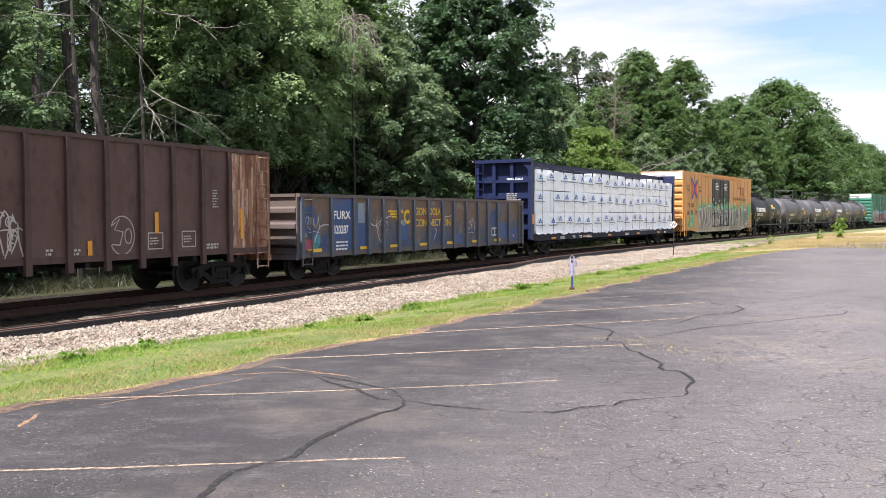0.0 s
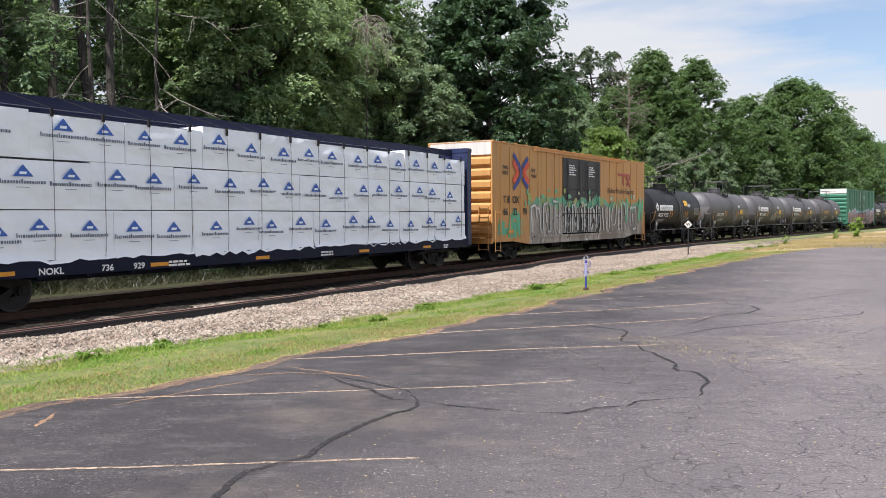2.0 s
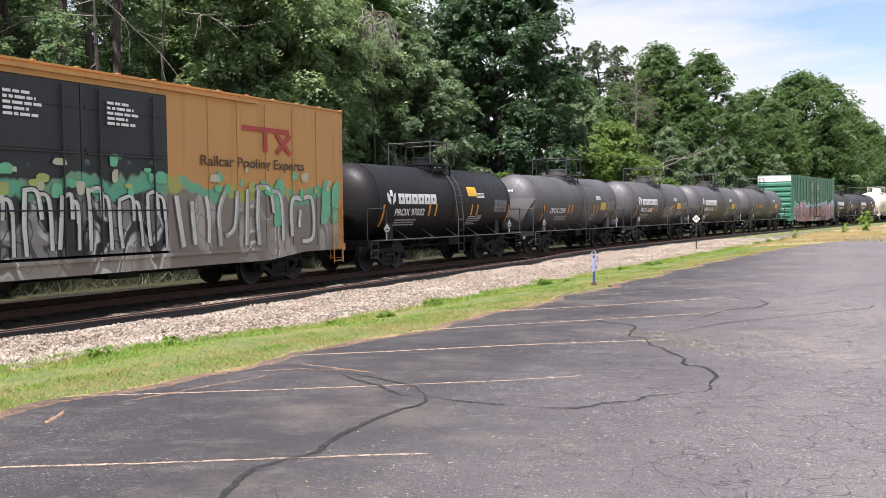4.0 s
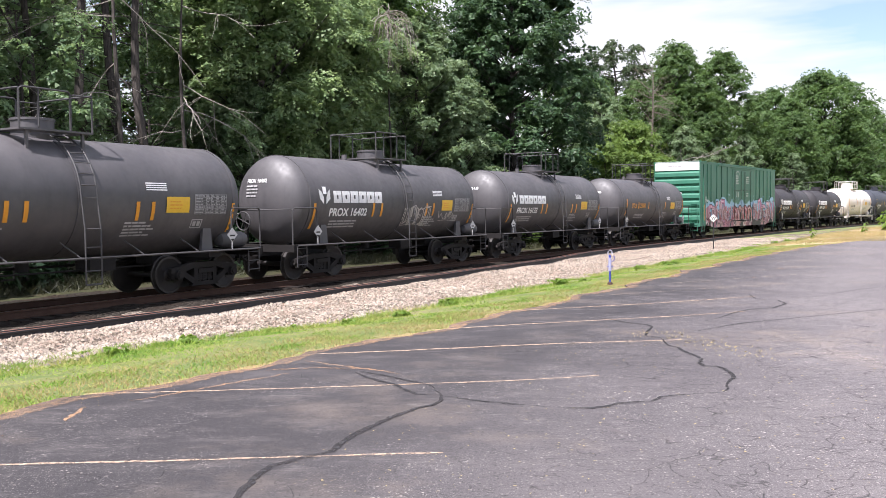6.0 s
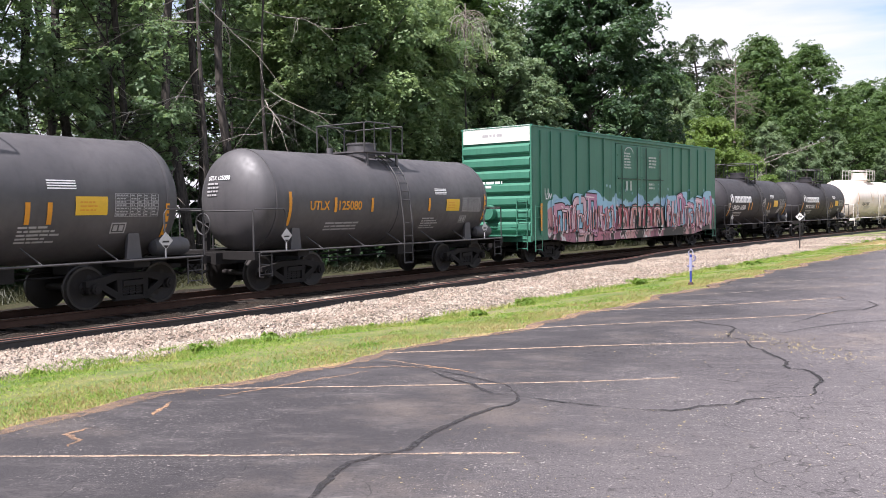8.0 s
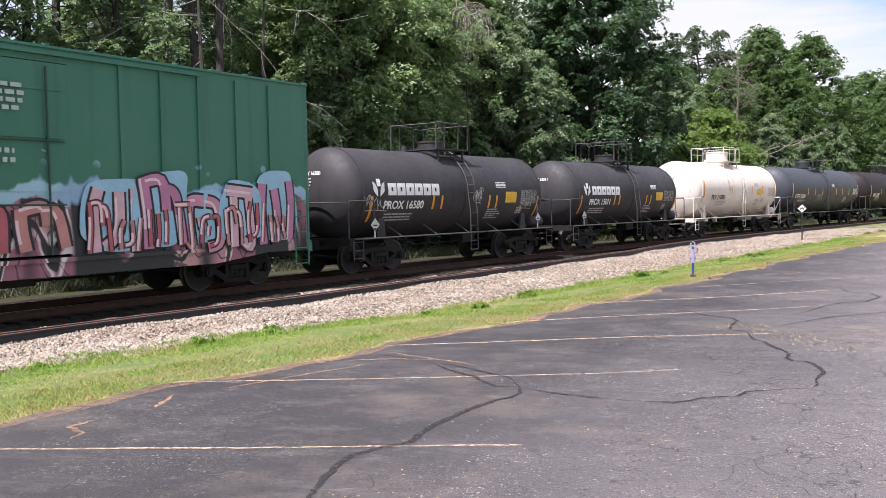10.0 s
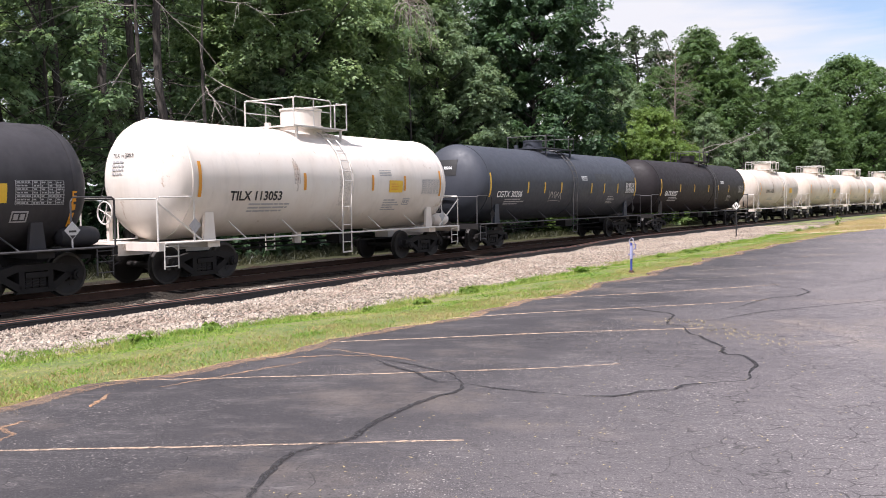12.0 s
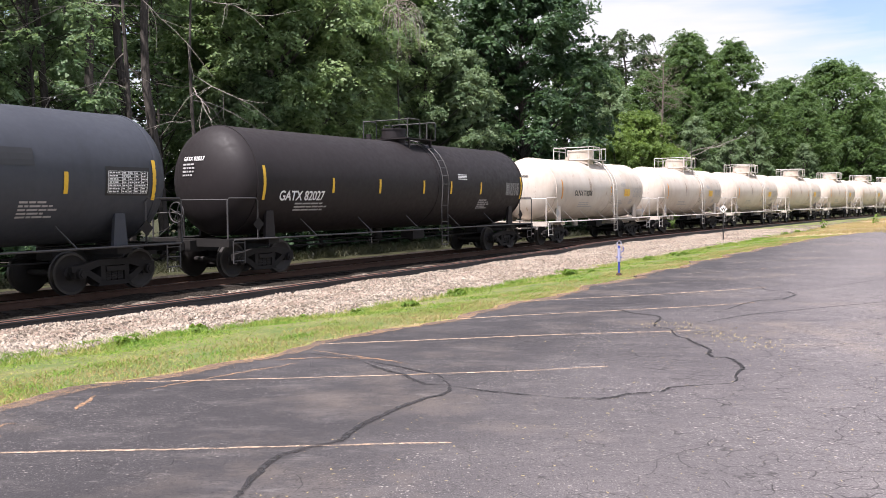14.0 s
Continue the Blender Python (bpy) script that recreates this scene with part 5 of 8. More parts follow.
    for side in (-1, 1):
        for tier in range(3):
            shift = (0.0, -0.6, 0.35)[tier]
            edges = [-10.78] + [x + shift for x in xs[1:-1]] + [10.78]
            for i, (p, q) in enumerate(zip(edges, edges[1:])):
                y0, y1 = ((-1.44, -0.30) if side < 0 else (0.30, 1.44))
                dy = rng.uniform(-0.02, 0.02)
                dz = rng.uniform(-0.12, 0.03) if tier == 2 else -abs(rng.gauss(0, 0.022))
                pack = part("lumber_pack", lumber_pack(rng.randrange(9999), p + 0.007, q - 0.007, y0 + dy, y1 + dy, 1.085 + tier * 1.04, 1.085 + tier * 1.04 + 1.034 + dz, 0.11 if tier == 0 else 0.0), WRAP, car, "lumber pack in printed white plastic wrap")
                if side < 0:
                    z = 1.085 + tier * 1.04 + 0.56
                    for xx in (p + 0.62, p + 1.85):
                        if xx < q - 0.5:
                            blue, dark, light = Geo(), Geo(), Geo()
                            logo_on(blue, dark, light, xx + rng.uniform(-0.2, 0.2), z + rng.uniform(-0.08, 0.10), y0 + dy - 0.045, rng.uniform(1.04, 1.18))
                            part("print", blue, PRINT_BLUE, pack, "blue triangle print"), part("print", dark, PRINT_GREY, pack, "grey lettering bars"), part("print", light, WRAP, pack, "pale bar on the blue triangle")
    for i in range(17):
        x = -10.2 + i * 1.28
        for q in (-1, 1):
            g = Geo().tube([(x - 0.45, q * 0.82, 4.52), (x + 0.02, q * 1.25, 4.30), (x + 0.1, q * 1.49, 4.20), (x + 0.1, q * 1.515, 3.2), (x + 0.1, q * 1.515, 1.6), (x + 0.1, q * 1.49, 1.08)], 0.006, 4)
            g.box(x + 0.07, x + 0.13, q * 1.49 - 0.02, q * 1.49 + 0.02, 4.04, 4.22)
            part("strap", g, GRIME, car, "dark tie-down cable")
    return car


# -- graffiti
def blob_points(x0, x1, z0, z1, seed, grow):
    r = random.Random(seed)
    p = [r.uniform(0, 6.283) for _ in range(4)]
    cx, cz, w, h = (x0 + x1) / 2, (z0 + z1) / 2, (x1 - x0) / 2 + grow, (z1 - z0) / 2 + grow
    out = []
    for i in range(36):
        a = i * 6.283 / 36
        c, s = math.cos(a), math.sin(a)
        k = 1 + 0.07 * math.sin(2 * a + p[0]) + 0.08 * math.sin(3 * a + p[1]) + 0.05 * math.sin(5 * a + p[2])
        out.append((cx + w * k * math.copysign(abs(c) ** 0.6, c) + 0.10 * (cz - z0) * s, cz + h * (k * 0.5 + 0.5) * math.copysign(abs(s) ** 0.6, s)))
    return out


def blob(points, y):
    n = len(points)
    cx, cz = sum(p[0] for p in points) / n, sum(p[1] for p in points) / n
    return Geo().add([(x, y, z) for x, z in points] + [(cx, y, cz)], [(i, (i + 1) % n, n) for i in range(n)])


SWEEPS = (
    (((0.10, 0.0), (0.12, 0.5), (0.10, 1.0)), ((0.10, 0.95), (0.55, 1.0), (0.62, 0.55)), ((0.92, 0.0), (0.88, 0.8), (0.62, 0.9))),
    (((0.12, 1.0), (0.10, 0.5), (0.16, 0.0)), ((0.5, 0.0), (0.52, 0.45), (0.46, 0.9)), ((0.9, 0.05), (0.88, 0.6), (0.9, 1.0))),
    (((0.10, 0.05), (0.14, 0.9), (0.5, 1.0)), ((0.5, 0.0), (0.9, 0.1), (0.88, 0.9), (0.6, 0.98)), ((0.42, 0.35), (0.46, 0.7))),
    (((0.15, 0.0), (0.10, 0.6), (0.20, 1.0)), ((0.3, 0.1), (0.6, 0.3), (0.55, 0.95)), ((0.9, 0.0), (0.92, 1.0))),
    (((0.10, 1.0), (0.85, 0.95)), ((0.3, 0.9), (0.28, 0.0)), ((0.75, 0.9), (0.8, 0.0), (0.5, 0.05))),
)


def smooth_path(pts, n=5):
    """A rounded line through points."""
    out = []
    for i in range(len(pts) - 1):
        a, b, c, d = (Vector(pts[max(0, min(len(pts) - 1, i + k))]) for k in (-1, 0, 1, 2))
        for k in range(n):
            t = k / n
            out.append(tuple(0.5 * ((2 * b) + (c - a) * t + (2 * a - 5 * b + 4 * c - d) * t * t + (3 * b - a - 3 * c + d) * t ** 3)))
    return out + [tuple(pts[-1])]


def graffiti_letter(car, seed, x0, x1, z0, z1, y, fill, outline, shine, halo, thick=0.26, rim=0.07):
    """One sprayed shape: halo, dark edge, pale outline, fill and shine strokes."""
    r = random.Random(seed)
    w, h = x1 - x0, z1 - z0
    lean = r.uniform(-0.12, 0.12)
    paths = []
    for path in SWEEPS[seed % len(SWEEPS)]:
        paths.append(smooth_path([(x0 + (u + lean * (v - 0.5) + r.uniform(-0.05, 0.05)) * w, z0 + (v + r.uniform(-0.05, 0.05)) * h) for u, v in path]))
    if halo:
        part("graffiti_halo", blob(blob_points(x0, x1, z0 + 0.15, z1 + 0.12, seed, 0.12), y), halo, car, "sprayed halo round the letters")
    layers = []
    for k, wide in enumerate((thick + 2 * rim, thick)):
        g = Geo()
        for m, path in enumerate(paths):
            stroke(g, path, wide * (1 - 0.06 * m), y - 0.002 - 0.003 * k - 0.0006 * m)
        layers.append(g)
    letter = part("graffiti_letter", layers[0], outline, car, "sprayed graffiti letter with an outline")
    part("fill", layers[1], fill, letter, "sprayed letter fill")
    for k, path in enumerate(paths):
        a = r.randrange(0, max(1, len(path) - 6))
        part("shine", stroke(Geo(), [(u - thick * 0.34, v) for u, v in path[a:a + r.randrange(4, 9)]], 0.06, y - 0.008 - 0.0006 * k), shine, letter, "pale shine stroke")
    return letter


def chalk_letters(geo, x, z, w, h, seed):
    """Hollow sprayed letter forms in thin pale outline, each leaning on the next."""
    r = random.Random(seed)
    n = 4
    for i in range(n):
        x0, wide = x + w * i / n, w / n * 1.12
        lift, tall = r.uniform(-0.05, 0.08) * h, h * r.uniform(0.8, 1.05)
        for path in SWEEPS[(seed + 2 * i) % len(SWEEPS)]:
            for q in (-1, 1):
                stroke(geo, smooth_path([(x0 + u * wide + q * 0.045, z + lift + v * tall + q * 0.02) for u, v in path], 4), 0.032, 0)
    return stroke(geo, [(x, z - 0.03), (x + 0.45 * w, z + 0.02), (x + w * 1.05, z - 0.05)], 0.022, 0)


# -- boxcars
def boxcar(name, label, paint_end, paint_tagged, paint_door, door_tagged, ribs, band, roof_mat, a=9.33, rib_deep=0.022, rod_mat=None):
    length, half, top, bottom = 20.5, 1.55, 5.0, 0.80
    car = new_car(name, label, "boxcar")
    add_running_gear(car, length, 7.05)
    for y0, y1 in ((-half, -half + 0.04), (half - 0.04, half)):
        side = Geo().slab([(-a, bottom + 0.22), (-2.42, bottom + 0.22), (-2.42, top - 0.26), (2.42, top - 0.26), (2.42, bottom + 0.22), (a, bottom + 0.22), (a, top), (-a, top)], y0, y1)
        part("side_wall", side, paint_tagged, car)
        sill = Geo().slab([(-a, bottom + 0.05), (-7.6, bottom + 0.05), (-6.0, bottom - 0.12), (6.0, bottom - 0.12), (7.6, bottom + 0.05), (a, bottom + 0.05), (a, bottom + 0.22), (-a, bottom + 0.22)], y0 - 0.012, y1 + 0.012)
        part("side_sill", sill, paint_tagged, car)
    me = {}
    for sign in (-1, 1):
        g = Geo()
        y0, y1 = sorted((sign * half, sign * (half + rib_deep)))
        g.slab([(-0.05, bottom + 0.23), (0.05, bottom + 0.23), (0.05, top - 0.12), (-0.05, top - 0.12)], y0, y1)
        me[sign] = g
    for x in ribs:
        for sign in (-1, 1):
            g = Geo()
            g.v, g.f = [(vx + x, vy, vz) for vx, vy, vz in me[sign].v], list(me[sign].f)
            part("side_post", g, paint_tagged, car)
    for sign in (-1, 1):
        for k in (0, 1):
            x0 = -2.40 + 2.41 * k
            x1 = x0 + 2.39
            y0, y1 = sorted((sign * (half - 0.02), sign * (half + 0.03)))
            d = Geo().box(x0, x1, y0, y1, bottom + 0.30, top - 0.28)
            for z in (bottom + 0.55, bottom + 1.5, bottom + 2.5, bottom + 3.4):
                yy = sorted((sign * (half + 0.03), sign * (half + 0.05)))
                d.box(x0 + 0.1, x1 - 0.1, yy[0], yy[1], z, z + 0.07)
            door = part("door", d, door_tagged, car, "plug door with locking bars")
            rods = Geo()
            yy = sign * (half + 0.08)
            for xx in (x0 + 0.45, x1 - 0.45):
                rods.tube([(xx, yy, bottom + 0.3), (xx, yy, top - 0.35)], 0.022, 6)
            for z in (bottom + 1.25, bottom + 2.45):
                rods.tube([(x0 + 0.12, yy, z), (x1 - 0.12, yy, z)], 0.02, 6)
            part("lock_rod", rods, rod_mat or paint_door, door)
    track = Geo()
    for sign in (-1, 1):
        y0, y1 = sorted((sign * (half + 0.002), sign * (half + 0.09)))
        track.box(-5.6, 5.6, y0, y1, top - 0.14, top - 0.06)
        track.box(-5.6, 5.6, y0, y1, bottom + 0.16, bottom + 0.24)
    part("door_track", track, paint_tagged, car)
    for q in (-1, 1):
        x = q * a
        outline = [(x - q * 0.04, bottom + 0.1), (x, bottom + 0.1)]
        for i in range(7):
            z = bottom + 0.35 + i * 0.475
            outline += [(x, z), (x + q * 0.09, z + 0.05), (x + q * 0.11, z + 0.09), (x + q * 0.11, z + 0.30), (x + q * 0.09, z + 0.34), (x, z + 0.40)]
        end = Geo().slab(outline + [(x, top), (x - q * 0.04, top)], -half + 0.06, half - 0.06)
        sill = Geo().box(min(x, x + q * 0.15), max(x, x + q * 0.15), -half, half, bottom, bottom + 0.22)
        part("end_sill", sill, paint_end, car)
        for y in (-half, half - 0.06):
            part("corner_post", Geo().box(min(x - q * 0.04, x + q * 0.06), max(x - q * 0.04, x + q * 0.06), y, y + 0.06, bottom + 0.22, top), paint_end, car)
        part("end_wall", end.mesh("end_wall", paint_end, False), None, car, "corrugated end wall")
        bandg = Geo().box(min(x + q * 0.001, x + q * 0.05), max(x + q * 0.001, x + q * 0.05), -half + 0.061, half - 0.061, top - 0.52, top + 0.06)
        end_band = part("end_band", bandg, band, car, "white painted band at the top of the end")
        part("stencil", bars(Geo(), 0, 0, 0, 0.9, 1, 0.10, 0.05, 2), DECAL_GREY, end_band, "", pose(x + q * 0.053, 0.6, top - 0.3, 0, 0, -90 if q < 0 else 90))
        g = ladder(Geo(), x + q * 0.17, -half + 0.36, bottom - 0.3, bottom + 1.6, 0.44, along="y")
        part("ladder", g, paint_end, car)
        g = ladder(Geo(), x - q * 0.30, -half - 0.07, bottom - 0.35, bottom + 1.35, 0.46)
        part("ladder", g, paint_end, car)
        g = Geo()
        g.box(min(x, x + q * 0.5), max(x, x + q * 0.5), -1.2, 1.2, 1.02, 1.06)
        g.tube([(x + q * 0.15, 0.2, 1.9), (x + q * 0.40, 0.2, 1.9)], 0.28, 14)
        g.tube([(x + q * 0.1, -0.9, 1.35), (x + q * 0.45, -0.9, 1.35), (x + q * 0.45, 0.9, 1.35), (x + q * 0.1, 0.9, 1.35)], 0.02, 5)
        part("brake_platform", g, paint_end, car)
    roof = Geo()
    n = 18
    roof.slab([(-a - 0.05, 0), (a + 0.05, 0), (a + 0.05, 0.05), (-a - 0.05, 0.05)], -half - 0.04, half + 0.04)
    roof.v = [(x, y, top + z + 0.10 * (1 - abs(y) / half)) for x, y, z in roof.v]
    for i in range(n + 1):
        x = -a + i * 2 * a / n
        roof.box(x - 0.04, x + 0.04, -half - 0.044, half + 0.044, top + 0.02, top + 0.075)
    part("roof", roof, roof_mat, car)
    under = Geo()
    under.box(-length / 2 + 0.5, length / 2 - 0.5, -0.25, 0.25, 0.62, 0.95)
    under.box(-a, a, -half + 0.05, half - 0.05, 0.98, 1.06)
    under.tube([(-2.5, -0.8, 0.6), (-1.3, -0.8, 0.6)], 0.22, 12), under.box(1.0, 1.9, -1.1, -0.6, 0.5, 0.9)
    under.tube([(-6, -0.5, 0.55), (6, -0.5, 0.55)], 0.025, 5)
    part("underframe", under, GRIME, car)
    return car


def orange_boxcar():
    ribs = [-8.75, -7.9, -6.9, -5.95, -5.1, -4.2, -3.3, 3.8, 4.85, 5.95, 7.1, 8.2]
    car = boxcar("boxcar", "orange boxcar with black plug doors and silver graffiti", ORANGE_CAR, ORANGE_TAGGED, BLACK_DOOR, DOOR_TAGGED, ribs, WHITE_BAND, ORANGE_CAR, 9.42)
    y = -1.580
    red, blue = Geo(), Geo()
    cx, cz = -6.9, 3.86
    stroke(blue, [(cx - 0.72, cz + 0.74), (cx - 0.20, cz + 0.28), (cx - 0.03, cz + 0.10), (cx, cz - 0.05), (cx - 0.03, cz - 0.20), (cx - 0.20, cz - 0.36), (cx - 0.72, cz - 0.76)], 0.20, y - 0.004)
    for v in (1, -1):
        stroke(blue, [(cx + 0.70, cz + v * 0.66 - 0.03), (cx + 0.13, cz + v * 0.24 - 0.03)], 0.20, y - 0.004)
    for q in (-1, 1):
        stroke(red, [(cx + q * 0.74, cz + 0.42), (cx + q * 0.40, cz + 0.12), (cx + q * 0.30, cz - 0.02), (cx + q * 0.40, cz - 0.16), (cx + q * 0.74, cz - 0.46)], 0.27, y - 0.002)
    part("emblem", red, plain("emblem_red", (0.74, 0.085, 0.035), 0.55, 0.25), car, "red wedges of the crossed emblem"), part("emblem", blue, plain("emblem_navy", (0.030, 0.055, 0.27), 0.55, 0.25), car, "blue curved strokes of the crossed emblem")
    for body, x, z in (("next", -8.6, 3.94), ("load", -8.6, 3.70), ("any", -5.85, 3.92), ("road", -5.88, 3.66)):
        lettering(car, body, x, y, z, 0.27, DECAL_BLACK, 0.010, 1.05, "black slogan lettering")
    for body, x, z in (("T B", -8.55, 2.50), ("OX", -7.72, 2.50), ("66", -8.55, 1.98), ("32", -7.68, 1.98), ("79", -6.72, 1.98)):
        lettering(car, body, x, y, z, 0.42, DECAL_BLACK, 0.012, 1.0, "black reporting mark")
    g = Geo()
    for x in (-2.0, 0.45):
        bars(g, x + 0.2, -1.64, 4.35, 0.85, 5, 0.06, 0.05, 3)
    part("stencil", g, DECAL_WHITE, car, "white instructions on the doors")
    g = Geo()
    stroke(g, [(5.0, 4.20), (6.9, 4.20)], 0.13, y), stroke(g, [(5.9, 3.60), (5.9, 4.13)], 0.16, y)
    stroke(g, [(6.35, 3.58), (6.95, 4.12)], 0.15, y), stroke(g, [(6.35, 4.12), (6.95, 3.58)], 0.15, y - 0.001)
    part("emblem", g, DECAL_RED, car, "faded red block emblem")
    lettering(car, "Railcar Pooling Experts", 3.45, y, 3.16, 0.36, plain("faded_slogan", (0.10, 0.05, 0.028), 0.6, 0.5, 3.0), 0.006, 1.22, "faded dark slogan lettering")
    r = random.Random(12)
    mint = plain("graffiti_mint", (0.13, 0.46, 0.26), 0.6, 0.3)
    blocks = []
    for i in range(10):
        x, z = -9.0 + r.random() * 2.0, 0.98 + r.random() * 0.5
        blocks.append(plate(Geo(), x, x + r.uniform(0.25, 0.6), z, z + r.uniform(0.25, 0.5), -1.553 - 0.001 * i))
    blocks += [stroke(Geo(), [(-7.9, 1.0), (-7.8, 1.9), (-7.2, 1.95), (-6.9, 1.1)], 0.42, -1.565), stroke(Geo(), [(-7.5, 1.8), (-7.5, 2.25)], 0.3, -1.567)]
    for block in blocks:
        part("graffiti", block, mint, car, "mint green block graffiti")
    part("placard", plate(Geo(), -8.2, -7.7, 1.2, 1.36, -1.63), DECAL_AMBER, car, "amber reflector plate")
    silver = [plain("graffiti_silver", c, 0.5, 0.45, 1.6) for c in ((0.60, 0.58, 0.55), (0.48, 0.46, 0.43))]
    line, shine = plain("graffiti_grey_line", (0.20, 0.185, 0.17), 0.6, 0.5, 2.0), plain("graffiti_white", (0.68, 0.68, 0.66), 0.6, 0.2)
    for i, (x0, x1) in enumerate(((-5.9, -4.9), (-4.7, -3.75), (-3.6, -2.6), (2.6, 3.8), (4.0, 5.2), (5.45, 6.6), (6.85, 8.0))):
        graffiti_letter(car, 200 + 7 * i, x0 - 0.02, x1 + 0.02, 1.18, 2.42 + 0.12 * (i % 3), -1.575 - 0.012 * (i % 2), silver[(0, 1, 1)[i % 3]], line, shine, None, 0.125, 0.035)
    dabs = [plain("graffiti_mint_spray", (0.16, 0.50, 0.28), 0.6, 0.3), plain("graffiti_cream_spray", (0.52, 0.50, 0.36), 0.6, 0.3), plain("graffiti_lime_spray", (0.40, 0.46, 0.14), 0.6, 0.3)]
    for i in range(58):
        x = r.uniform(-6.7, 9.1)
        z, w, h = 2.45 + 0.75 * r.random() ** 1.6, r.uniform(0.05, 0.17), r.uniform(0.08, 0.30)
        face = -1.607 if abs(x) < 2.6 else -1.576
        part("graffiti_dab", blob(blob_points(x - w, x + w, z - h * 0.5, z + h * 0.5, 400 + i, 0.0), face - 0.0004 * i), dabs[(0, 0, 1, 0, 2)[i % 5]], car, "dab of sprayed paint")
    for i, (x0, x1) in enumerate(((8.35, 8.75), (8.85, 9.2), (6.2, 6.6))):
        part("graffiti_dab", blob(blob_points(x0, x1, 1.6, 2.9, 470 + i, 0.0), -1.583 - 0.001 * i), dabs[0], car, "mint green spray mark")
    for i, (x0, x1) in enumerate(((-2.3, -1.6), (-1.45, -0.75), (-0.6, -0.06), (0.06, 0.75), (0.9, 1.6), (1.7, 2.3))):
        graffiti_letter(car, 230 + 5 * i, x0, x1, 1.2, 2.35 + 0.12 * (i % 2), -1.606 - 0.012 * (i % 2), silver[0], DECAL_BLACK, shine, None, 0.09, 0.03)
    return car


def green_boxcar():
    ribs = [-8.45, -7.7, -6.95, -5.75, -4.7, -3.5, 3.6, 4.6, 5.6, 6.7, 7.75]
    car = boxcar("boxcar", "green boxcar with pink and blue graffiti", GREEN_CAR, GREEN_TAGGED, GREEN_CAR, GREEN_TAGGED, ribs, WHITE_BAND, GREEN_CAR, 9.02, 0.045, GREEN_ROD)
    g = Geo()
    bars(g, -1.75, -1.64, 4.3, 0.8, 6, 0.07, 0.05, 3), bars(g, 0.7, -1.64, 4.2, 0.9, 4, 0.08, 0.06, 5)
    stroke(g, [(-1.3 + 0.4 * math.cos(a / 5), 4.35 + 0.25 * math.sin(a / 5)) for a in range(0, 16)], 0.05, -1.64)
    bars(g, 0.7, -1.64, 3.0, 0.8, 2, 0.09, 0.08, 7), bars(g, -8.3, -1.63, 2.5, 0.4, 1, 0.25, 0.1, 7)
    bars(g, -1.6, -1.64, 2.75, 1.0, 1, 0.4, 0.1, 9)
    part("stencil", g, plain("faded_stencil", (0.42, 0.50, 0.45), 0.6, 0.4), car, "faded white stencilled data")
    pinks = [plain("graffiti_pink", c, 0.55, 0.3, 2.0) for c in ((0.58, 0.27, 0.36), (0.62, 0.40, 0.45), (0.48, 0.20, 0.33))]
    reds = [plain("graffiti_red", c, 0.55, 0.35, 2.0) for c in ((0.42, 0.10, 0.12), (0.50, 0.22, 0.20))]
    line, shine, halo = plain("graffiti_black_line", (0.02, 0.015, 0.022), 0.6, 0.2), plain("graffiti_pale_pink", (0.75, 0.58, 0.62), 0.6, 0.2), plain("graffiti_sky_blue", (0.30, 0.52, 0.66), 0.6, 0.35, 1.5)
    for i, (x0, x1) in enumerate(((-7.6, -6.3), (-6.15, -5.2), (-5.05, -4.05), (-3.9, -2.75), (2.75, 3.9), (4.0, 5.0), (5.15, 6.1), (6.25, 7.2), (7.3, 8.4))):
        graffiti_letter(car, 300 + 7 * i, x0 - 0.05, x1 + 0.05, 1.10, 2.10 + 0.22 * (i % 3), -1.598 - 0.012 * (i % 2), pinks[i % 3], line, shine, halo, 0.25, 0.055)
    for i in range(16):
        x0 = (-7.7 + 0.62 * i) if i < 8 else (2.7 + 0.70 * (i - 8))
        graffiti_letter(car, 371 + 3 * i, x0, x0 + 0.55, 1.12, 1.75 + 0.16 * (i % 3), -1.618 - 0.012 * (i % 2), reds[i % 2], line, shine, None, 0.09, 0.03)
    for i, (x0, x1) in enumerate(((-2.25, -1.3), (-1.1, -0.12), (0.12, 1.1), (1.3, 2.25))):
        graffiti_letter(car, 340 + 5 * i, x0, x1, 1.2, 2.0, -1.606 - 0.012 * (i % 2), reds[i % 2], line, shine, None, 0.24, 0.06)
    for k, (z, w) in enumerate(((2.95, 1.5), (2.80, 1.2))):
        part("stencil", bars(Geo(), 0, 0, 0, w, 1, 0.09, 0.05, 30 + k), DECAL_WHITE, car, "white stencil on the end wall", pose(-9.145, 0.9, z, 0, 0, -90))
    lettering(car, "LW", -8.25, -1.63, 2.36, 0.3, DECAL_WHITE, 0.01, 1.0, "white lettering")
    part("reflector", plate(Geo(), -8.6, -8.45, 1.2, 2.2, -1.63), DECAL_AMBER, car, "amber reflector strip")
    return car


# -- tank cars
def curved(me_or_geo, radius, zc):
    """Lays a flat decal (y = 0, z up from the tank's middle) on the near flank of the tank."""
    def bend(p):
        a = (p[2] - zc) / radius
        return (p[0], -radius * math.cos(a), zc + radius * math.sin(a))
    if isinstance(me_or_geo, Geo):
        me_or_geo.v = [bend(p) for p in me_or_geo.v]
    else:
        for q in me_or_geo.vertices:
            q.co = bend(q.co)
    return me_or_geo


def on_head(y, z, radius, tank_half, head, zc):
    """A point on the leading end of the tank."""
    r = min(0.98, math.hypot(y, z - zc) / radius)
    return Vector((-tank_half - head * math.sqrt(1 - r * r) - 0.02, y, z))


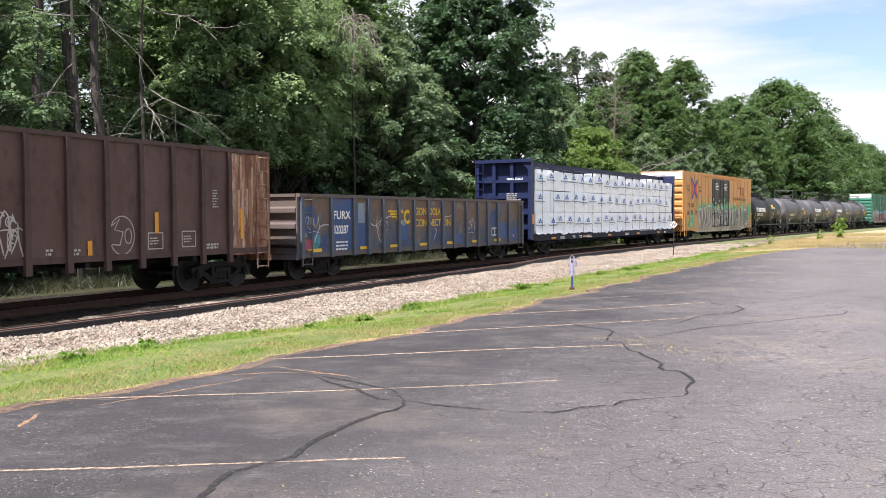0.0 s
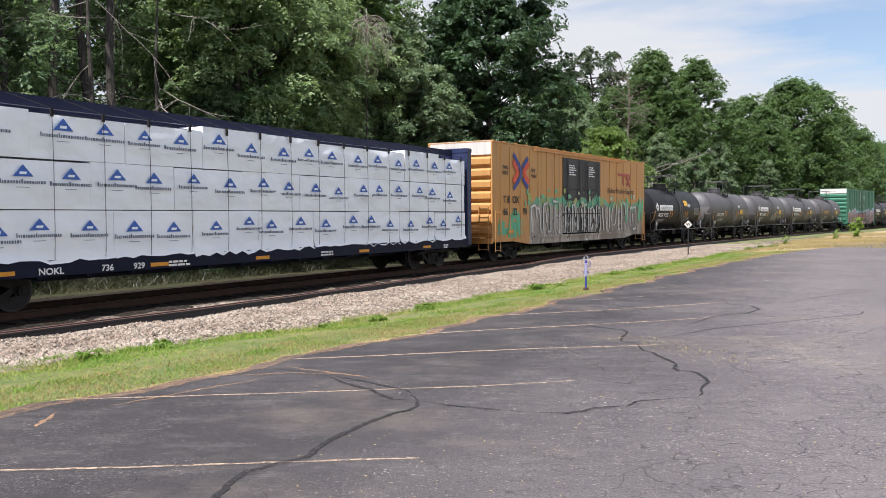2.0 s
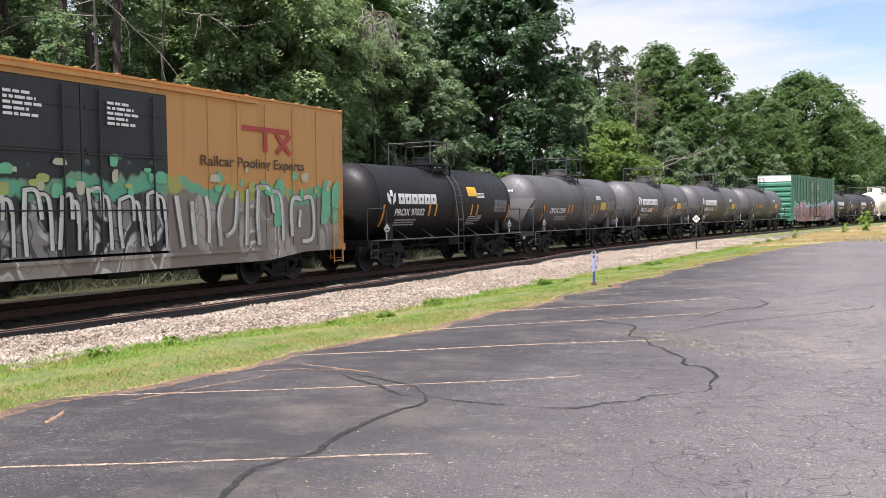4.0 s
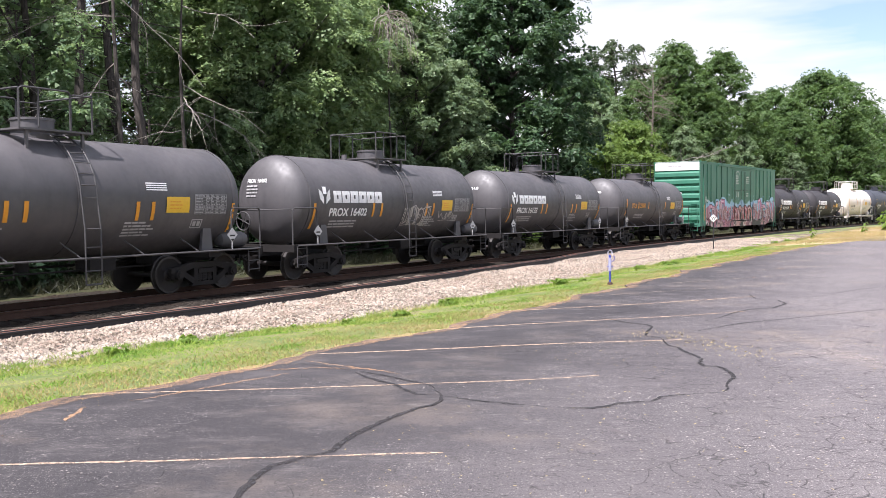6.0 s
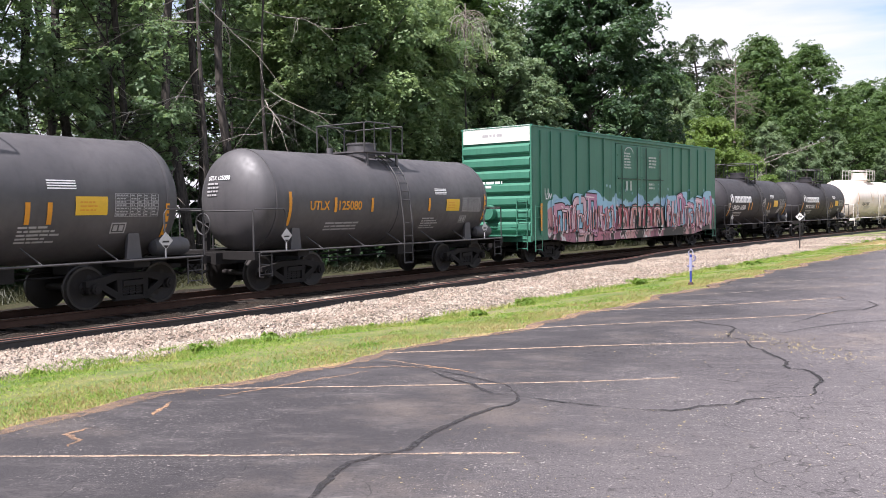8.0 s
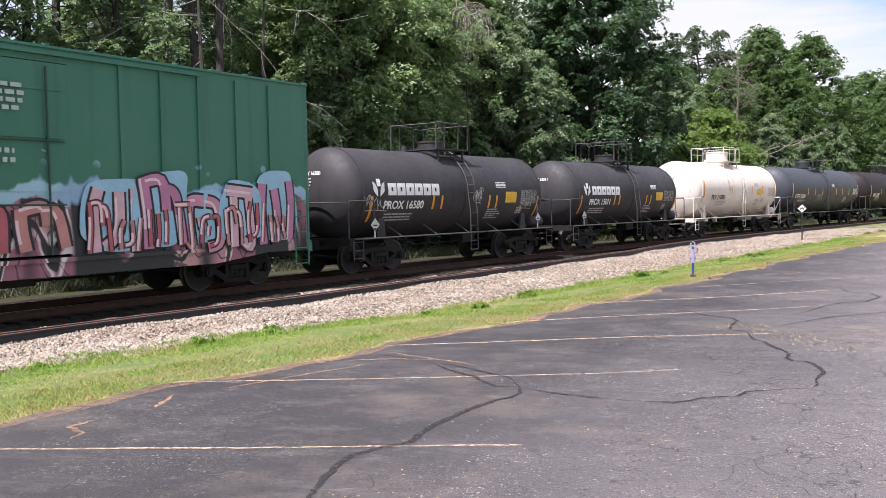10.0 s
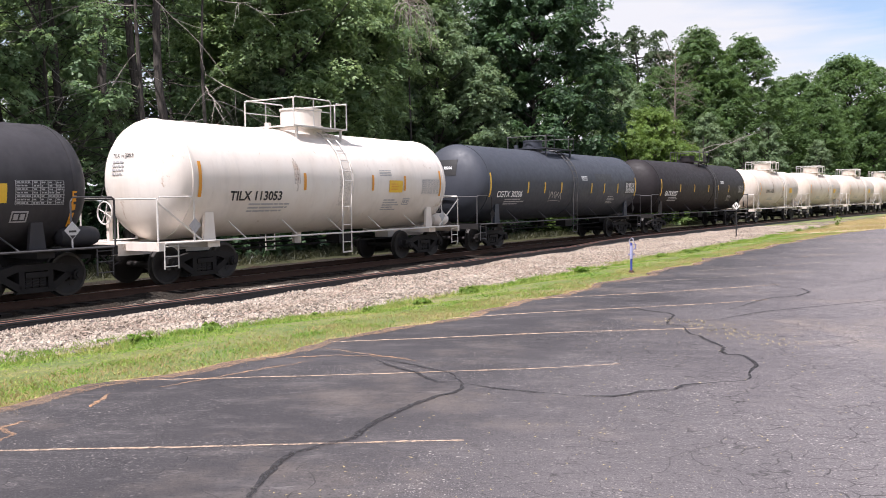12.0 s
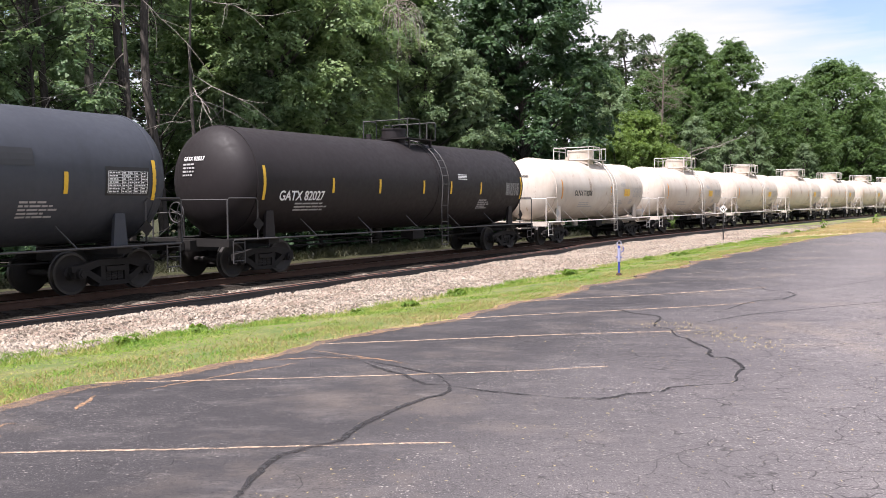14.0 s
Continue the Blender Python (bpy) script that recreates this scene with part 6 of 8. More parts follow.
def fine_plate(geo, x0, x1, z0, z1, slant=0.0):
    n = max(2, int((z1 - z0) / 0.09))
    for i in range(n):
        a, b = i / n, (i + 1) / n
        geo.add([(x0 + slant * a, 0, z0 + (z1 - z0) * a), (x1 + slant * a, 0, z0 + (z1 - z0) * a), (x1 + slant * b, 0, z0 + (z1 - z0) * b), (x0 + slant * b, 0, z0 + (z1 - z0) * b)], [(0, 1, 2, 3)])
    return geo


def tank_car(label, length, radius, tank_half, paint_mat, rail_mat, mark="", mark_x=-3.6, brand=False, stripes=(), yellow=None, data=True, hatch=0.3, platform=True, ladder_x=0.9, truck_at=None, amber_mark=False, white=False, sill=1.02, stripe_mat=None, tags=(), mark_size=None, mark_wide=0.90, mark_drop=0.48, stripe_in=(-0.52, -0.08), stripe_out=(-0.90, -0.10), sign_z=-0.34, shield=False, panel=False, bare=False, base=1.08, rail_high=0.90, drum=0.42, drum_high=0.40, deck=(0.78, 0.95), seam=0.62):
    car = new_car("tank_car", label, "tank car")
    truck_at = truck_at or length / 2 - 2.35
    add_running_gear(car, length, truck_at)
    zc = base + radius
    head = radius * 0.52
    prof = [(-tank_half - head * math.sin(t), radius * math.cos(t)) for t in (1.53, 1.4, 1.2, 1.0, 0.8, 0.6, 0.4, 0.2)]
    body = [(-tank_half, radius), (-tank_half + 0.03, radius + 0.006), (-tank_half * 0.33, radius + 0.006), (tank_half * 0.33, radius + 0.006), (tank_half - 0.03, radius + 0.006), (tank_half, radius)]
    prof = prof + body + [(-x, r) for x, r in reversed(prof)]
    part("tank", Geo().lathe(prof, 64, (0, zc)), paint_mat, car)
    for x in (hatch + seam, -tank_half + 0.02, tank_half - 0.02):
        bands = Geo().lathe([(x - 0.04, radius + 0.008), (x - 0.04, radius + 0.02), (x + 0.04, radius + 0.02), (x + 0.04, radius + 0.008)], 48, (0, zc))
        part("band", bands, paint_mat, car)
    gear = paint_mat if white else GRIME
    for q in (-1, 1):
        x = q * truck_at
        ends = sorted((q * (truck_at - 1.0), q * (length / 2 - 0.45)))
        part("stub_sill", Geo().box(*ends, -0.28, 0.28, 0.72, 1.0), gear, car)
        for y0, y1 in ((-radius * 0.86, -radius * 0.80), (radius * 0.80, radius * 0.86)):
            part("saddle", Geo().slab([(x - 0.20, 0.95), (x + 0.20, 0.95), (x + 0.13, zc - 0.55 * radius), (x - 0.13, zc - 0.55 * radius)], y0, y1), paint_mat, car)
        part("body_bolster", Geo().box(x - 0.2, x + 0.2, -1.40, 1.40, 0.86, 1.0), gear, car)
        xe = q * (length / 2 - 0.75)
        part("end_sill", Geo().box(xe - 0.09, xe + 0.09, -1.45, 1.45, 0.84, 1.04), gear, car)
        walk_x = sorted((xe - q * 0.1, q * (truck_at - 0.2)))
        for y0, y1 in ((-1.47, -1.06), (1.06, 1.47)):
            part("end_platform", Geo().box(*walk_x, y0, y1, 0.995, 1.035), gear, car)
    if not bare:
        part("air_reservoir", Geo().lathe([(truck_at + 0.55, 0.06), (truck_at + 0.60, 0.17), (truck_at + 0.70, 0.21), (truck_at + 1.40, 0.21), (truck_at + 1.50, 0.17), (truck_at + 1.55, 0.06)], 18, (-0.95, 1.26)), paint_mat, car, "cylindrical brake air reservoir")
    part("bottom_outlet", Geo().tube([(-0.35, 0, 1.15), (-0.35, 0, 0.72)], 0.14, 12), gear, car)
    part("brake_valve", Geo().box(0.9, 1.6, -0.6, -0.1, 0.66, 0.98), GRIME, car)
    part("brake_rod", Geo().tube([(-truck_at, -0.35, 0.70), (truck_at, -0.35, 0.70)], 0.022, 5), GRIME, car)
    part("air_line", Geo().tube([(-truck_at, 0.35, 0.78), (truck_at, 0.35, 0.78)], 0.03, 5), GRIME, car)
    rails = Geo()
    for y in (-1.5, 1.5):
        rails.tube([(-length / 2 + 0.8, y, sill), (length / 2 - 0.8, y, sill)], 0.026, 6)
        for k in range(5):
            x = -tank_half * 0.7 + k * tank_half * 1.4 / 4
            rails.tube([(x, y, sill), (x - 0.2, y * 0.72, zc - radius * 0.72)], 0.016, 5)
    part("side_rail", rails, rail_mat, car, "long tubular side rail")
    for q in (-1, 1):
        xe = q * (length / 2 - 0.68)
        xi = q * (length / 2 - 1.75)
        g = Geo()
        for y in (-1.40, 1.40):
            g.tube([(xe, y, 1.0), (xe, y, 2.02), (xe - q * 0.06, y, 2.08), (xi + q * 0.06, y, 2.08), (xi, y, 2.0), (xi, y, 1.03)], 0.021, 6)
        g.tube([(xe, -1.40, 2.04), (xe, 1.40, 2.04)], 0.021, 6)
        part("end_handrail", g, rail_mat, car)
        if white:
            part("brace", Geo().tube([(xe, -1.41, 1.95), (xi - q * 0.2, -1.41, 1.05)], 0.022, 6), rail_mat, car, "slanting brace of the end railing")
        if q < 0:
            wheel_x = xe + 0.12
            stand = part("brake_stand", Geo().box(wheel_x - 0.05, wheel_x + 0.05, 0.42, 0.52, 1.03, 1.75), gear, car, "hand brake stand")
            ring = Geo().tube([(wheel_x - 0.12, 0.47 + 0.27 * math.cos(a * 0.349), 1.72 + 0.27 * math.sin(a * 0.349)) for a in range(19)], 0.018, 6)
            for a in range(4):
                ring.tube([(wheel_x - 0.10, 0.47, 1.72), (wheel_x - 0.12, 0.47 + 0.27 * math.cos(a * 1.571 + 0.4), 1.72 + 0.27 * math.sin(a * 1.571 + 0.4))], 0.012, 5)
            ring.tube([(wheel_x - 0.13, 0.47, 1.72), (wheel_x - 0.04, 0.47, 1.72)], 0.03, 8)
            part("brake_wheel", ring, rail_mat, stand, "spoked hand brake wheel")
        g = ladder(Geo(), q * (length / 2 - 1.0), -1.46, 0.42, 1.0, 0.40, 2)
        part("step", g, rail_mat, car)
        g = Geo()
        px = q * (length / 2 - 1.75)
        g.add([(px - 0.19, -1.43, 1.40), (px, -1.43, 1.21), (px + 0.19, -1.43, 1.40), (px, -1.43, 1.59)], [(0, 1, 2, 3)])
        g.box(px - 0.015, px + 0.015, -1.425, -1.40, 1.0, 1.5)
        placard = part("placard", g, GRIME if bare else DECAL_GREY if white else PLACARD, car, "dark empty placard holder" if bare else "white diamond hazard placard")
        if not bare and not white:
            part("mark", Geo().add([(px - 0.075, -1.434, 1.30), (px, -1.434, 1.225), (px + 0.075, -1.434, 1.30)], [(0, 1, 2)]), DECAL_BLACK, placard, "black lower corner")
            part("mark", plate(Geo(), px - 0.09, px + 0.09, 1.36, 1.40, -1.434), DECAL_BLACK, placard, "black bar")
    top = zc + radius
    fit_g = Geo()
    fit_g.lathe([(top - 0.14, drum * 1.02), (top + 0.12, drum * 1.02), (top + 0.12, drum * 1.1), (top + 0.17, drum * 1.1), (top + 0.17, drum), (top + drum_high, drum), (top + drum_high, drum * 1.05), (top + drum_high + 0.05, drum * 1.05), (top + drum_high + 0.06, drum * 0.9)], 24, (hatch, 0), "z")
    part("safety_valve", Geo().tube([(hatch - 1.3, 0.1, top - 0.05), (hatch - 1.3, 0.1, top + 0.20)], 0.09, 10), paint_mat, car)
    part("hatch", fit_g, paint_mat, car, "domed fittings housing")
    if platform:
        g = Geo()
        x0, x1 = hatch - deck[0], hatch + deck[1]
        for y0, y1 in ((-0.95, -0.55), (0.55, 0.95)):
            g.box(x0, x1, y0, y1, top + 0.06, top + 0.10)
        for x in (x0, x1 - 0.3):
            g.box(x, x + 0.3, -0.55, 0.55, top + 0.06, top + 0.10)
        for x in (x0 + 0.2, x1 - 0.2):
            for y in (-0.85, 0.85):
                g.box(x - 0.03, x + 0.03, y - 0.03, y + 0.03, top - 0.32, top + 0.06)
        plat = part("platform", g, paint_mat if not white else rail_mat, car, "walkway round the hatch")
        g, far_g = Geo(), Geo()
        z0, z1 = top + 0.08, top + 0.08 + rail_high
        for y in (-0.93, 0.93):
            g.tube([(x0, y, z0), (x0, y, z1 - 0.06), (x0 + 0.06, y, z1), (hatch + 0.2, y, z1), (hatch + 0.26, y, z1 - 0.06), (hatch + 0.26, y, z0)], 0.022, 6)
            far_g.tube([(x1 - 0.55, y, z0), (x1 - 0.55, y, z1 - 0.12), (x1 - 0.48, y, z1 - 0.06), (x1, y, z1 - 0.06), (x1, y, z0)], 0.022, 6)
            g.tube([(hatch - 0.5, y, z0), (hatch - 0.5, y, z1)], 0.02, 5)
            g.tube([(x0, y, z0 + 0.45), (hatch + 0.26, y, z0 + 0.45)], 0.016, 5) if white else None
        g.tube([(x0, -0.93, z1 - 0.03), (x0, 0.93, z1 - 0.03)], 0.022, 6)
        far_g.tube([(x1, -0.93, z1 - 0.03), (x1, 0.93, z1 - 0.03)], 0.022, 6)
        part("platform_rail", far_g, rail_mat, plat)
        part("platform_rail", g, rail_mat, plat)
        for y in (-1, 1):
            lad = Geo()
            pts = [[], []]
            for i in range(9):
                a = radians(84 - i * 84 / 8)
                rr = radius + 0.10
                for k, dx in enumerate((-0.2, 0.2)):
                    pts[k].append((hatch + ladder_x + dx, y * rr * math.cos(a), zc + rr * math.sin(a)))
            for k, dx in enumerate((-0.2, 0.2)):
                pts[k] += [(hatch + ladder_x + dx, y * 1.52, zc - 0.5 * radius), (hatch + ladder_x + dx, y * 1.52, 0.45)]
                lad.tube(pts[k], 0.018, 5)
            for i in range(1, 11):
                lad.tube([pts[0][i], pts[1][i]], 0.014, 5)
            for z in (0.47, 0.75, 1.25):
                lad.tube([(hatch + ladder_x - 0.2, y * 1.52, z), (hatch + ladder_x + 0.2, y * 1.52, z)], 0.014, 5)
            part("ladder", lad, rail_mat, car, "curved side ladder")
    ink = DECAL_BLACK if white else DECAL_WHITE
    rr = radius + 0.019
    if brand:
        g = Geo()
        z = zc - 0.08
        for i in range(6):
            x, g = mark_x + 0.75 + i * 0.42, Geo()
            fine_plate(g, x, x + 0.15, z, z + 0.36), fine_plate(g, x + 0.23, x + 0.38, z, z + 0.36)
            fine_plate(g, x + 0.15, x + 0.23, z + 0.24, z + 0.36), fine_plate(g, x + 0.15, x + 0.23, z, z + 0.12)
            part("emblem", curved(g, rr, zc), DECAL_WHITE, car, "bold white block shape")
        g = Geo()
        for s in (-1, 1):
            g.add([(mark_x + 0.35 + s * 0.05, 0, z - 0.04), (mark_x + 0.35 + s * 0.24, 0, z + 0.12), (mark_x + 0.35 + s * 0.26, 0, z + 0.40), (mark_x + 0.35 + s * 0.15, 0, z + 0.34), (mark_x + 0.35 + s * 0.06, 0, z + 0.16)], [(0, 1, 2, 3, 4) if s > 0 else (4, 3, 2, 1, 0)])
        fine_plate(g, mark_x + 0.27, mark_x + 0.43, z + 0.26, z + 0.48)
        part("emblem", curved(g, rr, zc), DECAL_WHITE, car, "bold white block emblem")
    if mark:
        words = ((mark.split()[0], 0.0, 0.86), (mark.split()[1], 1.06, 0.96)) if amber_mark else ((mark, 0.58 if brand else 0.0, mark_wide * (1.14 if brand else 1)),)
        for body, dx, wide in words:
            me = text_mesh(body, mark_size or 0.34, DECAL_AMBER if amber_mark else ink, bold=0.010, wide=wide)
            me.transform(Matrix.Translation((mark_x + dx, 0, zc - mark_drop)))
            part("lettering", curved(me, rr, zc), None, car, "large reporting mark")
        me = text_mesh(mark, 0.15, ink, bold=0.002)
        for q in me.vertices:
            q.co = on_head(0.55 - q.co.x, zc + 0.52 + q.co.z, radius, tank_half, head, zc)
        part("lettering", me, None, car, "reporting mark on the tank end")
        g = bars(Geo(), 0, 0, zc + 0.40, 0.55, 4, 0.045, 0.05, 5)
        g.v = [on_head(0.55 - p[0], p[2], radius, tank_half, head, zc) for p in g.v]
        part("stencil", g, DECAL_GREY, car, "small stencilled data on the tank end")
    g = Geo()
    if data:
        part("stencil", curved(bars(Geo(), mark_x + 0.7, 0, zc - 0.68, 1.6, 3, 0.05, 0.05, int(length * 10)), rr, zc), DECAL_GREY, car, "stencilled data lines")
        bars(g, tank_half - 3.4, 0, zc - 0.60, 0.9, 5, 0.045, 0.04, 3)
        part("stencil", curved(g, rr, zc), DECAL_GREY if not white else DECAL_GREY, car, "stencilled data lines")
        part("stencil", curved(bars(Geo(), hatch + 1.9, 0, zc + 0.34, 0.62, 4, 0.026, 0.026, 5, False), rr, zc), DECAL_WHITE if not white else DECAL_GREY, car, "small white stencil block")
        g = Geo()
        for i in range(8):
            fine_plate(g, tank_half - 1.36, tank_half - 0.29, zc - 0.38 + i * 0.0686, zc - 0.372 + i * 0.0686)
        for i, x in enumerate((0.0, 0.36, 0.53, 0.70, 0.88, 1.055)):
            fine_plate(g, tank_half - 1.365 + x, tank_half - 1.35 + x, zc - 0.38, zc + 0.105)
            bars(g, tank_half - 1.335 + x, 0, zc + 0.055, (0.30, 0.13, 0.13, 0.14, 0.14, 0)[i], 7, 0.030, 0.0386, i) if x < 1 else None
        if panel:
            part("table_panel", curved(fine_plate(Geo(), tank_half - 1.42, tank_half - 0.24, zc - 0.43, zc + 0.20), radius + 0.014, zc), DECAL_BLACK, car, "black panel behind the data table")
        part("data_table", curved(g, rr + 0.002, zc), DECAL_WHITE if panel else DECAL_GREY, car, "table of stencilled test data")
    for x in stripes:
        lo, hi = stripe_out if abs(x) > tank_half - 1.2 else stripe_in
        part("stripe", curved(fine_plate(Geo(), x - 0.05, x + 0.05, zc + lo, zc + hi), rr, zc), stripe_mat or DECAL_AMBER, car, "amber reflective stripe")
    if yellow is not None:
        g = Geo()
        for x0, x1, z0, z1 in ((0.0, 0.36, 0.0, 0.03), (0.0, 0.36, 0.22, 0.25), (0.0, 0.03, 0.03, 0.22), (0.33, 0.36, 0.03, 0.22), (0.06, 0.16, 0.06, 0.19), (0.2, 0.3, 0.06, 0.19)):
            fine_plate(g, yellow + 0.5 + x0, yellow + 0.5 + x1, zc - 0.76 + z0, zc - 0.76 + z1)
        part("stencil", curved(g, rr, zc), DECAL_GREY, car, "small boxed stencil")
        part("sign", curved(fine_plate(Geo(), yellow - 0.36, yellow + 0.36, zc + sign_z, zc + sign_z + 0.38), rr + 0.004, zc), DECAL_YELLOW, car, "yellow notice plate")
        part("stencil", curved(bars(Geo(), yellow - 0.26, 0, zc + sign_z + 0.25, 0.5, 3, 0.03, 0.05, 4), rr + 0.007, zc), DECAL_AMBER, car, "faint notice lines")
    if shield:
        g = Geo()
        rows, cols = 12, 12
        for j in range(rows + 1):
            t = j / rows
            half_w = radius * (0.34 + 0.60 * t)
            for i in range(cols + 1):
                p = on_head(half_w * (2 * i / cols - 1), zc - 0.90 * radius + t * 1.06 * radius, radius, tank_half, head, zc)
                g.v.append((p.x - 0.025, p.y, p.z))
        g.f += [(j * 13 + i, (j + 1) * 13 + i, (j + 1) * 13 + i + 1, j * 13 + i + 1) for j in range(rows) for i in range(cols)]
        part("head_shield", g, SPILL, car, "dusty grey half-height head shield")
    if panel:
        g = Geo()
        for j in range(7):
            for i in range(9):
                p = on_head(0.62 - i * 0.135, zc + 0.28 + j * 0.10, radius, tank_half, head, zc)
                g.v.append((p.x + 0.008, p.y, p.z))
        g.f += [(j * 9 + i, j * 9 + i + 1, (j + 1) * 9 + i + 1, (j + 1) * 9 + i) for j in range(6) for i in range(8)]
        part("end_panel", g, DECAL_BLACK, car, "black painted panel behind the end lettering")
        part("patch", curved(fine_plate(Geo(), 2.3, 4.2, zc + 0.16, zc + 0.52), radius + 0.02, zc), BLACK_DOOR, car, "dark repainted patch")
    if white:
        run = Geo()
        for k in range(5):
            fine_plate(run, hatch - 1.98 + 0.05 * k, hatch - 1.94 + 0.05 * k + 0.02 * (k == 2), zc - 0.10 - 0.2 * (k == 2), zc + 0.62 - 0.09 * abs(k - 1), 0.0)
        part("rust_run", curved(run, radius + 0.012, zc), TANK_RUST, car, "orange rust run down the flank")
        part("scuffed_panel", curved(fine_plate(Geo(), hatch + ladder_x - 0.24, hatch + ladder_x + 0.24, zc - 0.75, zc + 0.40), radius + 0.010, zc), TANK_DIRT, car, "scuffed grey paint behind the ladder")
    for x, z, w, h, seed in tags:
        g = chalk_letters(Geo(), x, zc + z, w, h, seed) if w > 1.4 else squiggle(Geo(), x, zc + z, w, h, seed, 0.024, 0, 4)
        part("chalk_tag", curved(g, rr, zc), CHALK if not white else DECAL_GREY, car, "scrawled chalk tag")
    return car


PLACARD = plain("placard_white", (0.55, 0.54, 0.53), 0.5, 0.35, 30)


def dark_tank(mark, brand=True, mat=None, label="charcoal tank car with a white block emblem and amber stripes", tags=(), **more):
    kw = dict(mark_x=-4.45, brand=brand, stripes=(-4.55, -1.65, -1.2, 1.5, 1.95, 4.7), yellow=2.85, tags=tags, hatch=0.0, ladder_x=0.28, seam=0.12, base=0.98, deck=(0.95, 0.80), drum=0.44, rail_high=0.85, drum_high=0.34)
    kw.update(more)
    half = kw.pop("half", 4.75)
    return tank_car(label, 12.6, 1.33, half, mat or TANK_GREY, DARK_RAIL, mark, **kw)


CONSIST = []          # (thing, coupler before it, length, truck distance)


def couple(car, start, length, truck_at):
    CONSIST.append((car, start + length / 2, truck_at))


couple(brown_gondola(), 8.65, 17.2, 6.35)
couple(blue_gondola(), 25.85, 17.3, 6.3)
couple(lumber_car(), 42.9, 23.9, 8.95)
couple(orange_boxcar(), 67.05, 20.5, 7.05)
couple(dark_tank("PROX 97032", mat=TANK_BLACK, yellow=1.55, sign_z=0.24, label="black tank car with a white block emblem and yellow notice"), 87.6, 12.6, 3.95)
couple(dark_tank("OFOX 23595", False, mark_x=-3.6, shield=True, stripes=(-4.3, -1.55, -1.12, 1.66, 2.1, 4.7), label="charcoal tank car with a large white car number and stained end"), 100.2, 12.6, 3.95)
couple(dark_tank("PROX 16402", tags=((0.12, -0.86, 1.65, 0.70, 3), (2.35, -0.70, 1.15, 0.36, 8))), 112.8, 12.6, 3.95)
couple(dark_tank("PROX 16133", mark_x=-4.56), 125.27, 12.6, 3.95)
couple(dark_tank("UTLX 125080", False, mark_x=-3.6, mark_wide=0.98, mark_drop=0.27, amber_mark=True, stripes=(-4.3, -2.62, -1.1, 1.6, 4.7), stripe_in=(-0.34, 0.06), stripe_out=(-0.7, 0.2), label="charcoal tank car with amber lettering"), 138.05, 12.6, 3.95)
couple(green_boxcar(), 150.7, 20.5, 7.05)
couple(dark_tank("PROX 16580", mat=TANK_DARK, label="near-black tank car with a white block emblem and chalk tags", tags=((-4.9, -0.5, 1.1, 0.4, 5), (0.6, -0.3, 0.4, 0.45, 11), (3.5, -0.55, 0.8, 0.25, 12)), half=4.88, mark_x=-4.60), 171.08, 12.55, 3.95)
couple(dark_tank("PROX 15011", mat=TANK_DARK, label="near-black tank car with a white block emblem"), 183.8, 12.55, 3.95)
couple(tank_car("white tank car with rust streaks and a top walkway", 14.5, 1.475, 5.55, TANK_WHITE, WHITE_RAIL, "TILX 113053", rail_high=0.80, drum=0.60, drum_high=0.62, deck=(1.35, 1.0), mark_x=-4.35, mark_wide=1.04, stripes=(-5.35, -1.6, 1.5, 3.2, 5.3), yellow=2.7, white=True, hatch=-0.05, ladder_x=0.2, mark_drop=0.54, stripe_in=(-0.27, 0.20), stripe_out=(-0.45, 0.42), sign_z=-0.33, base=1.04), 196.22, 14.5, 4.85)
couple(tank_car("slate grey tank car with short amber stripes", 17.5, 1.48, 7.3, TANK_SLATE, DARK_RAIL, "CGTX 30206", rail_high=0.55, deck=(0.6, 2.2), seam=1.15, mark_x=-6.67, mark_wide=1.06, stripes=(-7.2, -4.25, -2.8, -1.25, 1.85, 3.3, 4.9, 7.2), platform=True, hatch=-1.1, ladder_x=1.1, stripe_mat=DECAL_YELLOW, stripe_in=(-0.40, 0.06), stripe_out=(-0.54, 0.38), mark_drop=0.55, mark_size=0.34, panel=True, bare=True, tags=((-2.4, -0.72, 1.3, 0.45, 6),)), 210.75, 17.5, 6.3)
couple(tank_car("brown-black tank car with short amber stripes", 18.6, 1.48, 7.58, TANK_BROWN, DARK_RAIL, "GATX 82027", rail_high=0.66, deck=(0.5, 1.25), bare=True, mark_x=-6.75, mark_size=0.38, stripes=(-7.35, -4.5, -2.2, 0.3, 2.06, 4.2, 7.5), hatch=0.65, stripe_mat=DECAL_YELLOW, stripe_in=(-0.34, 0.10), stripe_out=(-0.54, 0.38), mark_drop=0.55), 228.45, 18.6, 6.95)
def dusty_tank(mark=""):
    return tank_car("dusty white tank car with a top walkway", 13.8, 1.40, 5.2, TANK_DUSTY, WHITE_RAIL, mark, rail_high=0.62, drum=0.62, drum_high=0.5, deck=(1.1, 1.0), mark_x=-3.3, mark_wide=0.95, mark_drop=0.30, stripes=(-4.6, 0.9), yellow=3.0, white=True, stripe_in=(-0.27, 0.20), stripe_out=(-0.45, 0.42), sign_z=-0.33)


couple(dusty_tank("DLNX 718206"), 247.1, 13.8, 4.5)
white = dusty_tank()
couple(white, 260.9, 13.8, 4.5)
for i in range(2, 9):
    couple(copy_thing(white, Matrix()), 247.1 + 13.8 * i, 13.8, 4.5)
for ob in scene.objects:
    if ob.name.startswith("wheelset") and ob not in LEADING and ob not in TRAILING:
        (LEADING if ob.matrix_basis.translation.x < 0 else TRAILING).append(ob)


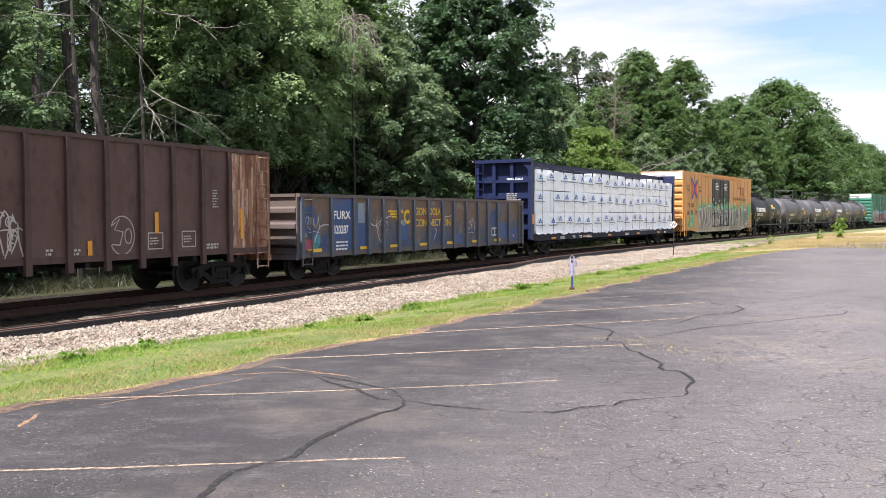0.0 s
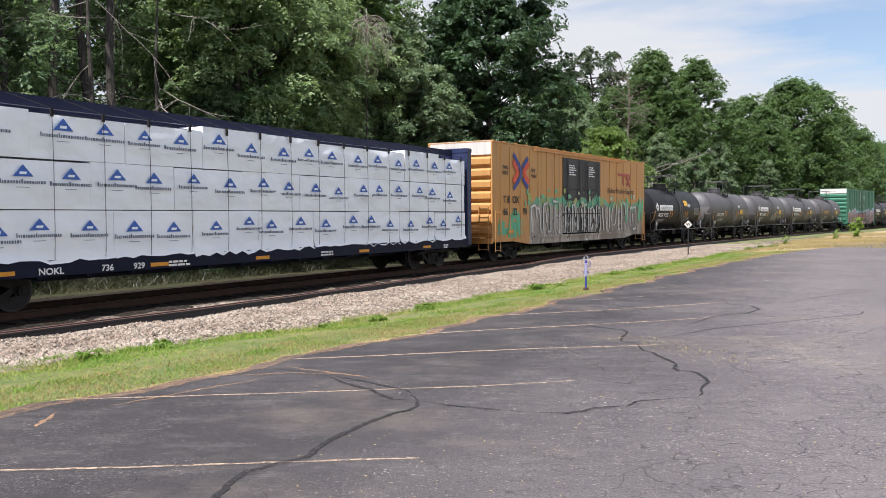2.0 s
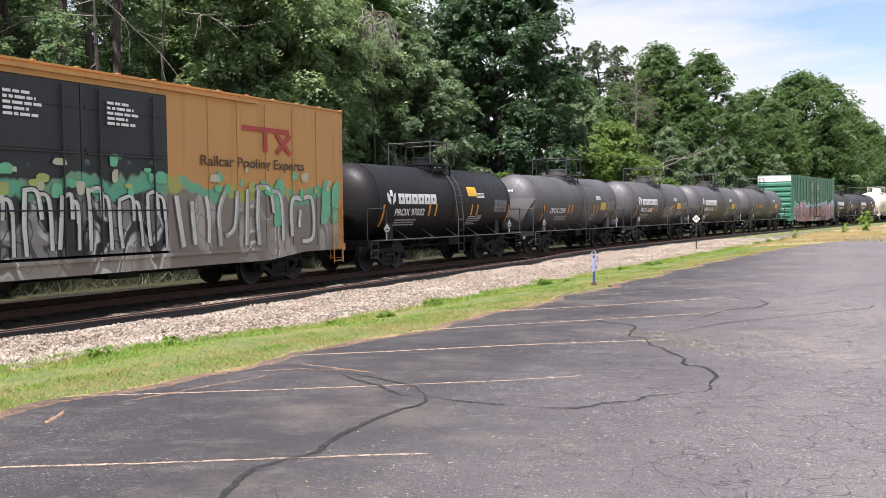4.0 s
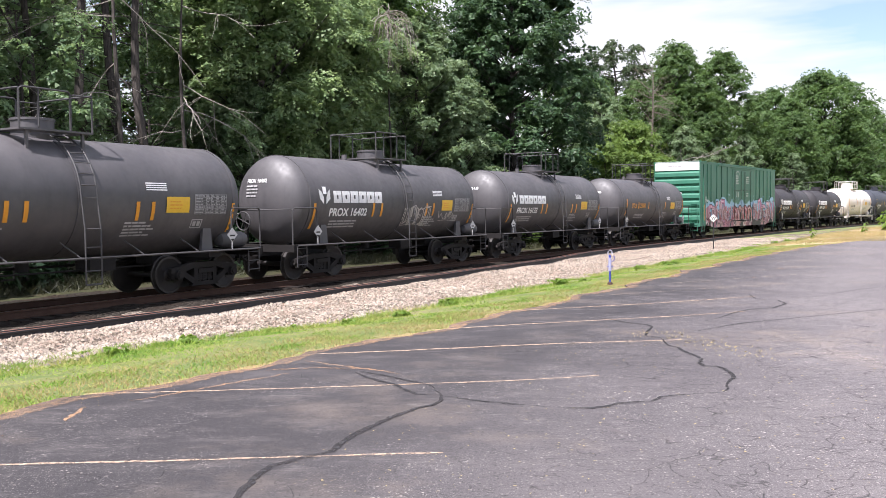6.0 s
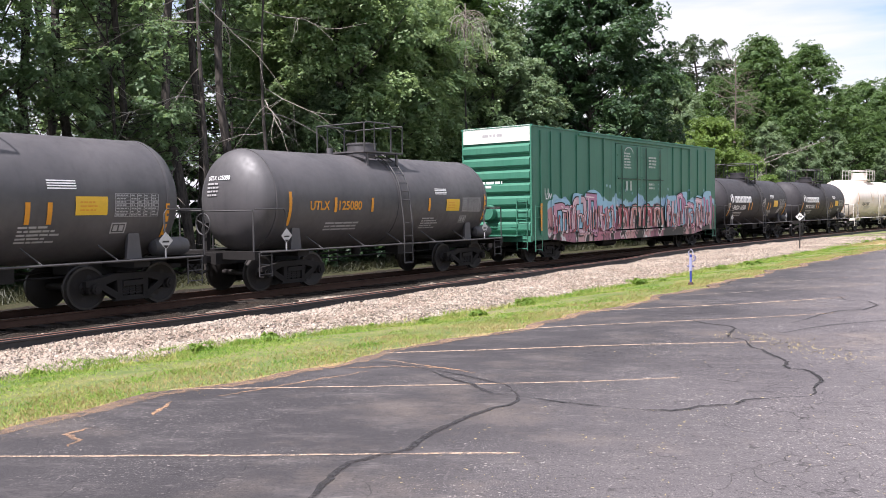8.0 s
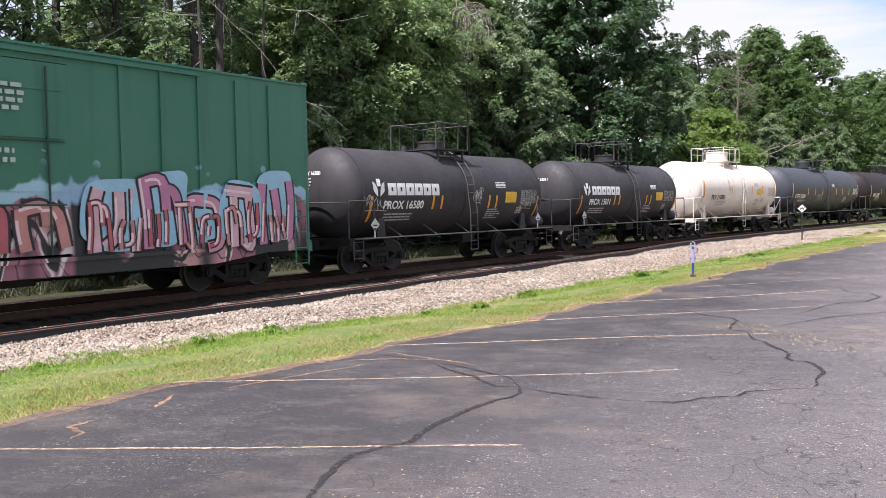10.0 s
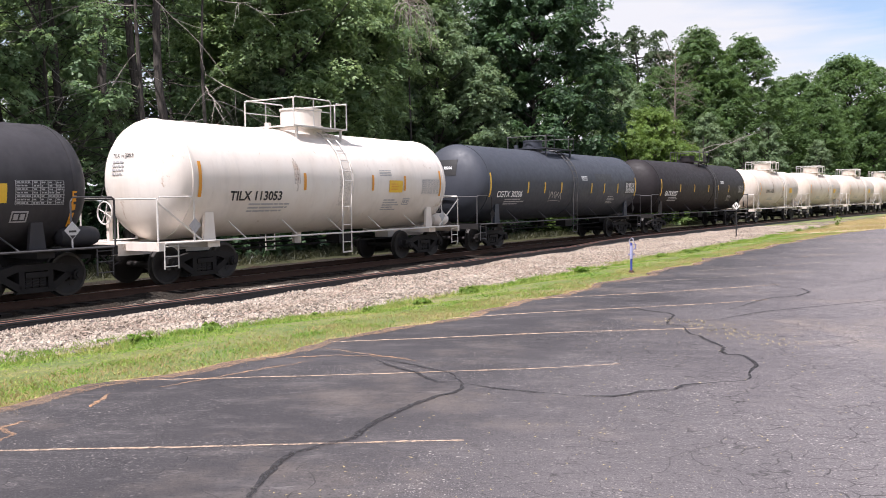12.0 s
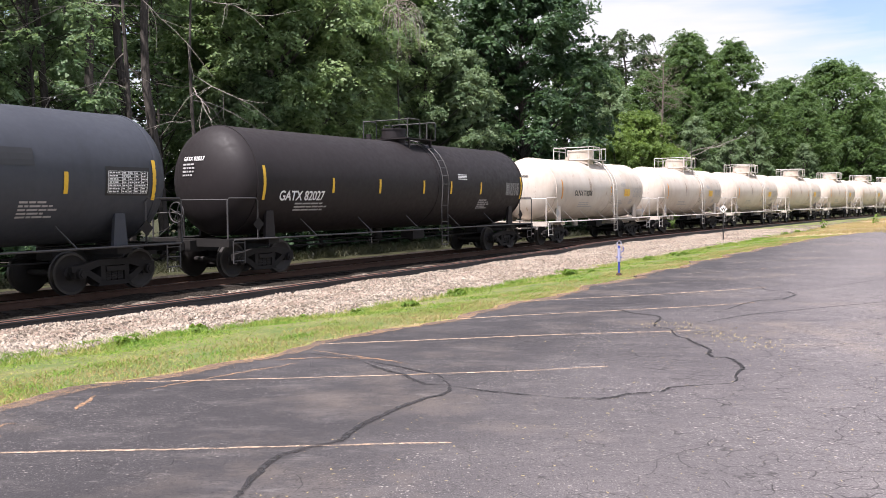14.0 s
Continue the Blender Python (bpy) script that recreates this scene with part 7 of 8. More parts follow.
# ---- trees and undergrowth ----
def limb_points(rng, start, direction, length, bend=0.25, n=5):
    pts, d = [Vector(start)], Vector(direction).normalized()
    for _ in range(n):
        d = (d + Vector((rng.gauss(0, bend), rng.gauss(0, bend), rng.gauss(0, bend) + 0.06))).normalized()
        pts.append(pts[-1] + d * length / n)
    return pts


def leaf_cloud(seed, centres, radii, per, leaf, flat=0.8, bunch=20):
    """Leaves in flat, slightly drooping sprays on the outside of many clumps; each leaf is one small blade."""
    r = np.random.default_rng(seed)
    unit = lambda a: a / np.linalg.norm(a, axis=1)[:, None]
    where, out, spread, counts = [], [], [], []
    for c, rad, k in zip(centres, radii, per):
        m = max(2, int(k) // bunch)
        d = unit(r.normal(0, 1, (m, 3)))
        d[:, 2] = np.where((d[:, 2] < -0.2) & (r.random(m) < 0.75), -d[:, 2] * 0.7, d[:, 2])
        where.append(np.asarray(c)[None] + d * rad * (0.45 + 0.65 * r.random((m, 1))) * np.array([1, 1, flat]))
        out.append(d), spread.append(np.full(m, rad * 0.40)), counts.append(np.full(m, max(1, int(k) // m)))
    where, out, spread, counts = (np.concatenate(a) for a in (where, out, spread, counts))
    axis = unit(out * 0.75 + np.array([0, 0, 0.70]) + r.normal(0, 0.22, out.shape))
    one = unit(np.cross(axis, r.normal(0, 1, out.shape)))
    two = np.cross(axis, one)
    pick = np.repeat(np.arange(len(where)), counts)
    n = len(pick)
    rho, a = np.sqrt(r.random((n, 1))), r.random((n, 1)) * 6.283
    reach = spread[pick][:, None] * (0.7 + 0.6 * r.random((len(where), 1)))[pick]
    q = where[pick] + reach * rho * (np.cos(a) * one[pick] + 0.75 * np.sin(a) * two[pick])
    q = q - reach * 0.45 * rho * rho * np.array([0, 0, 1.0]) + r.normal(0, 0.05, (n, 3)) * reach
    nrm = unit(axis[pick] + r.normal(0, 0.38, (n, 3)))
    u = unit(np.cross(nrm, r.normal(0, 1, (n, 3))))
    w = np.cross(nrm, u)
    size = leaf * (0.55 + 0.9 * r.random((n, 1)))
    tip, side = u * size, w * size * 0.62
    v = np.stack([q - tip * 0.8 + side * (r.random((n, 1)) - 0.5), q + tip * 0.4 + side, q + tip * 0.6 - side], 1).reshape(-1, 3)
    return v, np.arange(3 * n).reshape(-1, 3)


def broadleaf(name, label, seed, height, width, mat, leaves, leaf=0.2, trunk=0.3, low=0.2, clumps=60, lean=0.0, fine=1.0):
    """A tree: tapered trunk with limbs, and a crown of leaf clumps with gaps and an uneven outline."""
    rng = random.Random(seed)
    tree = tagged(new(name), label, "tree", "trees along the track")
    wood = Geo()
    stem = [Vector((lean * z * 0.1 + 0.12 * math.sin(z * 0.7 + seed), 0.12 * math.cos(z * 0.5), z * height * 0.9 / 6)) for z in range(7)]
    stem[0].z = -0.7
    wood.tube(stem, trunk, 9, trunk * 0.2)
    centres, radii = [], []
    for i in range(clumps):
        t = low + (1 - low) * (i + rng.random()) / clumps
        shape = math.sin(math.pi * min(1, 0.18 + 0.80 * (t - low) / (1 - low))) ** 0.7
        a = rng.random() * 6.283
        reach = width * 0.5 * shape * rng.uniform(0.12, 1.0) ** 0.55
        c = Vector((math.cos(a) * reach + lean * t * height * 0.1, math.sin(a) * reach, t * height - rng.uniform(0, 0.6)))
        centres.append(tuple(c)), radii.append(width * rng.uniform(0.08, 0.19) * fine)
        if i % 4 == 0:
            z0 = max(0.15 * height, c.z - reach * 0.8)
            wood.tube([Vector((lean * z0 * 0.1, 0, z0)), (c + Vector((0, 0, z0))) * 0.5, c], trunk * 0.28, 5, 0.02)
    part("trunk", wood, BARK, tree, "tapered trunk with limbs")
    total = sum(q * q for q in radii)
    v, f = leaf_cloud(seed, centres, radii, [max(8, int(leaves * 0.82 * q * q / total)) for q in radii], leaf)
    v2, f2 = leaf_cloud(seed + 500, [(c[0] * 0.86, c[1] * 0.86, c[2] - 0.15) for c in centres], [q * 0.62 for q in radii], [max(3, int(leaves * 0.18 * q * q / total)) for q in radii], leaf * 2.0, 0.8, 8)
    v, f = np.concatenate([v, v2]), np.concatenate([f, f2 + len(v)])
    part("crown", array_mesh("crown", v, f, mat), None, tree, "leafy crown with gaps")
    return tree


def pine(name, label, seed, height, crown_from, leaves, width=4.0, trunk=0.2, mat=None):
    """A tall bare trunk with broken branch stubs and a thin crown on top."""
    rng = random.Random(seed)
    tree = tagged(new(name), label, "tree", "pines along the track")
    wood = Geo()
    wood.tube([(0.34 * math.sin(z * 0.5 + seed) + rng.gauss(0, 0.05), 0.2 * math.sin(z * 0.7 + seed) + rng.gauss(0, 0.05), z * height / 15 - 0.7 * (z == 0)) for z in range(16)], trunk, 9, trunk * 0.35)
    for i in range(46):
        z, a = rng.uniform(0.14, 0.7) * height, rng.random() * 6.283
        limb = limb_points(rng, (0, 0, z), (math.cos(a), math.sin(a), rng.uniform(-0.7, 0.3)), rng.uniform(0.4, 2.9), 0.26)
        wood.tube(limb, 0.022, 4, 0.006)
        wood.tube(limb_points(rng, limb[3], limb[3] - limb[2], rng.uniform(0.2, 0.7), 0.4, 3), 0.009, 3, 0.004)
    centres, radii = [], []
    for i in range(26):
        z = height * rng.uniform(crown_from, 1.0)
        a, reach = rng.random() * 6.283, width * 0.5 * rng.uniform(0.3, 1.0)
        c = (math.cos(a) * reach, math.sin(a) * reach, z)
        wood.tube([(0, 0, z - 0.4), c], 0.05, 4, 0.012)
        centres.append(c), radii.append(width * rng.uniform(0.10, 0.17))
    part("trunk", wood, BARK, tree, "tall bare trunk with broken stubs")
    v, f = leaf_cloud(seed, centres, radii, [leaves // 26] * 26, 0.16)
    part("crown", array_mesh("crown", v, f, mat or LEAF_PINE), None, tree, "thin needle crown")
    return tree


def dead_tree(name, label, seed, height, reach, branches, mat, droop=0.0, twigs=3, trunk=0.13, low=0.15, thick=0.020):
    """A leafless tree whose pale branches fork into twigs."""
    rng = random.Random(seed)
    tree = tagged(new(name), label, "dead tree", "dead trees")
    g = Geo()
    g.tube([(0.1 * math.sin(z + seed), 0.1 * math.cos(z), z * height / 6 - 0.7 * (z == 0)) for z in range(7)], trunk, 8, 0.03)
    part("trunk", g, BARK if mat is DEAD_WOOD else mat, tree)
    for i in range(branches):
        z, a = height * rng.uniform(low, 0.97), rng.random() * 6.283
        pts = limb_points(rng, (0, 0, z), (math.cos(a), math.sin(a), rng.uniform(-0.25, 0.5) - droop), reach * rng.uniform(0.5, 1.0), 0.19, 7)
        if droop:
            pts = [p - Vector((0, 0, droop * 0.12 * k * k)) for k, p in enumerate(pts)]
        g = Geo().tube(pts, thick, 5, 0.007)
        for _ in range(twigs):
            k = rng.randrange(2, 6)
            d = pts[k] - pts[k - 1]
            g.tube(limb_points(rng, pts[k], d + Vector((rng.gauss(0, .3), rng.gauss(0, .3), rng.gauss(0, .3) - droop)), reach * rng.uniform(0.15, 0.4), 0.16, 4), 0.010, 4, 0.004)
        part("branch", g, mat, tree)
    return tree


def stand(tree, s, lat, turn=0.0, scale=1.0):
    p = on_track(s, lat)
    z = float(turf_height(np.array(float(lat)), np.array(float(s))))
    tree.matrix_basis = Matrix.Translation((p.x, p.y, z)) @ pose(0, 0, 0, 0, 0, turn) @ Matrix.Scale(scale, 4)
    return tree


def again(tree, s, lat, turn=0.0, scale=1.0):
    c = copy_thing(tree, Matrix())
    return stand(c, s, lat, turn, scale)


oak = broadleaf("oak_tree", "mid-green broadleaf tree with clumped leaves", 1, 15.5, 9.0, LEAF_OAK, 112000, 0.092, 0.3, 0.33, 250, fine=0.66)
maple = broadleaf("maple_tree", "dense dark green maple with a rounded crown", 2, 20.5, 13.0, LEAF_DARK, 120000, 0.140, 0.24, 0.06, 430, fine=0.58)
olive = broadleaf("elm_tree", "olive green tree with a loose crown", 3, 14.5, 7.0, LEAF_OLIVE, 58000, 0.105, 0.22, 0.10, 200, fine=0.66)
shrub = broadleaf("sapling", "yellow-green young tree in full leaf", 4, 9.5, 7.6, LEAF_BRIGHT, 52000, 0.090, 0.14, 0.05, 230, fine=0.6)
tall = broadleaf("ash_tree", "tall green tree with an uneven crown", 5, 22.0, 12.0, LEAF_FAR, 62000, 0.145, 0.35, 0.12, 270, fine=0.66)
round_tree = broadleaf("linden_tree", "broad rounded green tree in full leaf", 6, 22.5, 22.0, LEAF_FAR, 88000, 0.17, 0.4, 0.08, 500, fine=0.46)
bush = broadleaf("bush", "dense green trackside bush", 7, 4.2, 4.4, LEAF_DARK, 3600, 0.17, 0.07, 0.06, 40)
pine_a = pine("pine_tree", "tall pine with a bare reddish trunk", 8, 19.0, 0.62, 2600, 4.4, 0.19)
pine_far = pine("pine_tree", "distant pine with a flat-topped crown", 9, 21.0, 0.66, 14000, 8.5, 0.22)

# pines with bare trunks at the near edge of the woods
for s, lat, turn, k in ((21.9, -11, 0, 1.0), (23.6, -12, 70, 1.05), (26.1, -14, 130, 1.5), (24.2, -10, 200, 0.9), (25.3, -8, 20, 1.0), (27.0, -9, 90, 1.0), (17.0, -12, 10, 1.1), (29.5, -16, 160, 1.2), (19.0, -10, 50, 0.9), (20.4, -13, 80, 1.1), (22.8, -15, 110, 1.0), (15.5, -10, 300, 1.0), (18.2, -16, 220, 1.2), (24.6, -17, 260, 1.1), (21.0, -18, 20, 1.2), (26.6, -19, 140, 1.2)):
    again(pine_a, s, lat, turn, k)
stand(pine_a, 27.2, -7.6, 45)
thicket = broadleaf("understory_tree", "thin shaded understory tree with small leaves", 12, 11.0, 6.5, LEAF_MID, 20000, 0.070, 0.10, 0.36, 90, fine=0.72)
stand(thicket, 23.8, -9.6, 0)
for s, lat, turn, k in ((25.0, -10.8, 70, 0.85), (19.0, -13.0, 20, 1.2), (17.0, -15.5, 100, 1.35), (14.8, -13.5, 250, 1.3), (19.8, -10.5, 150, 1.1), (17.2, -9.5, 300, 1.0), (14.5, -11.0, 40, 1.2), (33.0, -8.0, 90, 0.7), (31.8, -13.0, 310, 1.15)):
    again(thicket, s, lat, turn, k)
stand(oak, 35.1, -9.5, 0)
for s, lat, turn, k in ((39.5, -10.5, 130, 0.95), (43.5, -12, 200, 0.95), (44.0, -22, 300, 1.1), (33.5, -24, 40, 1.0), (4.0, -15, 90, 1.0), (-3.0, -13, 190, 1.0)):
    again(oak, s, lat, turn, k)
stand(olive, 51.3, -12, 0)
for s, lat, turn, k in ((47.0, -9.5, 80, 0.9), (50.0, -8.5, 150, 0.76), (45.5, -15, 220, 1.0), (55.0, -16, 300, 1.05), (79.0, -13, 30, 0.9), (91.7, -10, 140, 0.72), (109.8, -10, 10, 0.74), (98.9, -9, 60, 0.6), (126.0, -9, 220, 0.65), (33.0, -9, 250, 0.6)):
    again(olive, s, lat, turn, k)
stand(maple, 59.8, -10.5, 0)
for s, lat, turn, k in ((66.0, -18, 90, 0.8), (50.0, -19, 200, 0.95), (42.0, -17, 300, 0.95), (57.0, -21, 140, 0.95)):
    again(maple, s, lat, turn, k)
stand(shrub, 73.8, -7.8, 0)
for s, lat, turn, k in ((70.5, -8.5, 120, 0.8), (78.0, -8.5, 220, 0.8), (102.0, -8.0, 40, 0.42), (86.0, -8, 200, 0.55), (118.0, -8.5, 130, 0.42), (55.0, -7.2, 60, 0.5)):
    again(shrub, s, lat, turn, k)
for s, lat, turn, k in ((38.0, -17.0, 80, 1.02), (45.0, -18.5, 10, 1.08), (50.5, -15.0, 250, 0.92)):
    again(tall, s, lat, turn, k)
stand(tall, 114.6, -20, 0)
for s, lat, turn, k in ((118.5, -16, 100, 1.0), (106.5, -17, 30, 0.97), (108.0, -14, 200, 0.76), (130.0, -15, 40, 0.80), (149.3, -18, 240, 0.95), (140.0, -13, 300, 0.82), (165.0, -16, 160, 0.75), (96.0, -17, 120, 0.72), (91.0, -20, 10, 0.72), (86.0, -17, 80, 0.68), (82.0, -19, 210, 0.70), (101.0, -15, 330, 0.66), (134.7, -11, 60, 0.7), (160.0, -10, 10, 0.7)):
    again(tall, s, lat, turn, k)
stand(round_tree, 162.0, -14, 0, 1.09)
for s, lat, turn, k in ((192.4, -14, 90, 0.95), (215.0, -16, 30, 0.9), (240.0, -14, 120, 0.85), (262.0, -16, 200, 0.85), (290.0, -15, 260, 0.85), (176.0, -15, 300, 0.80), (320.0, -12, 20, 0.85), (350, -10, 100, 0.85), (380, -5, 160, 0.9)):
    again(round_tree, s, lat, turn, k)
stand(pine_far, 100.7, -22, 0)
again(pine_far, 104.0, -26, 90, 0.95)
stand(bush, 20.0, -7.2, 0)
_r = random.Random(17)
for i in range(56):
    s = 14 + i * 2.75 + _r.uniform(-0.8, 0.8)
    again(bush, s, -6.6 - _r.uniform(0, 2.4), _r.uniform(0, 360), _r.uniform(0.35, 0.95) if s > 40 else _r.uniform(0.3, 0.7))
for i in range(17):
    again(bush, 30 + i * 4.2, -14 - _r.uniform(0, 10), _r.uniform(0, 360), _r.uniform(1.0, 1.7))
stand(dead_tree("dead_tree", "leaning dead tree with pale bare branches", 31, 12.5, 5.6, 12, DEAD_WOOD, 0.22, 5), 25.6, -7.0)
stand(dead_tree("dead_tree", "dead tree with drooping pale branches", 32, 11.0, 5.4, 9, DEAD_WOOD, 0.34, 5, 0.10), 28.2, -6.7)


def vine_tangle():
    """A rounded tangle of dead vines that arch out of a thin stem and hang down."""
    rng = random.Random(33)
    tree = tagged(new("dead_vine"), "rounded hanging tangle of dead grey-brown vines", "dead vine", "dead trees")
    top = 12.2
    part("stem", Geo().tube([(0.05 * math.sin(k), 0, k * top / 6 - 0.7 * (k == 0)) for k in range(7)], 0.06, 7, 0.03), BARK, tree)
    for i in range(62):
        a, out = rng.random() * 6.283, rng.uniform(0.25, 1.15)
        drop, rise = rng.uniform(0.7, 3.4) * (1.1 - 0.3 * out), rng.uniform(-0.15, 0.25)
        c, d = math.cos(a), math.sin(a)
        z0 = top - rng.uniform(0, 0.9)
        pts = [Vector((0, 0, z0)), Vector((c * out * 0.45, d * out * 0.45, z0 + rise)), Vector((c * out * 0.85, d * out * 0.85, z0 + rise * 0.4 - 0.15))]
        for k in range(1, 6):
            bend = rng.gauss(0, 0.07)
            pts.append(Vector((c * out * (1 + 0.08 * k) + bend, d * out * (1 + 0.08 * k) - bend, pts[2].z - drop * k / 5)))
        part("vine", Geo().tube(pts, rng.uniform(0.010, 0.020), 4, 0.005), DEAD_WOOD if i % 3 else DEAD_TWIGS, tree)
    return tree


stand(vine_tangle(), 41.5, -7.2)
stand(dead_tree("dead_tree", "dead grey conifer with bare side branches", 34, 16.6, 3.9, 46, DEAD_TWIGS, 0.02, 6, 0.19, 0.30, 0.035), 89.5, -12.5)
stand(dead_tree("dead_tree", "fallen dead tree with bleached branches", 35, 8.0, 7.0, 9, DEAD_WOOD, 0.10, 4, 0.09, 0.6, 0.038), 88.0, -9.0)


# ---- verge: grass, weeds, posts ----
def blades(name, seed, s, lat, z, height, width, mat, label, lean=0.5):
    r = np.random.default_rng(seed)
    x, y = on_track_many(s, lat)
    n = len(s)
    a = r.random(n) * 6.283
    h = height * (0.5 + r.random(n))
    dx, dy = np.cos(a) * width, np.sin(a) * width
    bx, by = r.normal(0, lean, n) * h, r.normal(0, lean, n) * h
    v = np.stack([np.stack([x - dx, y - dy, z], 1), np.stack([x + dx, y + dy, z], 1), np.stack([x + bx, y + by, z + h], 1)], 1)
    me = array_mesh(name, v.reshape(-1, 3), np.arange(3 * n).reshape(-1, 3), mat)
    return tagged(new(name, me), label, "grass", kind="stuff")


def verge_points(seed, n, s0, s1, lo, hi, power=1.7):
    r = np.random.default_rng(seed)
    s = s0 + (s1 - s0) * r.random(n) ** power
    t = lo + (hi - lo) * r.random(n)
    lat = toe_lat(s) + (edge_lat(s) - toe_lat(s)) * t
    keep = (noise_field(s, lat) > r.random(n) * 0.9)
    s, lat = s[keep], lat[keep]
    return s, lat, turf_height(lat, s)


def noise_field(s, lat):
    return 0.62 + 0.3 * np.sin(s * 1.1 + 2 * np.sin(lat * 1.3)) * np.sin(lat * 1.9 + s * 0.4) + 0.2 * np.sin(s * 3.7 + lat * 2.2)


blades("grass", 51, *verge_points(51, 150000, 6, 62, -0.03, 1.03), 0.019, 0.0052, GRASS, "short green verge grass", 1.5)
blades("dry_grass", 52, *verge_points(52, 60000, 6, 62, 0.62, 1.09), 0.030, 0.005, DRY_GRASS, "dry straw-coloured grass along the asphalt")
blades("tall_grass", 53, *verge_points(53, 16000, 8, 70, -0.12, 0.25, 1.4), 0.085, 0.007, GRASS, "taller weeds at the edge of the ballast")


def lush_tufts():
    """Tufts of darker, taller grass scattered on the verge, thickest along the ballast."""
    r = np.random.default_rng(57)
    k, per = 250, 170
    s0, t0 = 7 + 52 * r.random(k) ** 1.5, r.random(k) ** 1.7
    size = 0.10 + 0.22 * r.random(k)
    lat0 = toe_lat(s0) + (edge_lat(s0) - toe_lat(s0)) * (t0 * 0.9 - 0.03)
    s = (s0[:, None] + r.normal(0, 1, (k, per)) * size[:, None] * 1.6).ravel()
    lat = (lat0[:, None] + r.normal(0, 1, (k, per)) * size[:, None]).ravel()
    lat = np.minimum(lat, edge_lat(s) - 0.06)
    return blades("grass_tufts", 57, s, lat, turf_height(lat, s), 0.030, 0.0065, LUSH, "lush dark green grass tufts on the verge", 1.1)


def toe_tufts():
    """Grass creeping from the verge onto the foot of the ballast in uneven tongues."""
    r = np.random.default_rng(58)
    k, per = 150, 150
    s0 = 7 + 50 * r.random(k) ** 1.4
    size = 0.05 + 0.16 * r.random(k) ** 2
    lat0 = toe_lat(s0) + 0.12 - 0.45 * r.random(k) ** 2.2
    s = (s0[:, None] + r.normal(0, 1, (k, per)) * size[:, None] * 1.5).ravel()
    lat = (lat0[:, None] + r.normal(0, 1, (k, per)) * size[:, None] * 0.8).ravel()
    z = np.maximum(turf_height(lat, s), ballast_height(lat, s))
    return blades("toe_grass", 58, s, lat, z, 0.060, 0.0075, LUSH, "grass creeping onto the foot of the ballast", 0.9)


toe_tufts()
lush_tufts()


def weed_clump(seed, s, lat, size):
    rng = random.Random(seed)
    tall, wide = (0.34, 0.42) if size < 0.45 else (1.1, 0.24)
    cs = [(rng.uniform(-1, 1) * size * wide, rng.uniform(-1, 1) * size * wide, (0.05 + (tall - 0.05) * i / 11) * size) for i in range(12)]
    v, f = leaf_cloud(seed, cs, [size * 0.3] * 12, [45] * 12, max(0.04, size * 0.085))
    ob = tagged(new("weed", array_mesh("weed", v, f, WEED)), "leafy green weed clump on the verge", "weed", "verge weeds")
    p = on_track(s, lat)
    ob.matrix_basis = Matrix.Translation((p.x, p.y, float(turf_height(np.array(lat), np.array(float(s)))) - 0.01))
    return ob


for i, (s, lat, size) in enumerate(((21.3, 8.3, 0.36), (26.6, 8.6, 0.36), (15.0, 7.3, 0.30), (18.0, 8.1, 0.2), (33.5, 8.4, 0.22), (58.0, 7.4, 0.4), (63.0, 6.9, 0.4))):
    weed_clump(60 + i, s, lat, size)
for i in range(15):
    s = 9.0 + 2.6 * i + _r.uniform(-1.2, 1.2)
    weed_clump(90 + i, s, float(toe_lat(s)) + _r.uniform(-0.10, 0.9), _r.uniform(0.12, 0.26))
for s, lat, k in ((68.0, 7.4, 0.07), (80.0, 8.4, 0.09), (88.0, 8.6, 0.19), (89.5, 8.2, 0.15), (34.6, 9.0, 0.035), (34.9, 9.15, 0.03)):
    weed_clump(140 + int(s), s, lat, k * 7.5)


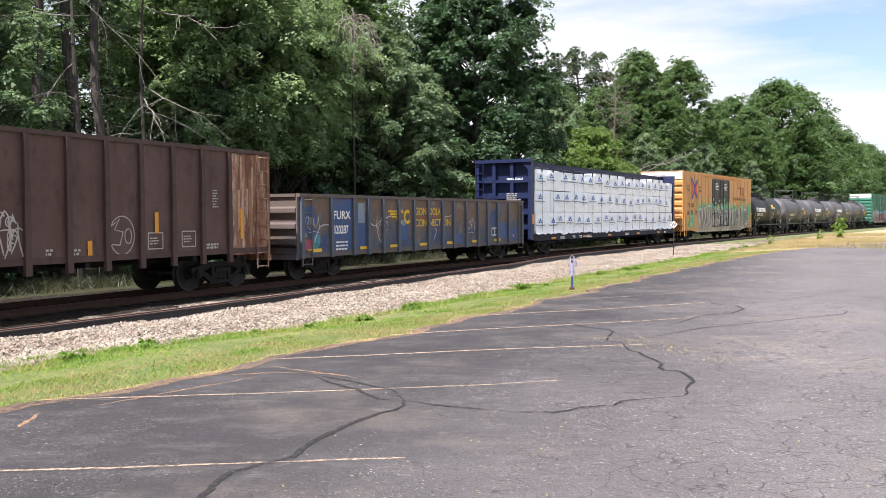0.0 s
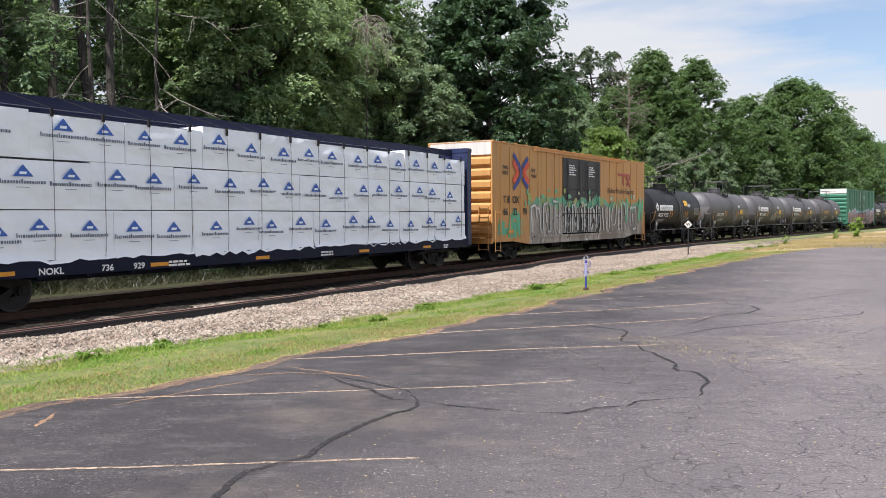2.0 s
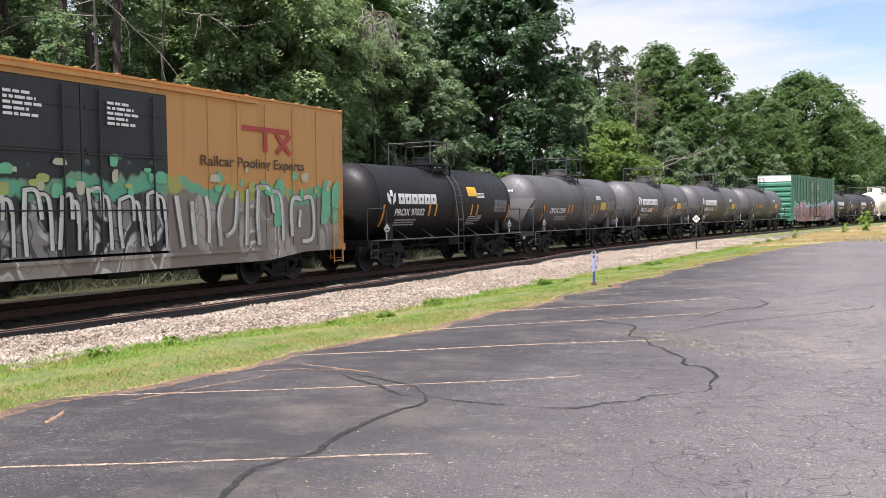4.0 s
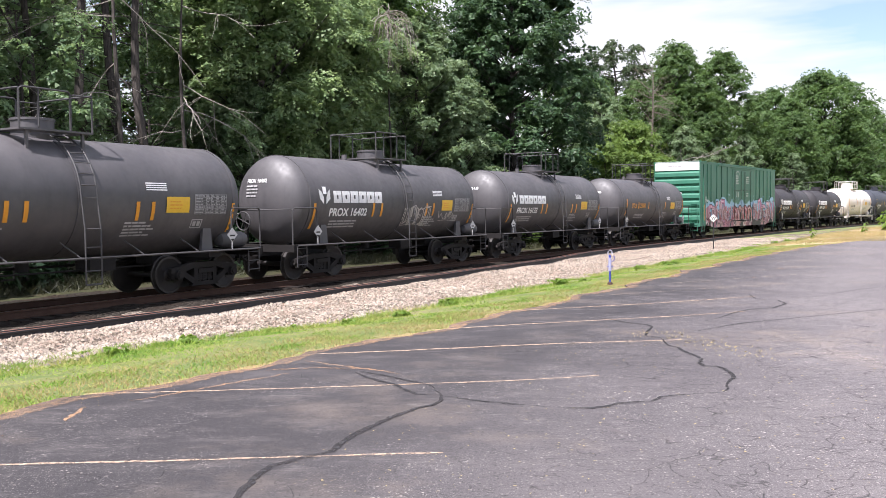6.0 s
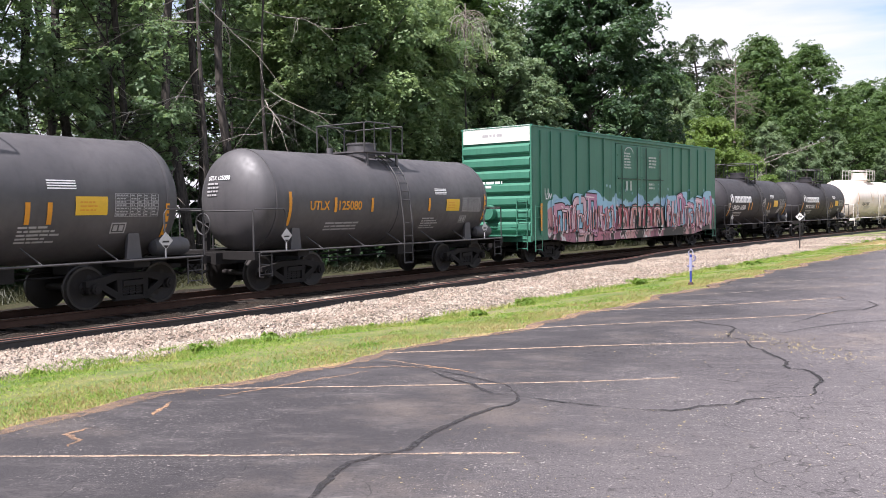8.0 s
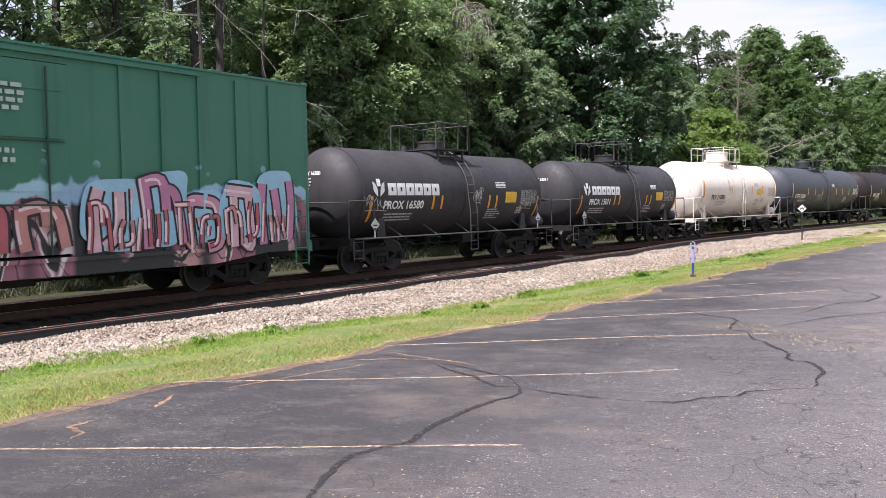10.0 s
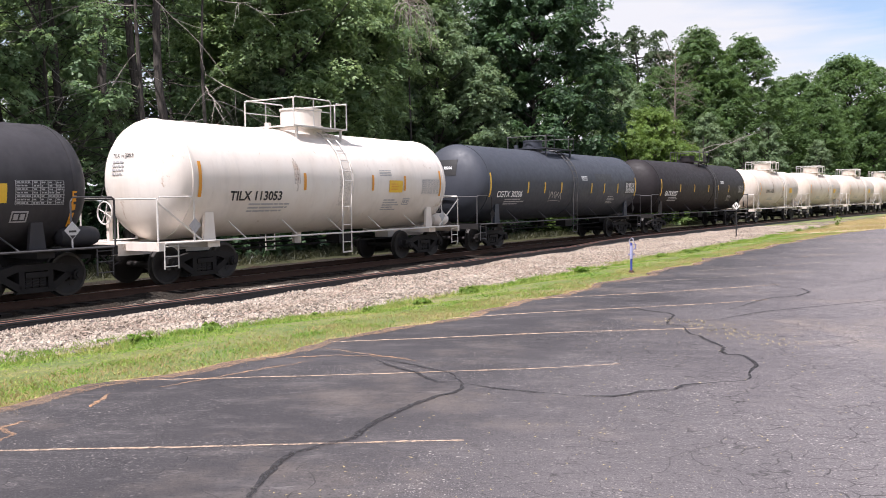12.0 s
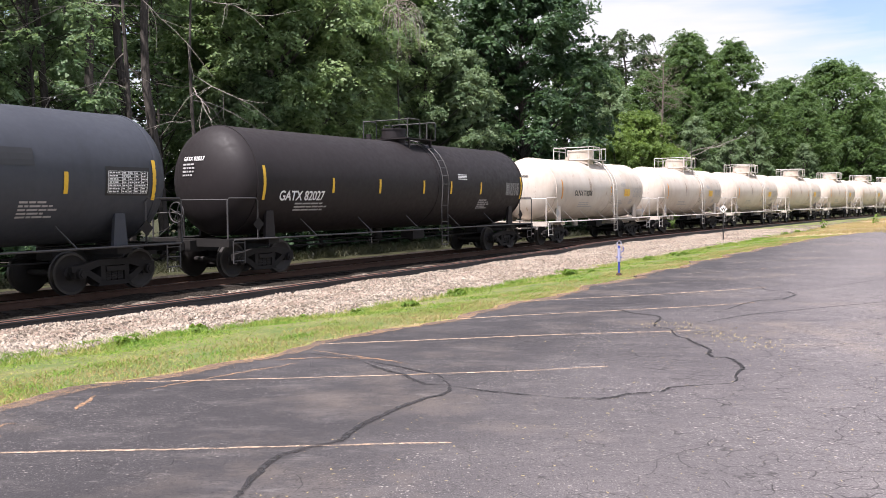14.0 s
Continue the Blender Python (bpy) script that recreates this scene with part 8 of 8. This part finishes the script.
def build_marker():
    """A slender blue and white hydrant post on the verge."""
    post = tagged(new("marker_post"), "slender blue and white metal hydrant post on the verge", "post")
    part("pole", Geo().tube([(0, 0, -0.1), (0, 0, 0.66)], 0.024, 12), plain("post_blue", (0.04, 0.06, 0.30), 0.5, 0.3, 14), post)
    part("sleeve", Geo().tube([(0, 0, 0.30), (0, 0, 0.60)], 0.034, 12), plain("sleeve_lilac", (0.34, 0.34, 0.52), 0.5, 0.45, 22), post, "worn white and lilac sleeve")
    part("hook", Geo().tube([(0.02, 0, 0.50), (0.09, 0, 0.54), (0.10, 0, 0.62), (0.06, 0, 0.64)], 0.013, 8), plain("hook_violet", (0.12, 0.12, 0.28), 0.5, 0.3, 10), post, "small curved hook")
    part("cap", Geo().tube([(-0.03, 0, 0.62), (-0.045, 0, 0.72), (0.0, 0, 0.77), (0.04, 0, 0.74), (0.05, 0, 0.67)], 0.015, 8), plain("post_white", (0.33, 0.32, 0.40), 0.5, 0.3, 10), post, "white curved spout")
    part("handle", Geo().tube([(-0.07, 0, 0.40), (0.07, 0, 0.40)], 0.018, 8).tube([(0, 0, 0.34), (0, 0, 0.48)], 0.033, 10), plain("fitting_violet", (0.11, 0.11, 0.26), 0.5, 0.3, 10), post, "violet valve handle")
    part("base", Geo().lathe([(0.0, 0.07), (0.03, 0.06), (0.05, 0.04)], 12, (0, 0), "z"), RAIL_STEEL, post, "dark rusty base collar")
    post.matrix_basis = Matrix.Translation((2.93, 19.6, -0.06))
    sign = tagged(new("whistle_sign"), "white diamond whistle sign on a dark post", "railway sign")
    part("pole", Geo().tube([(0, 0, -0.2), (0, 0, 1.62)], 0.03, 8), DECAL_BLACK, sign)
    g = Geo().slab([(0, -0.20), (0.20, 0), (0, 0.20), (-0.20, 0)], -0.05, -0.042)
    board = part("board", g, WHITE_BAND, sign, "white diamond board", pose(0, 0, 1.60))
    me = text_mesh("W", 0.22, DECAL_BLACK, 0.004, 0.010, 1.0)
    part("lettering", me, None, board, "black letter", pose(-0.11, -0.054, -0.08))
    p = on_track(51.0, 6.0)
    sign.matrix_basis = Matrix.Translation((p.x, p.y, -0.46)) @ pose(0, 0, 0, 0, 0, -20)


build_marker()
_g = np.random.default_rng(54)
_s = 52 + 55 * _g.random(14000)
_l = toe_lat(_s) + 0.5 + 9 * _g.random(14000) ** 1.5
blades("straw", 54, _s, _l, np.minimum(turf_height(_l, _s), -0.03), 0.16, 0.02, STRAW, "tall dry straw beyond the car park")
_n = 26000
_s = 8 + 100 * _g.random(_n) ** 1.4
_l = -5.0 - 3.4 * _g.random(_n)
blades("undergrowth", 55, _s, _l, turf_height(_l, _s), 0.30, 0.016, BRUSH, "rank weeds and brush beyond the track", 0.8)
def on_asphalt(name, seed, n, px, py, long, high, mat, label):
    """Small dry bits lying on the asphalt or growing in its cracks."""
    r = np.random.default_rng(seed)
    a = r.random(n) * 6.283
    size = long * (0.4 + 1.2 * r.random(n) ** 2)
    d = np.stack([np.cos(a), np.sin(a), np.zeros(n)], 1) * size[:, None]
    side = np.stack([-np.sin(a), np.cos(a), np.zeros(n)], 1) * (size * (0.12 + 0.3 * r.random(n)))[:, None]
    p = np.stack([px, py, np.full(n, 0.003)], 1)
    tip = p + d + np.stack([np.zeros(n), np.zeros(n), high * (0.3 + r.random(n))], 1)
    me = array_mesh(name, np.stack([p - side, p + side, tip], 1).reshape(-1, 3), np.arange(3 * n).reshape(-1, 3), mat)
    return tagged(new(name, me), label, "litter", kind="stuff")


_u = _g.random(330)
on_asphalt("crack_weeds", 71, 330, np.interp(_u, [0, 0.4, 0.7, 1], [2.22, 2.54, 2.85, 3.11]) + _g.normal(0, 0.20, 330), np.interp(_u, [0, 0.4, 0.7, 1], [11.45, 10.78, 10.23, 9.32]) + _g.normal(0, 0.20, 330), 0.026, 0.018, BIT_TAN, "sparse yellow weeds growing in asphalt cracks")
_u = 3.9 + 7.5 * _g.random(1500) ** 1.3
on_asphalt("dry_litter", 72, 1500, 0.43 * (_u - 5.2) - 1.4 + 5.5 * _g.random(1500), _u, 0.018, 0.004, BIT_TAN, "dry tan twigs and grit scattered on asphalt")

# ---- what moves ----
SPEED = 14.81


def car_pose(centre, truck_at):
    a, b = on_track(centre - truck_at), on_track(centre + truck_at)
    d = b - a
    m = (a + b) / 2
    return pose(m.x, m.y, m.z, 0, 0, math.degrees(math.atan2(d.y, d.x)))


def motions():
    for car, centre, truck_at in CONSIST:
        walk(car, [(t / 2, car_pose(centre - SPEED * t / 2, truck_at)) for t in range(29)])
    # every wheelset rolls at the same rate
    rate = math.degrees(SPEED / WHEEL_R) / FPS
    for group, x in ((LEADING, -AXLES / 2), (TRAILING, AXLES / 2)):
        first = group[0]
        walk(first, [(k / FPS, pose(x, 0, WHEEL_R, 0, 0, 0) @ Matrix.Rotation(radians(-rate * k), 4, "Y")) for k in range(int(14 * FPS) + 1)])
        for ob in group[1:]:
            ob.rotation_mode = "QUATERNION"
            ob.animation_data_create()
            ob.animation_data.action = first.animation_data.action
            ob.animation_data.action_slot = first.animation_data.action_slot


motions()
